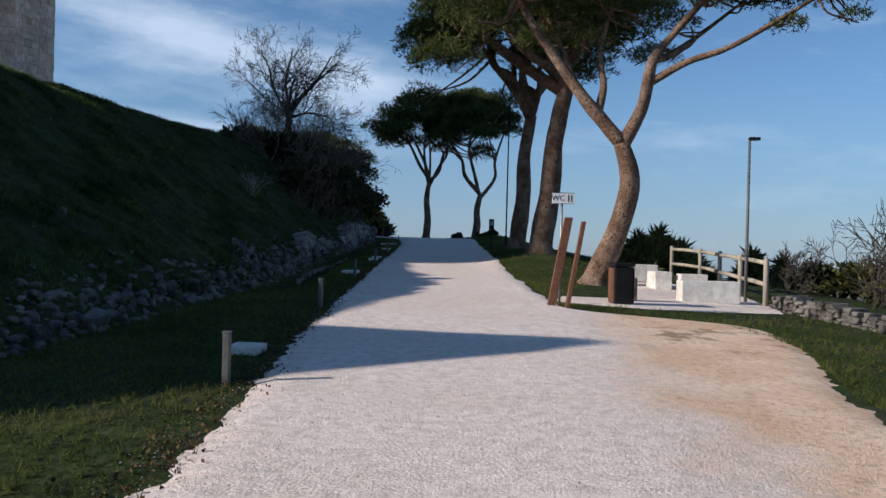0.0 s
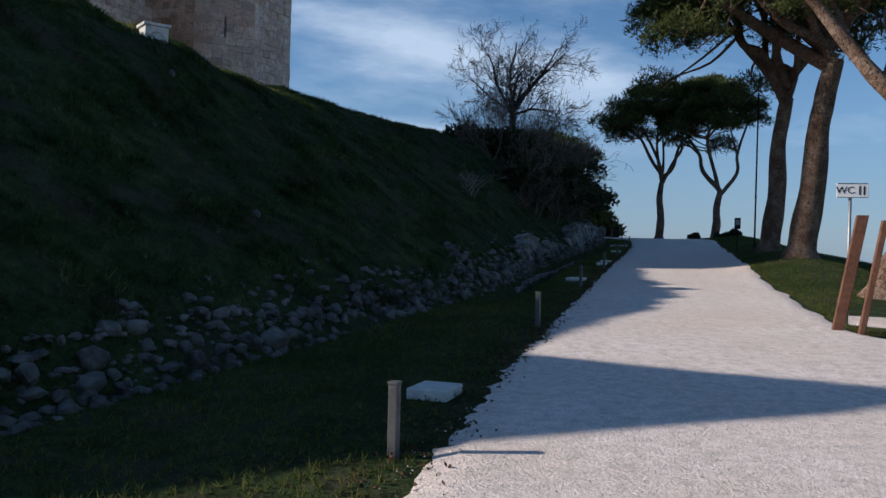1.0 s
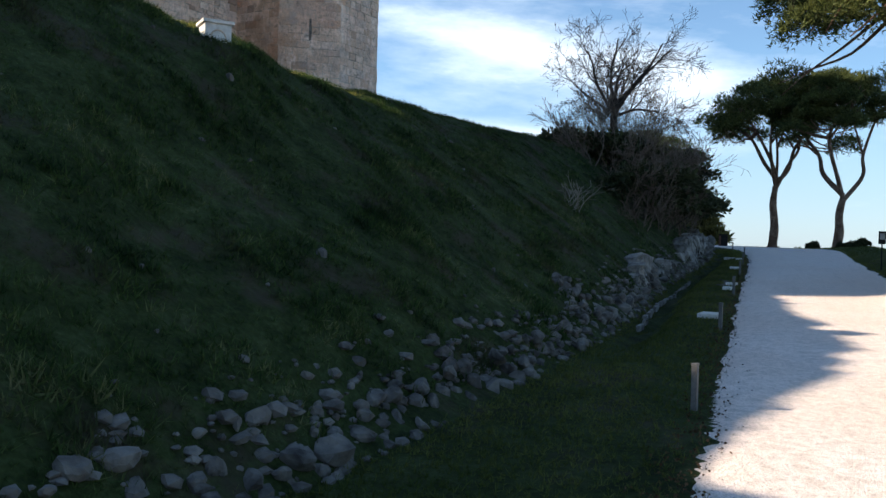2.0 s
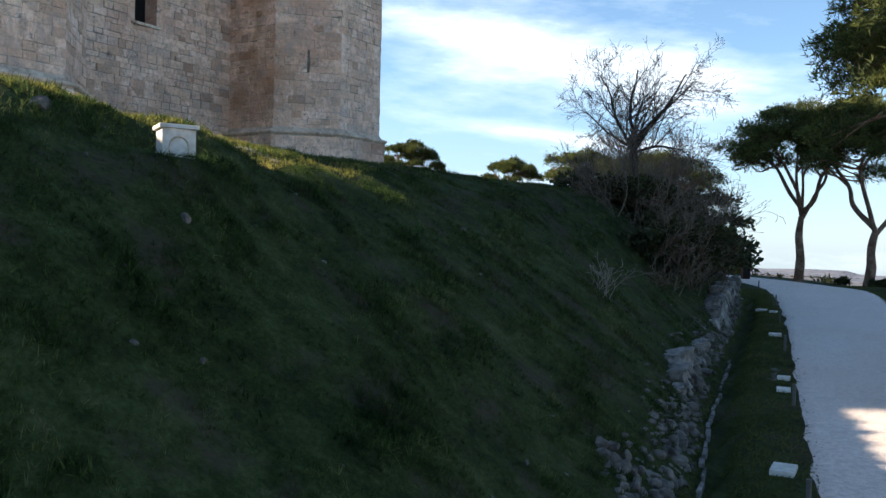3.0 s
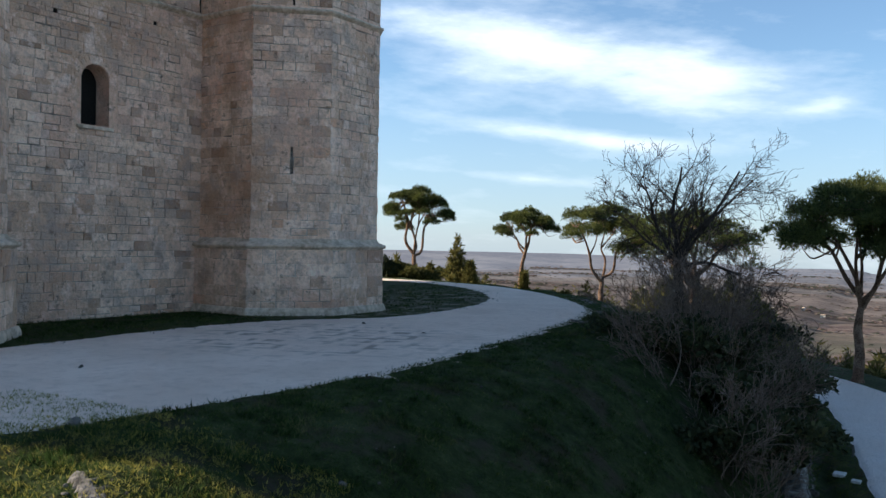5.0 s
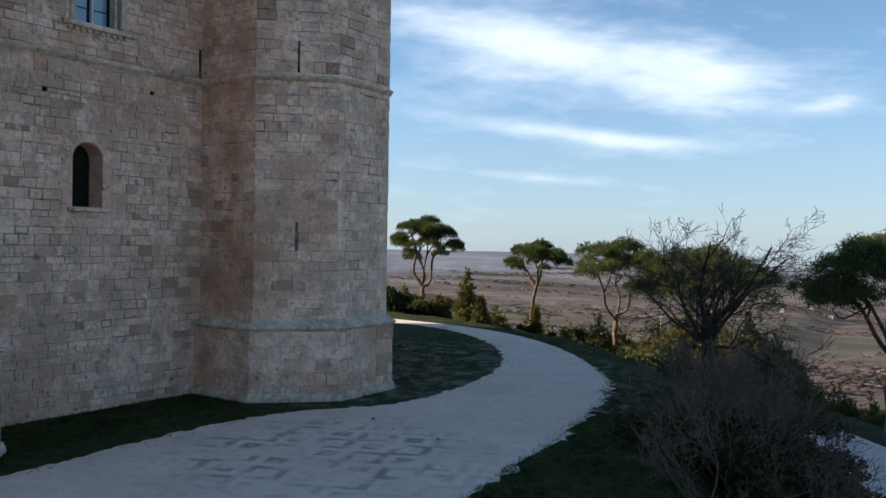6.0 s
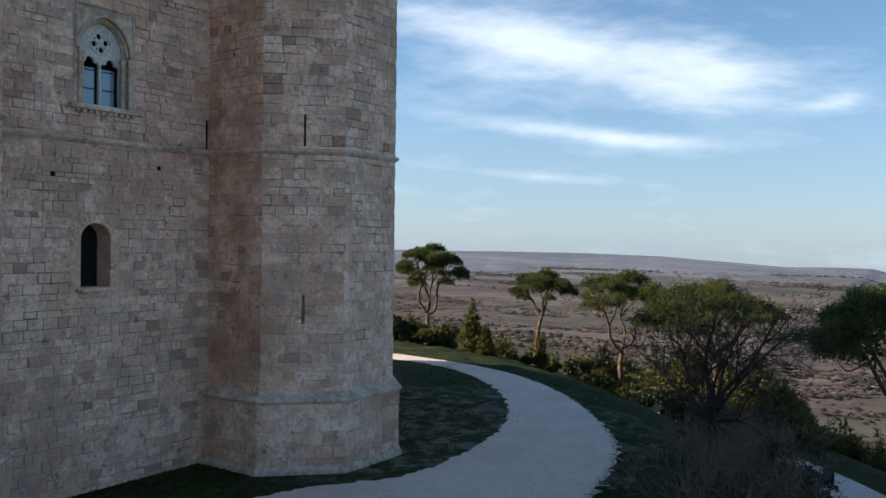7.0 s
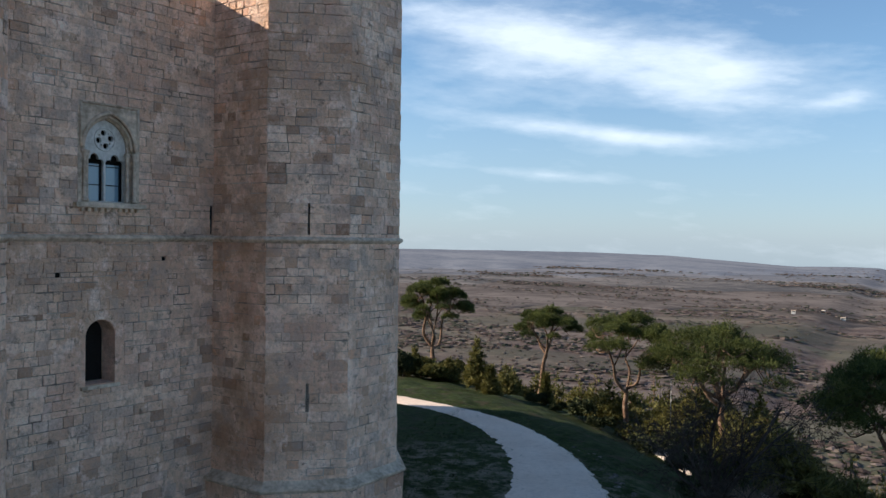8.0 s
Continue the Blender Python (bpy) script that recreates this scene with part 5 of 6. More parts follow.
# leafless brown shrubs below the stone wall
for i, (x, y, tall) in enumerate(((7.6, 20.5, 2.2), (8.6, 18.8, 2.4), (9.4, 17.4, 2.6), (8.0, 16.4, 1.7), (9.9, 20.2, 2.5), (7.4, 18.3, 1.3), (6.9, 23.6, 1.5), (8.8, 23.2, 1.9), (9.0, 15.4, 2.0))):
    bare_shrub("leafless brown shrub beside a dry-stone wall", x, y, tall, 70 + i, 3, 3, 0.024, 0.45, 0.8, GREY_BARK, "bare_shrub", 0.45)


def conifer(label, x, y, tall, wide, seed):
    """A small cone-shaped evergreen with layered boughs."""
    rng = np.random.RandomState(seed)
    tree = thing("conifer", x, y, ground_z(x, y), label, "tree", "young conifers")
    tubes = Tubes()
    tubes.add([(0, 0, -0.2), (0.05, 0, tall * 0.5), (0, 0, tall)], [0.09, 0.06, 0.015], 6)
    part("trunk", tubes.mesh("trunk"), BARK, tree)
    pads = []
    for k in range(26):
        h = (k + 0.5) / 26
        a, r = 2.4 * k, wide * (1 - h) * 0.55
        pads.append(((r * math.cos(a), r * math.sin(a), tall * (0.06 + 0.92 * h)), max(0.12, wide * (1 - h) * 0.42), tall * 0.05))
    p, way = crown_points(rng, pads, 1300)
    part("crown", flakes("crown", p, rng.uniform(0.7, 1.2, 1300) * 0.46, rng, 4, 0.5, 0.14, way), OLIVE_NEEDLE, tree)
    return tree


for i, (x, y, tall, wide) in enumerate(((4.3, 33.0, 1.3, 1.5), (5.1, 33.6, 1.7, 1.6), (6.0, 34.2, 1.3, 1.4), (8.6, 34.2, 1.7, 1.1), (9.8, 34.4, 1.8, 1.1), (10.6, 34.0, 1.5, 1.0))):
    conifer("young bushy pine behind the wooden fence", x, y, tall, wide, 180 + i)
HILL_CONIFERS = [conifer("bushy dark evergreen conifer on the hillside", -43.2, 92.0, 4.2, 2.6, 210), conifer("bushy dark evergreen conifer on the hillside", -33.2, 92.8, 3.0, 2.2, 211),
                 conifer("bushy dark evergreen conifer on the hillside", -15.0, 86.0, 5.6, 3.4, 212)]
def hill_wood():
    """Evergreens scattered down the slope beyond the road and the drive, none taller than the crest in front of it."""
    wood = np.random.RandomState(95)
    kept = [(-47.7, 86.1), (-37.1, 86.3), (-28.0, 83.1), (-19.7, 81.4), (-41.0, 81.5)]
    tall = (4.2, 3.0, 5.6)
    xs = np.append(wood.uniform(-26, -2, 700), wood.uniform(-62, -25, 500))
    ys = np.append(wood.uniform(73, 99, 700), wood.uniform(90, 125, 500))
    beyond, zs = signed(xs, ys, TOE_XY), height(xs, ys)
    east = mid = west = 0
    for x, y, u, z in zip(xs, ys, beyond, zs):
        k, grown = wood.randint(3), wood.uniform(0.8, 1.7)
        if -26 < x < -16.5 - 0.2 * (y - 85):
            top, room, far_enough = 6.2 - 0.03 * (y - 80), 1.7, u < -4 and mid < 30
        elif x > -25:
            top, room, far_enough = 2.25 - 0.012 * (y - 64), 1.6, u < -5 and east < 84
        else:
            top, room, far_enough = 14.4 - 0.1092 * math.hypot(x + 7, y - 16), 2.2, west < 44
            grown *= 1.4
        grown = min(grown, (top - z) / tall[k])
        if far_enough and grown > 0.55 and all(math.hypot(x - a, y - b) > room for a, b in kept):
            kept.append((x, y))
            if top > 4 and x > -26:
                mid += 1
            else:
                east, west = east + (x > -25), west + (x <= -25)
            put(HILL_CONIFERS[k], x, y, grown, 0.15)


hill_wood()
conifer("young cone-shaped conifer beside the drive", -41.0, 81.5, 4.6, 1.5, 81)
conifer("young cone-shaped conifer beside the drive", -39.4, 81.0, 2.4, 0.9, 82)
conifer("slender dark cypress among the shrubs", -35.9, 85.0, 2.6, 0.6, 83)
conifer("young cone-shaped conifer among the shrubs", -23.8, 86.5, 4.0, 1.5, 86)
for i, (x, y, tall, wide) in enumerate(((-49.6, 85.0, 2.6, 1.5), (-45.8, 85.0, 2.2, 1.3), (-51.6, 84.0, 2.6, 1.3), (-22.4, 84.8, 5.4, 2.2), (-20.8, 86.5, 5.0, 2.0), (-17.6, 84.0, 6.0, 2.4), (-18.8, 87.5, 5.5, 2.2), (-12.4, 97.5, 3.6, 2.3), (-10.0, 96.5, 3.8, 2.3), (-7.6, 95.5, 4.4, 2.2), (-5.0, 94.0, 4.4, 2.2))):
    conifer("bushy dark evergreen conifer on the hillside", x, y, tall, wide, 190 + i)


def scrub_on_plain():
    """Low woods and bushes dotted over the plain."""
    rng = np.random.RandomState(90)
    n = 26000
    far = 90 * (3000 / 90) ** rng.uniform(0, 1, n)
    way = rng.uniform(radians(20), radians(155), n)
    x, y = -10 + far * np.cos(way), 40 + far * np.sin(way)
    keep = (signed(x, y, TOE_XY) < -45)
    x, y, far = x[keep], y[keep], far[keep]
    lump = 0.5 + 0.5 * np.sin(x * 0.011 + 2 * np.sin(y * 0.006)) * np.cos(y * 0.013 + 1.5 * np.sin(x * 0.004))
    keep = rng.uniform(size=len(x)) < 0.25 + 0.75 * lump
    x, y, far = x[keep], y[keep], far[keep]
    r = rng.uniform(0.5, 1.5, len(x)) * (1 + far / 800)
    # belts of trees along the fields
    for k in range(80):
        d, a = 380 * 6.5 ** rng.uniform(0, 1), radians(rng.uniform(82, 128))
        bx, by = -10 + d * math.cos(a), 40 + d * math.sin(a)
        turn, long, n = rng.uniform(-0.35, 0.35), rng.uniform(40, 190) * (1 + d / 900), int(rng.uniform(60, 200))
        s = rng.uniform(-0.5, 0.5, n) * long
        x, y = np.append(x, bx + s * math.cos(turn) + rng.normal(0, 3, n)), np.append(y, by + s * math.sin(turn) + rng.normal(0, 4 + d / 160, n))
        r = np.append(r, rng.uniform(1.2, 3.0, n) * (1 + d / 1600))
    z = height(x, y) + np.interp(np.hypot(x + 10, y - 40), [900, 1250, 1700, 2100, 2500], [0, 4.0, 6.0, 8.0, 10.0])
    m = len(x)
    shape = np.array([(1, 0, .25), (.31, .95, .35), (-.81, .59, .2), (-.81, -.59, .3), (.31, -.95, .25), (0.1, 0, 0.5)])
    turn = rng.uniform(0.6, 1.3, (m, 6, 1))
    verts = shape[None] * turn * r[:, None, None] + np.stack([x, y, z], -1)[:, None]
    faces = [(6 * i + k, 6 * i + (k + 1) % 5, 6 * i + 5) for i in range(m) for k in range(5)]
    ob = part("scrub", mesh_of("scrub", verts.reshape(-1, 3), faces), SCRUB)
    tagged(ob, "leafless brown and dull green scrub dotted over the plain", "scrub", kind="stuff")


def paint_scrub(n, place):
    each = island(n)
    return n.ramp(each, (0.0, (0.060, 0.044, 0.038)), (0.45, (0.10, 0.072, 0.062)), (0.58, (0.20, 0.155, 0.13)), (0.70, (0.050, 0.050, 0.034)), (1.0, (0.020, 0.028, 0.018)))


SCRUB = material("scrub", paint_scrub, 0.95, spec=0.1)
scrub_on_plain()


# the far plain and low hills on the horizon, with haze painted into their colours
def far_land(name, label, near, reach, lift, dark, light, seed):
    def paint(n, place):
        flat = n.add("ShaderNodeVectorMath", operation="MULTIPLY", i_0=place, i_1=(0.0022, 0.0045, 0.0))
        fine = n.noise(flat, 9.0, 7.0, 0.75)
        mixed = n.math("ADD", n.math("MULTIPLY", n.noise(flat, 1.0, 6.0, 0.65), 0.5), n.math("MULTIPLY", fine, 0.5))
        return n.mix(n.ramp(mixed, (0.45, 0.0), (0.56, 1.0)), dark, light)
    mat = material("haze_tinted_land", paint, 1.0, spec=0.0)
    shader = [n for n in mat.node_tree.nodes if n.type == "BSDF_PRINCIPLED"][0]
    # The land glows slightly, in place of light scattered by haze.
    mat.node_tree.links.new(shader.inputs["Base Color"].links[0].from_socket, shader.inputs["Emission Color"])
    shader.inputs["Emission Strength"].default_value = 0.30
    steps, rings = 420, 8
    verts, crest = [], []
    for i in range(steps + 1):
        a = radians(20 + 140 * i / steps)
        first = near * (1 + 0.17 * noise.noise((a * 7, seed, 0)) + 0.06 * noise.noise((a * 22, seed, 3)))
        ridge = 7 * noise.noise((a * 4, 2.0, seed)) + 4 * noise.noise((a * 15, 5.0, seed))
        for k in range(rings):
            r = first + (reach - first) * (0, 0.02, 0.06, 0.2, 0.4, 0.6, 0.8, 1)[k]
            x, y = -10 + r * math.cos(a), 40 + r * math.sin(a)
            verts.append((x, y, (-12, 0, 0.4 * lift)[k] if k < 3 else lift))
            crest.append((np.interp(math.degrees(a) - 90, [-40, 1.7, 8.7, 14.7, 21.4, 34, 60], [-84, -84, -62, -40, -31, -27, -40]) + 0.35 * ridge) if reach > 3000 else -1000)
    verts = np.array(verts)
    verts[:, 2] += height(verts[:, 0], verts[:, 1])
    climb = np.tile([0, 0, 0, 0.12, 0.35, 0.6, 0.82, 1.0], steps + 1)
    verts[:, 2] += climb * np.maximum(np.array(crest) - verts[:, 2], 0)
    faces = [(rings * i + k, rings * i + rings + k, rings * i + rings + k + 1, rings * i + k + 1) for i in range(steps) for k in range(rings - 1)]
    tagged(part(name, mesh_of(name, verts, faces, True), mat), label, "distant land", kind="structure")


# Each farther layer is coloured paler and bluer, in place of real haze.
far_land("backdrop", "grey-brown distant plain with fields, tinted for haze", 1150, 2100, 4.0, (0.066, 0.058, 0.056), (0.125, 0.108, 0.102), 3)
far_land("backdrop", "grey-brown distant plain with fields, tinted for haze", 1620, 2400, 6.0, (0.066, 0.066, 0.070), (0.142, 0.130, 0.126), 5)
far_land("backdrop", "distant plain with fields in painted grey haze", 1950, 2700, 8.0, (0.092, 0.098, 0.115), (0.150, 0.150, 0.162), 6)
far_land("backdrop", "distant land on the horizon in painted blue-grey haze", 2250, 3150, 10.0, (0.108, 0.120, 0.148), (0.160, 0.170, 0.192), 7)


def far_house(x, y, wide, deep, tall, turn):
    ob = thing("house", x, y, ground_z(x, y) + 4.0, "small white farmhouse on the distant plain", "house", "farmhouses on the plain", turn)
    part("wall", box_bm(0, 0, tall / 2 - 3, wide, deep, tall + 6, 0.05), WHITE_STONE, ob)
    bm = bmesh.new()
    v = [bm.verts.new(p) for p in ((-wide * .53, -deep * .55, tall), (wide * .53, -deep * .55, tall), (wide * .53, deep * .55, tall), (-wide * .53, deep * .55, tall), (-wide * .53, 0, tall * 1.4), (wide * .53, 0, tall * 1.4))]
    for q in ((0, 1, 5, 4), (2, 3, 4, 5), (1, 2, 5), (3, 0, 4), (3, 2, 1, 0)):
        bm.faces.new([v[i] for i in q])
    part("roof", bm, DRESSED, ob, "low tiled roof")
    for k in (-1, 0, 1):
        # near-black boxes paint the windows' shade
        part("window", box_bm(k * wide * 0.3, -deep / 2 - 0.02, tall * 0.55, 0.9, 0.08, 1.1), INTERIOR_SHADE, ob)


for x, y, w, d, h, turn in ((-150, 1200, 5, 3.5, 1.6, 10), (-118, 1245, 4, 3.5, 1.8, -15), (-92, 1220, 6, 3.5, 1.5, 5)):
    far_house(x, y, w, d, h, turn)

# ======== stones ========
def rock_mesh(seed):
    """A broken lump: a ball cut by a few planes and roughened."""
    r = np.random.RandomState(200 + seed)
    bm = bmesh.new()
    bmesh.ops.create_icosphere(bm, subdivisions=2, radius=0.5)
    cuts = []
    for k in range(7):
        d = Vector(r.normal(size=3)).normalized()
        cuts.append((d, r.uniform(0.24, 0.40)))
    for v in bm.verts:
        for d, reach in cuts:
            over = v.co.dot(d) - reach
            if over > 0:
                v.co -= d * over
        v.co *= 1 + 0.14 * noise.noise(v.co * 5 + Vector((seed * 3.3, 0, 0)))
    me = bpy.data.meshes.new("rock")
    bm.to_mesh(me)
    bm.free()
    me.materials.append(ROCK)
    return me


ROCKS = [rock_mesh(k) for k in range(7)]
rng = np.random.RandomState(60)
bank_wall = thing("stone_bank", -6.0, 22.0, 0.6, "tumbled bank of rough grey-white rocks at the foot of the slope", "rock bank")


def set_rock(x, y, size, parent=None, sink=0.12, z=None, flat=1.0):
    ob = new("rock", ROCKS[rng.randint(len(ROCKS))])
    base = bank_wall.matrix_basis.inverted() if parent is bank_wall else Matrix.Identity(4)
    zz = ground_z(x, y) if z is None else z
    m = pose(x, y, zz + size * (0.2 - sink), rng.uniform(-20, 20), rng.uniform(-20, 20), rng.uniform(0, 360)) @ Matrix.Diagonal((size * rng.uniform(0.8, 1.4), size * rng.uniform(0.7, 1.1), size * flat * rng.uniform(0.7, 1.1), 1))
    if parent:
        ob.parent = parent
    ob.matrix_basis = base @ m
    return ob


toe = [p for p in TOE if 3 < p.y < 64 and p.x > -30]
toe_line = smooth_line(toe, 10)
for row, (inset, size, lift) in enumerate(((-0.02, 0.21, 0.0), (0.10, 0.24, 0.12), (0.24, 0.24, 0.26), (0.42, 0.20, 0.40), (0.62, 0.16, 0.55))):
    y = 5.0 + 0.2 * row
    while y < 56:
        x = float(np.interp(y, [p.y for p in toe_line], [p.x for p in toe_line])) - inset + rng.uniform(-0.10, 0.10)
        thick = 0.85 + 0.6 * noise.noise((y * 0.22, row, 0))
        low = 0.034 * (min(y, 58) - 6)
        if rng.uniform() < (0.70, 0.72, 0.66, 0.55, 0.35)[row] + 0.4 * noise.noise((y * 0.35, 4.0 + row, 0)):
            set_rock(x, y, size * thick * rng.uniform(0.5, 1.4) * (1.0 + 0.4 * min(max((y - 20) / 10, 0), 1)), bank_wall, 0.1, low + lift * rng.uniform(0.8, 1.15))
        y += rng.uniform(0.16, 0.40) * (1 if y < 26 else 2.2)


def cliff_mesh(seed):
    """A weathered block of a rock face, cracked into ledges."""
    r = np.random.RandomState(400 + seed)
    bm = bmesh.new()
    bmesh.ops.create_cube(bm, size=1.0)
    bmesh.ops.subdivide_edges(bm, edges=bm.edges[:], cuts=4, use_grid_fill=True)
    shift = Vector((seed * 5.1, seed * 2.3, 0))
    for v in bm.verts:
        p = v.co.copy()
        v.co *= 1 - 0.30 * max(0.0, p.length - 0.55)
        step = 0.09 * math.floor(3.2 * noise.noise((p.z * 2.2 + seed, 0.4 * p.y, 3.0)))
        v.co.x += step + 0.10 * noise.noise(p * 3 + shift)
        v.co.y += 0.12 * noise.noise(p * 2.4 + shift * 1.7)
        v.co.z += 0.12 * noise.noise(p * 2.0 - shift)
    me = bpy.data.meshes.new("rock_face")
    bm.to_mesh(me)
    bm.free()
    me.materials.append(PALE_ROCK)
    return me


CLIFFS = [cliff_mesh(k) for k in range(5)]
for y, size, tall in ((26.6, 0.7, 0.7), (27.6, 0.9, 1.0), (28.6, 1.0, 1.25), (29.6, 0.9, 1.1), (30.6, 0.7, 0.6), (32.0, 0.8, 0.9), (33.2, 0.8, 0.8), (34.8, 0.6, 0.6), (37.6, 0.8, 0.9), (38.8, 1.1, 1.3), (40.0, 1.2, 1.5), (41.4, 1.3, 1.6),
                      (42.8, 1.2, 1.5), (44.2, 1.3, 1.7), (45.6, 1.2, 1.5), (47.0, 1.3, 1.7), (48.6, 1.3, 1.5), (50.2, 1.2, 1.3), (51.8, 1.2, 1.2)):
    x = float(np.interp(y, [p.y for p in toe_line], [p.x for p in toe_line])) - 0.50
    ob = new("rock_face", CLIFFS[rng.randint(5)])
    ob.parent = bank_wall
    ob.matrix_basis = bank_wall.matrix_basis.inverted() @ pose(x, y, 0.034 * (y - 6) + tall * 0.26, 0, rng.uniform(-14, -4), 6 + rng.uniform(-10, 10)) @ Matrix.Diagonal((0.75, size * 1.15, tall * 0.85, 1))
for k in range(16):
    set_rock(-9.75 - rng.uniform(0, 0.7), 50.5 + 0.35 * k, rng.uniform(0.5, 0.9), bank_wall, 0.1, ground_z(-9.7, 50.5 + 0.35 * k) + rng.uniform(0.0, 0.6))
for k in range(16):
    t = k / 15
    set_rock(-5.6 - 0.65 * t + rng.uniform(-.2, .2), 20.8 - 0.8 * t + rng.uniform(-.3, .3), rng.uniform(0.12, 0.3), bank_wall, 0.1, 0.65 + 0.65 * t)

for x, y, size in ((-10.05, 16.15, 0.20), (-13.17, 24.84, 0.20), (-10.78, 24.74, 0.18), (-6.9, 14.2, 0.16), (-8.9, 14.4, 0.13), (-9.6, 18.2, 0.12), (-11.9, 15.6, 0.30), (-12.4, 16.9, 0.2)):
    tagged(set_rock(x, y, size), "small pale rock lying in the grass bank", "rock", "loose rocks on the bank")
for k in range(110):
    y = rng.uniform(9, 44)
    u = rng.uniform(0.9, 9.5)
    x = float(np.interp(y, [p.y for p in toe_line], [p.x for p in toe_line])) - u
    tagged(set_rock(x, y, rng.uniform(0.03, 0.09)), "small pale rock lying in the grass bank", "rock", "loose rocks on the bank")
# stony gully at the brink
ribbon("worn_gully", [(-15.7, 22.2), (-15.0, 22.0), (-14.3, 21.75), (-13.6, 21.6), (-12.9, 21.55)], [(-15.6, 21.95), (-15.0, 21.72), (-14.3, 21.42), (-13.6, 21.3), (-12.9, 21.35)], PALE_ROCK, "worn bare gully of earth and stones", 0.035, 0.2, 31, 6)
for k in range(42):
    t = rng.uniform(0, 1)
    x, y = -15.6 + 2.8 * t + rng.normal() * 0.10, 22.0 - 0.72 * t ** 0.8 + rng.normal() * 0.12
    tagged(set_rock(x, y, rng.uniform(0.05, 0.16), flat=0.4, sink=0.1), "flat pale rock in the worn gully", "rock", "rocks of the gully")
# pale ledges of rock along the outer edge of the drive
for k in range(46):
    t = rng.uniform(0, 1)
    x = float(np.interp(t, [0, 0.4, 0.7, 1], [-17.3, -18.6, -21.6, -26.3])) + rng.uniform(0.3, 1.7)
    y = float(np.interp(t, [0, 0.4, 0.7, 1], [45.0, 52.0, 58.0, 64.0])) + rng.uniform(0.0, 0.9)
    tagged(set_rock(x, y, rng.uniform(0.12, 0.5), flat=0.4, sink=0.2), "flat pale rock ledge beside the drive", "rock", "ledges beside the drive")
def rubble():
    """Small broken stones and clods that fill the foot of the bank."""
    r = np.random.RandomState(77)
    v, f = [], []
    g = (1 + math.sqrt(5)) / 2
    base = np.array([(-1, g, 0), (1, g, 0), (-1, -g, 0), (1, -g, 0), (0, -1, g), (0, 1, g), (0, -1, -g), (0, 1, -g), (g, 0, -1), (g, 0, 1), (-g, 0, -1), (-g, 0, 1)]) / 1.9
    sides = [(0, 11, 5), (0, 5, 1), (0, 1, 7), (0, 7, 10), (0, 10, 11), (1, 5, 9), (5, 11, 4), (11, 10, 2), (10, 7, 6), (7, 1, 8),
             (3, 9, 4), (3, 4, 2), (3, 2, 6), (3, 6, 8), (3, 8, 9), (4, 9, 5), (2, 4, 11), (6, 2, 10), (8, 6, 7), (9, 8, 1)]
    ty, tx = [p.y for p in toe_line], [p.x for p in toe_line]
    y = 5.0 + 45 * r.uniform(0, 1, 2000) ** 1.5
    x = np.interp(y, ty, tx) - np.abs(r.normal(0.30, 0.30, 2000)) + 0.15
    for px, py, pz in zip(x, y, height(x, y)):
        size = 0.02 + 0.07 * r.uniform() ** 2
        k = len(v)
        lump = base * r.uniform(0.7, 1.3, (12, 1)) * size * (r.uniform(0.8, 1.5), r.uniform(0.7, 1.3), r.uniform(0.5, 0.8))
        v += [(px + a, py + b, pz + c + 0.15 * size) for a, b, c in lump]
        f += [(k + a, k + b, k + c) for a, b, c in sides]
    tagged(part("rubble", mesh_of("rubble", v, f), ROCK), "small dark broken stones along the foot of the bank", "rubble", kind="stuff")


rubble()
# rubble on the verge
for k in range(16):
    t = rng.uniform(0, 1)
    tagged(set_rock(-4.95 - 0.55 * t + rng.normal() * 0.22, 29.6 + 3.4 * t + rng.normal() * 0.3, rng.uniform(0.06, 0.17), flat=0.5), "small white stone lying on the grass verge", "rock", "stones on the verge")
# narrow stone edging along the ditch
edging = thing("ditch_edging", -5.47, 22.9, ground_z(-5.47, 22.9), "narrow broken edging of pale stones along the ditch", "edging")
y = 22.0
while y < 35.0:
    w = rng.uniform(0.25, 0.6)
    x = float(np.interp(y, [22, 26.4, 33, 35], [-5.32, -5.96, -6.68, -6.9]))
    if rng.uniform() < 0.85:
        ob = part("edging_stone", box_bm(0, 0, 0, 0.07 * rng.uniform(0.7, 1.3), w, 0.12, 0.015), PALE_ROCK, edging)
        ob.matrix_basis = edging.matrix_basis.inverted() @ pose(x + rng.normal() * 0.02, y, ground_z(x, y) + 0.05, 0, 0, 6.5 + rng.uniform(-3, 3))
    y += w + rng.uniform(0.02, 0.2)
# crumbs on the drive
for x, y, size in ((-23.0, 39.9, 0.16), (-19.7, 38.6, 0.14), (-21.6, 39.0, 0.12), (-24.2, 36.4, 0.12), (-22.5, 27.5, 0.2), (-17.6, 23.6, 0.3)):
    tagged(set_rock(x, y, size), "small dark stone lying on the drive", "rock", "stones on the drive")
rng2 = np.random.RandomState(61)
v, f = [], []
for k in range(6000):
    y = 3.0 + 12 * rng2.uniform(0, 1) ** 1.6
    x = rng2.uniform(-1.5 - 0.07 * y, 2.2 - 0.08 * y)
    r = 0.003 + 0.007 * rng2.uniform() ** 3
    z = ground_z(x, y) + 0.035 if k % 10 == 0 else None
    if z is None:
        z = 0.034 * (y - 6) + 0.035
    b = len(v)
    v += [(x + r, y, z), (x - 0.4 * r, y + r, z), (x - 0.6 * r, y - r, z), (x, y, z + 1.1 * r)]
    f += [(b, b + 1, b + 3), (b + 1, b + 2, b + 3), (b + 2, b, b + 3)]
tagged(part("loose_gravel", mesh_of("loose_gravel", v, f), GRAVEL), "loose pale gravel on the road", "gravel", kind="stuff")


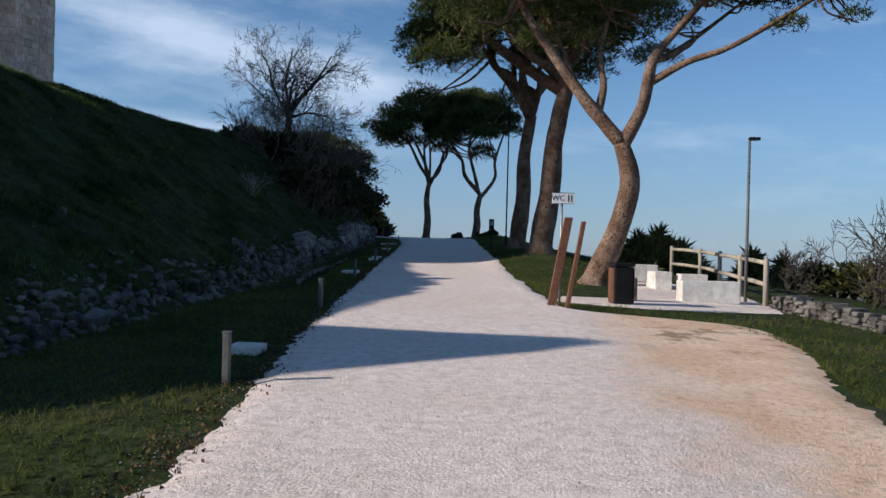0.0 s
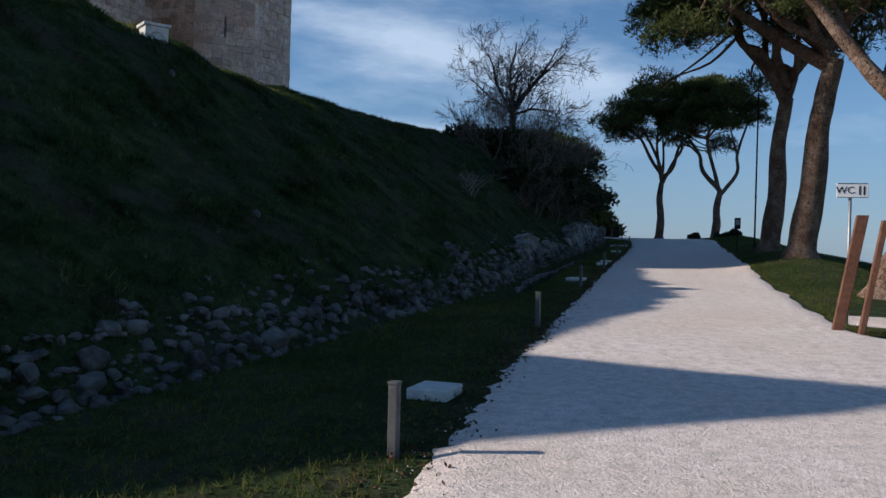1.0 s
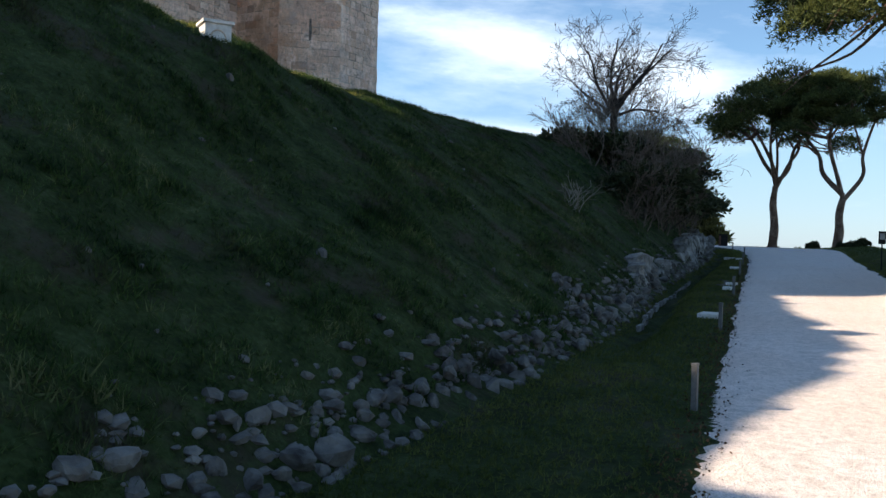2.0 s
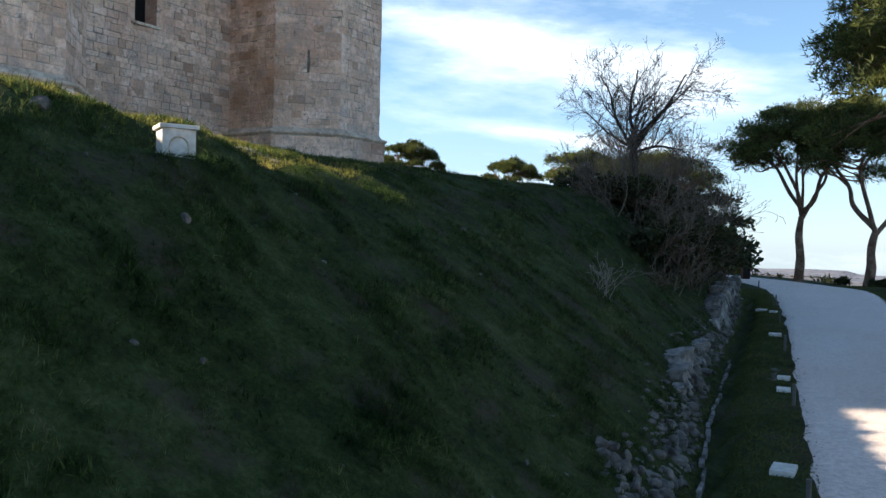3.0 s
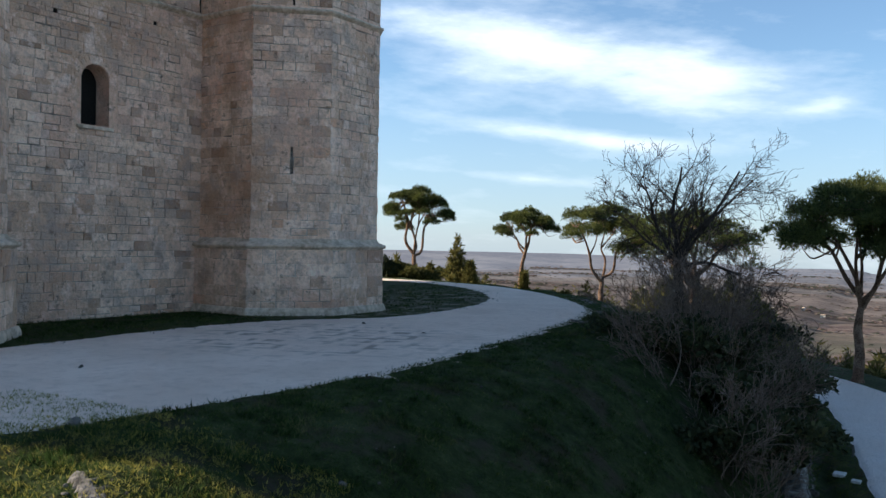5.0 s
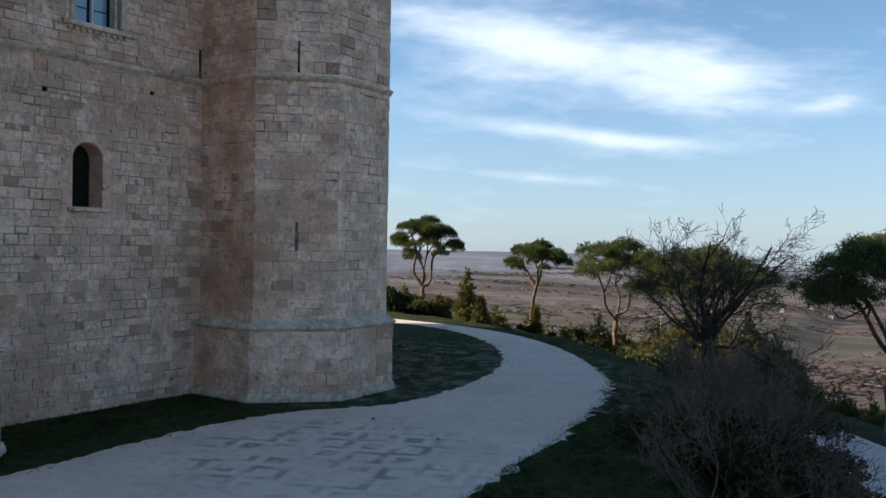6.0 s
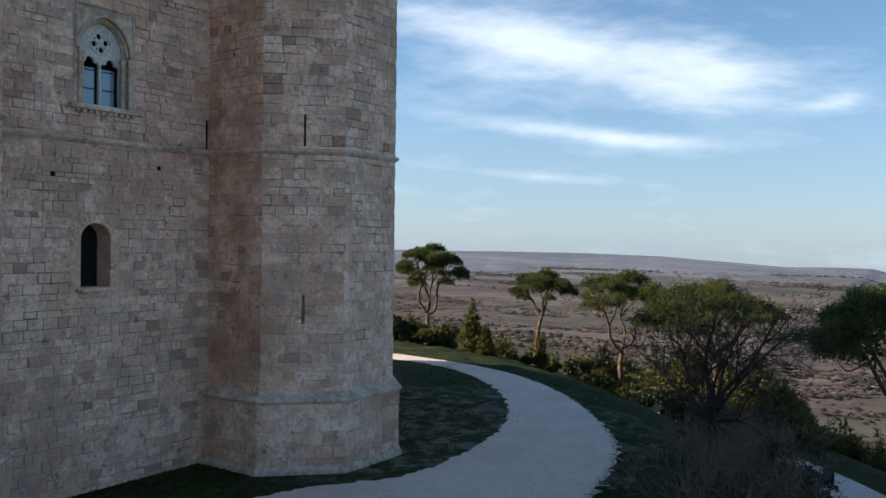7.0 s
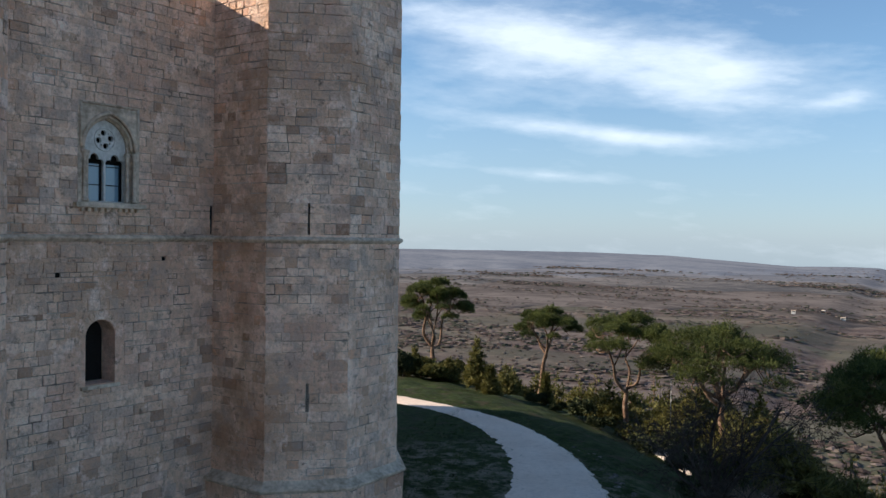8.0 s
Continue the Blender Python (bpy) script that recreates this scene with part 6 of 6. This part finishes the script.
# ======== things beside the road ========
def bollard(x, y):
    z = ground_z(x, y)
    ob = thing("bollard", x, y, z, "short square grey post at the road's grassy edge", "bollard", "posts along the road", float(rng.uniform(-8, 8)))
    part("post", box_bm(0, 0, 0.17, 0.06, 0.06, 0.54, 0.008), GREY_STEEL, ob)
    part("cap", box_bm(0, 0, 0.45, 0.068, 0.068, 0.02, 0.004), GREY_STEEL, ob)
    return ob


for x, y in ((-2.2, 8.8), (-2.98, 15.0), (-3.75, 21.2), (-4.55, 28.0), (-5.5, 35.7), (-6.35, 42.5), (-7.25, 49.5), (-9.1, 58.2)):
    bollard(x, y)
for x, y, w, d in ((-2.62, 10.5, 0.34, 0.42), (-4.24, 23.0, 0.36, 0.55), (-4.9, 29.5, 0.3, 0.3), (-5.05, 31.0, 0.3, 0.3), (-6.13, 39.0, 0.4, 0.5), (-7.55, 46.9, 0.4, 0.5), (-7.0, 46.2, 0.3, 0.3)):
    ob = thing("stone_slab", x, y, ground_z(x, y), "flat pale stone slab set in the grass verge", "slab", "slabs in the verge", float(rng.uniform(-15, 15)))
    part("slab", box_bm(0, 0, 0.03, w, d, 0.10, 0.015), WHITE_STONE, ob)


def stele(x, y, tall, wide, lean, turn):
    ob = thing("steel_stele", x, y, ground_z(x, y), "leaning rusty-brown steel plate post beside the road", "post", "rusty steel posts", turn)
    bm = bmesh.new()
    v = [bm.verts.new((sx * wide / 2 + lean * h, sy * 0.045, h * tall - 0.05)) for h in (0, 1) for sx, sy in ((-1, -1), (1, -1), (1, 1), (-1, 1))]
    for q in ((3, 2, 1, 0), (4, 5, 6, 7), (0, 1, 5, 4), (1, 2, 6, 5), (2, 3, 7, 6), (3, 0, 4, 7)):
        bm.faces.new([v[i] for i in q])
    bmesh.ops.bevel(bm, geom=bm.edges[:], offset=0.008, segments=1, affect="EDGES")
    part("plate", bm, CORTEN, ob)
    part("foot_plate", box_bm(0, 0, 0.01, wide + 0.12, 0.2, 0.02, 0.003), CORTEN, ob)


stele(0.70, 16.2, 1.58, 0.14, 0.27, 6)
stele(0.96, 16.0, 1.52, 0.075, 0.25, 6)


def lettering(text, size, mat, m, parent, name="lettering"):
    curve = bpy.data.curves.new(name, "FONT")
    curve.body, curve.size, curve.extrude = text, size, 0.002
    curve.align_x, curve.align_y = "CENTER", "CENTER"
    temp = bpy.data.objects.new(name, curve)
    me = bpy.data.meshes.new_from_object(temp)
    bpy.data.objects.remove(temp)
    me.materials.clear()
    me.transform(m)
    return part(name, me, mat, parent)


def wc_sign(x, y):
    ob = thing("sign_post", x, y, ground_z(x, y), "white toilet sign on a thin grey pole beside the road", "sign", turn=6)
    tubes = Tubes()
    tubes.add([(0, 0, -0.1), (0, 0, 1.96)], [0.022, 0.022], 10)
    part("pole", tubes.mesh("pole"), GALVANISED, ob)
    board = part("board", box_bm(0.02, -0.03, 1.87, 0.40, 0.015, 0.20, 0.004), WHITE_PAINT, ob, "white sign board with dark letters")
    lettering("WC", 0.135, INK, pose(-0.07, -0.0405, 1.87, 90, 0, 0), board)
    for x0 in (0.11, 0.165):
        part("pictogram_bar", box_bm(x0, -0.040, 1.87, 0.022, 0.004, 0.12), INK, board)
    for z0 in (1.775, 1.965):
        part("edge_line", box_bm(0.02, -0.040, z0, 0.38, 0.004, 0.008), INK, board)
    for z0 in (1.82, 1.92):
        part("clamp", box_bm(0, -0.012, z0, 0.07, 0.05, 0.02, 0.003), GALVANISED, ob)


wc_sign(0.87, 16.9)


def litter_bin(x, y, tall, wide, turn, label):
    ob = thing("litter_bin", x, y, ground_z(x, y), label, "bin", "litter bins", turn)
    part("body", box_bm(0, 0, tall * 0.47, wide, wide, tall * 0.86, 0.03), BLACK, ob)
    part("lid", box_bm(0, 0, tall * 0.95, wide + 0.03, wide + 0.03, tall * 0.09, 0.015), BLACK, ob)
    for x0 in (-1, 1):
        part("side_panel", box_bm(x0 * (wide / 2 + 0.008), 0, tall * 0.47, 0.015, wide * 0.86, tall * 0.8, 0.004), CORTEN, ob, "rusty brown side panel")
    part("base", box_bm(0, 0, 0.02, wide * 0.8, wide * 0.8, 0.05, 0.005), GALVANISED, ob)


litter_bin(2.0, 17.4, 0.78, 0.36, 12, "black square litter bin with brown sides on the grass")
litter_bin(-11.0, 66.6, 0.85, 0.45, 30, "black litter bin beside the bend of the road")


def stone_bench(x, y, w, d, h, turn):
    ob = thing("stone_bench", x, y, ground_z(x, y), "solid white stone block bench on the pavement", "bench", "white block benches", turn)
    part("seat_block", box_bm(0, 0, h / 2 + 0.01, w, d, h, 0.018), WHITE_STONE, ob)
    part("base_plinth", box_bm(0, 0, 0.0, w - 0.08, d - 0.08, 0.08, 0.004), DRESSED, ob)


stone_bench(3.88, 19.05, 1.15, 0.42, 0.44, 6)
stone_bench(4.10, 21.9, 0.62, 0.42, 0.42, 6)
stone_bench(3.40, 22.3, 0.40, 0.9, 0.42, 6)
stone_bench(3.20, 24.6, 0.95, 0.45, 0.45, 6)
ob = thing("stone_pillar", 2.28, 18.2, ground_z(2.28, 18.2), "short rough stone pillar beside the litter bin", "pillar")
part("shaft", box_bm(0, 0, 0.22, 0.2, 0.2, 0.5, 0.02), ROCK, ob)

ribbon("pavement", [(0.8, 17.2), (2.2, 16.9), (3.6, 17.0), (5.0, 17.6)], [(1.0, 18.3), (2.2, 19.0), (3.2, 24.6), (5.2, 25.0)], GRAVEL, "pale paved strip with stone benches", 0.03, 0.08, 21, 8)


def fence():
    ob = thing("fence", 4.95, 19.0, ground_z(4.95, 19.0), "weathered round-rail wooden fence behind the benches", "fence")
    back = ob.matrix_basis.inverted()
    posts = [(4.98, 19.0), (5.02, 21.2), (5.05, 23.4), (5.05, 25.8), (4.5, 27.2)]
    tops = []
    for x, y in posts:
        z = ground_z(x, y)
        tubes = Tubes()
        tubes.add([back @ Vector((x, y, z - 0.1)), back @ Vector((x, y, z + 0.95)), back @ Vector((x, y, z + 0.98))], [0.055, 0.053, 0.035], 10, 0.08)
        part("post", tubes.mesh("post"), OLD_WOOD, ob)
        tops.append(Vector((x, y, z)))
    for a, b in zip(tops, tops[1:]):
        for h in (0.45, 0.88):
            tubes = Tubes()
            tubes.add([back @ (a + Vector((0, 0, h))), back @ (a.lerp(b, 0.5) + Vector((0.01, 0, h + 0.01))), back @ (b + Vector((0, 0, h)))], [0.045, 0.048, 0.045], 8, 0.08)
            part("rail", tubes.mesh("rail"), OLD_WOOD, ob)


fence()


def street_lamp(x, y, tall, mat, label, arm=0.22):
    ob = thing("street_lamp", x, y, ground_z(x, y), label, "street lamp", "street lamps", 6)
    tubes = Tubes()
    tubes.add([(0, 0, -0.1), (0, 0, tall * 0.3), (0, 0, tall)], [0.035, 0.033, 0.026], 10)
    part("pole", tubes.mesh("pole"), mat, ob)
    part("collar", box_bm(0, 0, tall * 0.3, 0.09, 0.09, 0.05, 0.01), mat, ob)
    head = part("lamp_head", box_bm(arm * 0.45, 0, tall + 0.03, arm, 0.12, 0.06, 0.012), BLACK, ob, "dark flat lamp head")
    part("lens", box_bm(arm * 0.5, 0, tall - 0.004, arm * 0.7, 0.09, 0.008), SHADE_GLASS, head)
    part("base_plate", box_bm(0, 0, 0.01, 0.16, 0.16, 0.02, 0.003), mat, ob)


street_lamp(4.77, 19.7, 3.37, GREY_STEEL, "slim grey street lamp beside the fence")
street_lamp(-0.75, 38.5, 6.5, BLACK, "slim dark street lamp between the pines")
street_lamp(-24.6, 84.4, 5.2, GALVANISED, "slim grey street lamp below the drive")

ob = thing("notice_board", -1.35, 37.5, ground_z(-1.35, 37.5), "small dark notice panel on a pole", "sign", turn=6)
tubes = Tubes()
tubes.add([(0, 0, -0.1), (0, 0, 1.25)], [0.02, 0.02], 8)
part("pole", tubes.mesh("pole"), BLACK, ob)
panel = part("panel", box_bm(0, -0.03, 1.08, 0.22, 0.02, 0.42, 0.004), BLACK, ob)
part("text_bar", box_bm(0, -0.043, 1.12, 0.14, 0.003, 0.2), GALVANISED, panel)


def dry_wall():
    """A low wall of stacked flat stones beside the grass."""
    ob = thing("stone_wall", 5.2, 18.2, ground_z(5.2, 18.2), "low dry-stone wall of stacked pale flat stones", "stone wall")
    back = ob.matrix_basis.inverted()
    line = smooth_line([(5.1, 18.6, 0), (5.5, 17.4, 0), (6.0, 15.6, 0), (6.5, 13.4, 0), (6.9, 11.2, 0)], 24)
    rng = np.random.RandomState(64)
    shapes = []
    for k in range(6):
        bm = box_bm(0, 0, 0, 1, 1, 1)
        for v in bm.verts:
            v.co += Vector(rng.uniform(-0.12, 0.12, 3))
        bmesh.ops.bevel(bm, geom=bm.edges[:], offset=0.06, segments=1, affect="EDGES")
        me = bpy.data.meshes.new("stone")
        bm.to_mesh(me)
        bm.free()
        me.materials.append(ROCK)
        shapes.append(me)
    i = 0
    while i < len(line) - 4:
        p = line[i]
        step = int(rng.randint(2, 5))
        q = line[min(i + step, len(line) - 1)]
        h = 0.0
        turn = math.degrees(math.atan2(q.y - p.y, q.x - p.x))
        z0 = ground_z(p.x, p.y)
        while h < rng.uniform(0.20, 0.30):
            t = rng.uniform(0.05, 0.09)
            c = (p + q) / 2
            stone = new("stone", shapes[rng.randint(6)])
            stone.parent = ob
            stone.matrix_basis = back @ pose(c.x + rng.uniform(-.03, .03), c.y + rng.uniform(-.04, .04), z0 + h + t / 2 - 0.02, rng.uniform(-4, 4), rng.uniform(-4, 4), turn) @ Matrix.Diagonal(((q - p).length * rng.uniform(0.8, 1.05), 0.34 * rng.uniform(0.8, 1.1), t, 1))
            h += t
        i += step


dry_wall()


def stone_box():
    """The white stone cover that stands on the bank."""
    x, y = -11.72, 17.6
    ob = thing("stone_box", x, y, 5.02, "white stone box with a lid on the grassy bank", "stone box", turn=58)
    part("body", box_bm(0, 0, 0.15, 0.46, 0.42, 0.72, 0.015), WHITE_STONE, ob)
    part("lid", box_bm(0, 0, 0.53, 0.54, 0.50, 0.06, 0.012), WHITE_STONE, ob)
    tubes = Tubes()
    pts = [(-0.13, -0.213, -0.1), (-0.13, -0.213, 0.25)] + [(-0.13 * math.cos(math.pi * k / 8), -0.213, 0.25 + 0.14 * math.sin(math.pi * k / 8)) for k in range(1, 8)] + [(0.13, -0.213, 0.25), (0.13, -0.213, -0.1)]
    tubes.add(pts, [0.014] * len(pts), 6)
    part("arched_panel", tubes.mesh("arched_panel"), DRESSED, ob)


stone_box()


# ======== grass ========
def grass(name, x, y, size, seed, per, label, wide=0.07, mat=None):
    rng = np.random.RandomState(seed)
    z = height(x, y)
    p = np.column_stack([x, y, z])
    ob = part(name, flakes(name, p, size, rng, per, 1.5, wide), mat or BLADE)
    return tagged(ob, label, "grass", kind="stuff")


def meadow():
    rng = np.random.RandomState(100)
    toe_y = np.array([p.y for p in toe_line])
    toe_x = np.array([p.x for p in toe_line])
    # bank
    y = rng.uniform(7, 60, 190000)
    y = 7 + (y - 7) * rng.uniform(0.25, 1, len(y))
    x = np.interp(y, toe_y, toe_x) - rng.uniform(0.1, 13.5, len(y))
    clump = wave(x, y, 1.6, 21) + 0.6 * wave(x, y, 0.6, 22)
    keep = (clump > rng.uniform(-1.9, 0.9, len(x))) & (signed(x, y, BRINK_XY) < 0.15) & (x > -20.5)
    x, y, clump = x[keep], y[keep], clump[keep]
    grass("bank_grass", x, y, (0.052 + 0.036 * np.clip(clump + 0.4, 0, 2)) * rng.uniform(0.6, 1.5, len(x)), 101, 4, "rough tufted green grass on the bank", 0.06)
    # drier grass on the brow, its colour also brightened to look sunlit
    y = rng.uniform(8, 25, 42000)
    x = rng.uniform(-21, -12.2, len(y))
    s_in = signed(x, y, TOE_XY)
    keep = (wave(x, y, 1.3, 41) > rng.uniform(-1.6, 0.7, len(x))) & (s_in > 6.9)
    grass("brow_grass", x[keep], y[keep], rng.uniform(0.05, 0.11, keep.sum()), 106, 5, "yellowish dry grass on the brow, coloured brighter as if sunlit", 0.06, SUNLIT_DRY_BLADE)
    # verge between bank and road
    y = 2 + 56 * rng.uniform(0, 1, 34000) ** 1.4
    road_left = np.interp(y, [-12, 2, 6, 12, 16, 28, 45, 57, 62], [-1.3, -1.45, -1.65, -2.5, -2.95, -4.45, -6.5, -8.5, -10.3])
    foot = np.interp(y, toe_y, toe_x)
    t = rng.uniform(0, 1, len(y)) ** 0.8
    x = road_left + 0.08 * rng.normal(size=len(y)) + t * (foot - road_left)
    grass("verge_grass", x, y, rng.uniform(0.035, 0.075, len(x)), 102, 5, "short green grass on the road verge", 0.06, FRESH_BLADE)
    # the other side of the road
    y = 6 + 56 * rng.uniform(0, 1, 36000) ** 1.4
    edge = np.interp(y, [2, 9.8, 13, 15.3, 16.2, 16.6, 28, 45, 57, 62], [4.2, 3.3, 3.8, 3.2, 1.0, 0.85, -0.55, -2.3, -3.5, -5.7])
    x = edge + rng.uniform(0, 1, len(y)) ** 1.5 * 5.5
    paved = (y > 16.9) & (y < 25) & (x > 0.9 + 0.25 * np.maximum(y - 18.8, 0)) & (x < 5.1)
    grass("roadside_grass", x[~paved], y[~paved], rng.uniform(0.035, 0.08, (~paved).sum()), 103, 5, "short green grass beside the road", 0.06, FRESH_BLADE)
    # round the castle's foot and along the drive's edges
    y = rng.uniform(22, 70, 60000)
    x = rng.uniform(-36, -20, len(y))
    inner = np.interp(y, [22, 30, 36, 39.4, 45.4, 51.5, 55, 61.3, 66.4], [-27.4, -27.4, -27.3, -26.6, -23.3, -23.9, -25.0, -28.4, -34.4])
    keep = (inner - x + 0.8 * wave(x, y, 2.6, 31) + 0.5 * wave(x, y, 0.8, 32) > rng.uniform(-0.6, 2.6, len(y))) & (x > inner - 7) & ((y < 40) | (wave(x, y, 1.9, 33) + 0.7 * wave(x, y, 0.7, 34) > rng.uniform(-0.7, 1.6, len(y))))
    x, y = x[keep], y[keep]
    grass("castle_grass", x, y, rng.uniform(0.06, 0.13, len(x)), 104, 5, "dark ragged grass at the castle's foot", 0.07)
    k = rng.uniform(0, len(BRINK) - 1.01, 22000)
    i = k.astype(int)
    bx = np.array([p.x for p in BRINK])
    by = np.array([p.y for p in BRINK])
    x, y = bx[i] + (bx[i + 1] - bx[i]) * (k - i), by[i] + (by[i + 1] - by[i]) * (k - i)
    dx, dy = x + 50, y - 36
    far = np.hypot(dx, dy)
    off = rng.normal(0.9, 0.8, len(x))
    x, y = x + dx / far * off, y + dy / far * off
    keep = (y > 10) & (x > -60) & (off > -0.25)
    grass("brink_grass", x[keep], y[keep], rng.uniform(0.045, 0.10, keep.sum()), 105, 5, "green grass along the brink of the drive", 0.06)


meadow()


def dry_leaves():
    """Brown litter along the road's grassy edge."""
    rng = np.random.RandomState(110)
    y = 3 + 45 * rng.uniform(0, 1, 3200) ** 1.6
    x = np.interp(y, [2, 6, 12, 16, 28, 45, 57], [-1.45, -1.65, -2.5, -2.95, -4.45, -6.5, -8.5]) + rng.normal(-0.05, 0.15, len(y))
    p = np.column_stack([x, y, height(x, y) + 0.03])
    ob = part("dry_leaves", flakes("dry_leaves", p, rng.uniform(0.015, 0.04, len(x)), rng, 2, -0.2, 0.35), DRY_LEAF)
    tagged(ob, "dry brown leaves along the edge of the road", "leaf litter", kind="stuff")


dry_leaves()
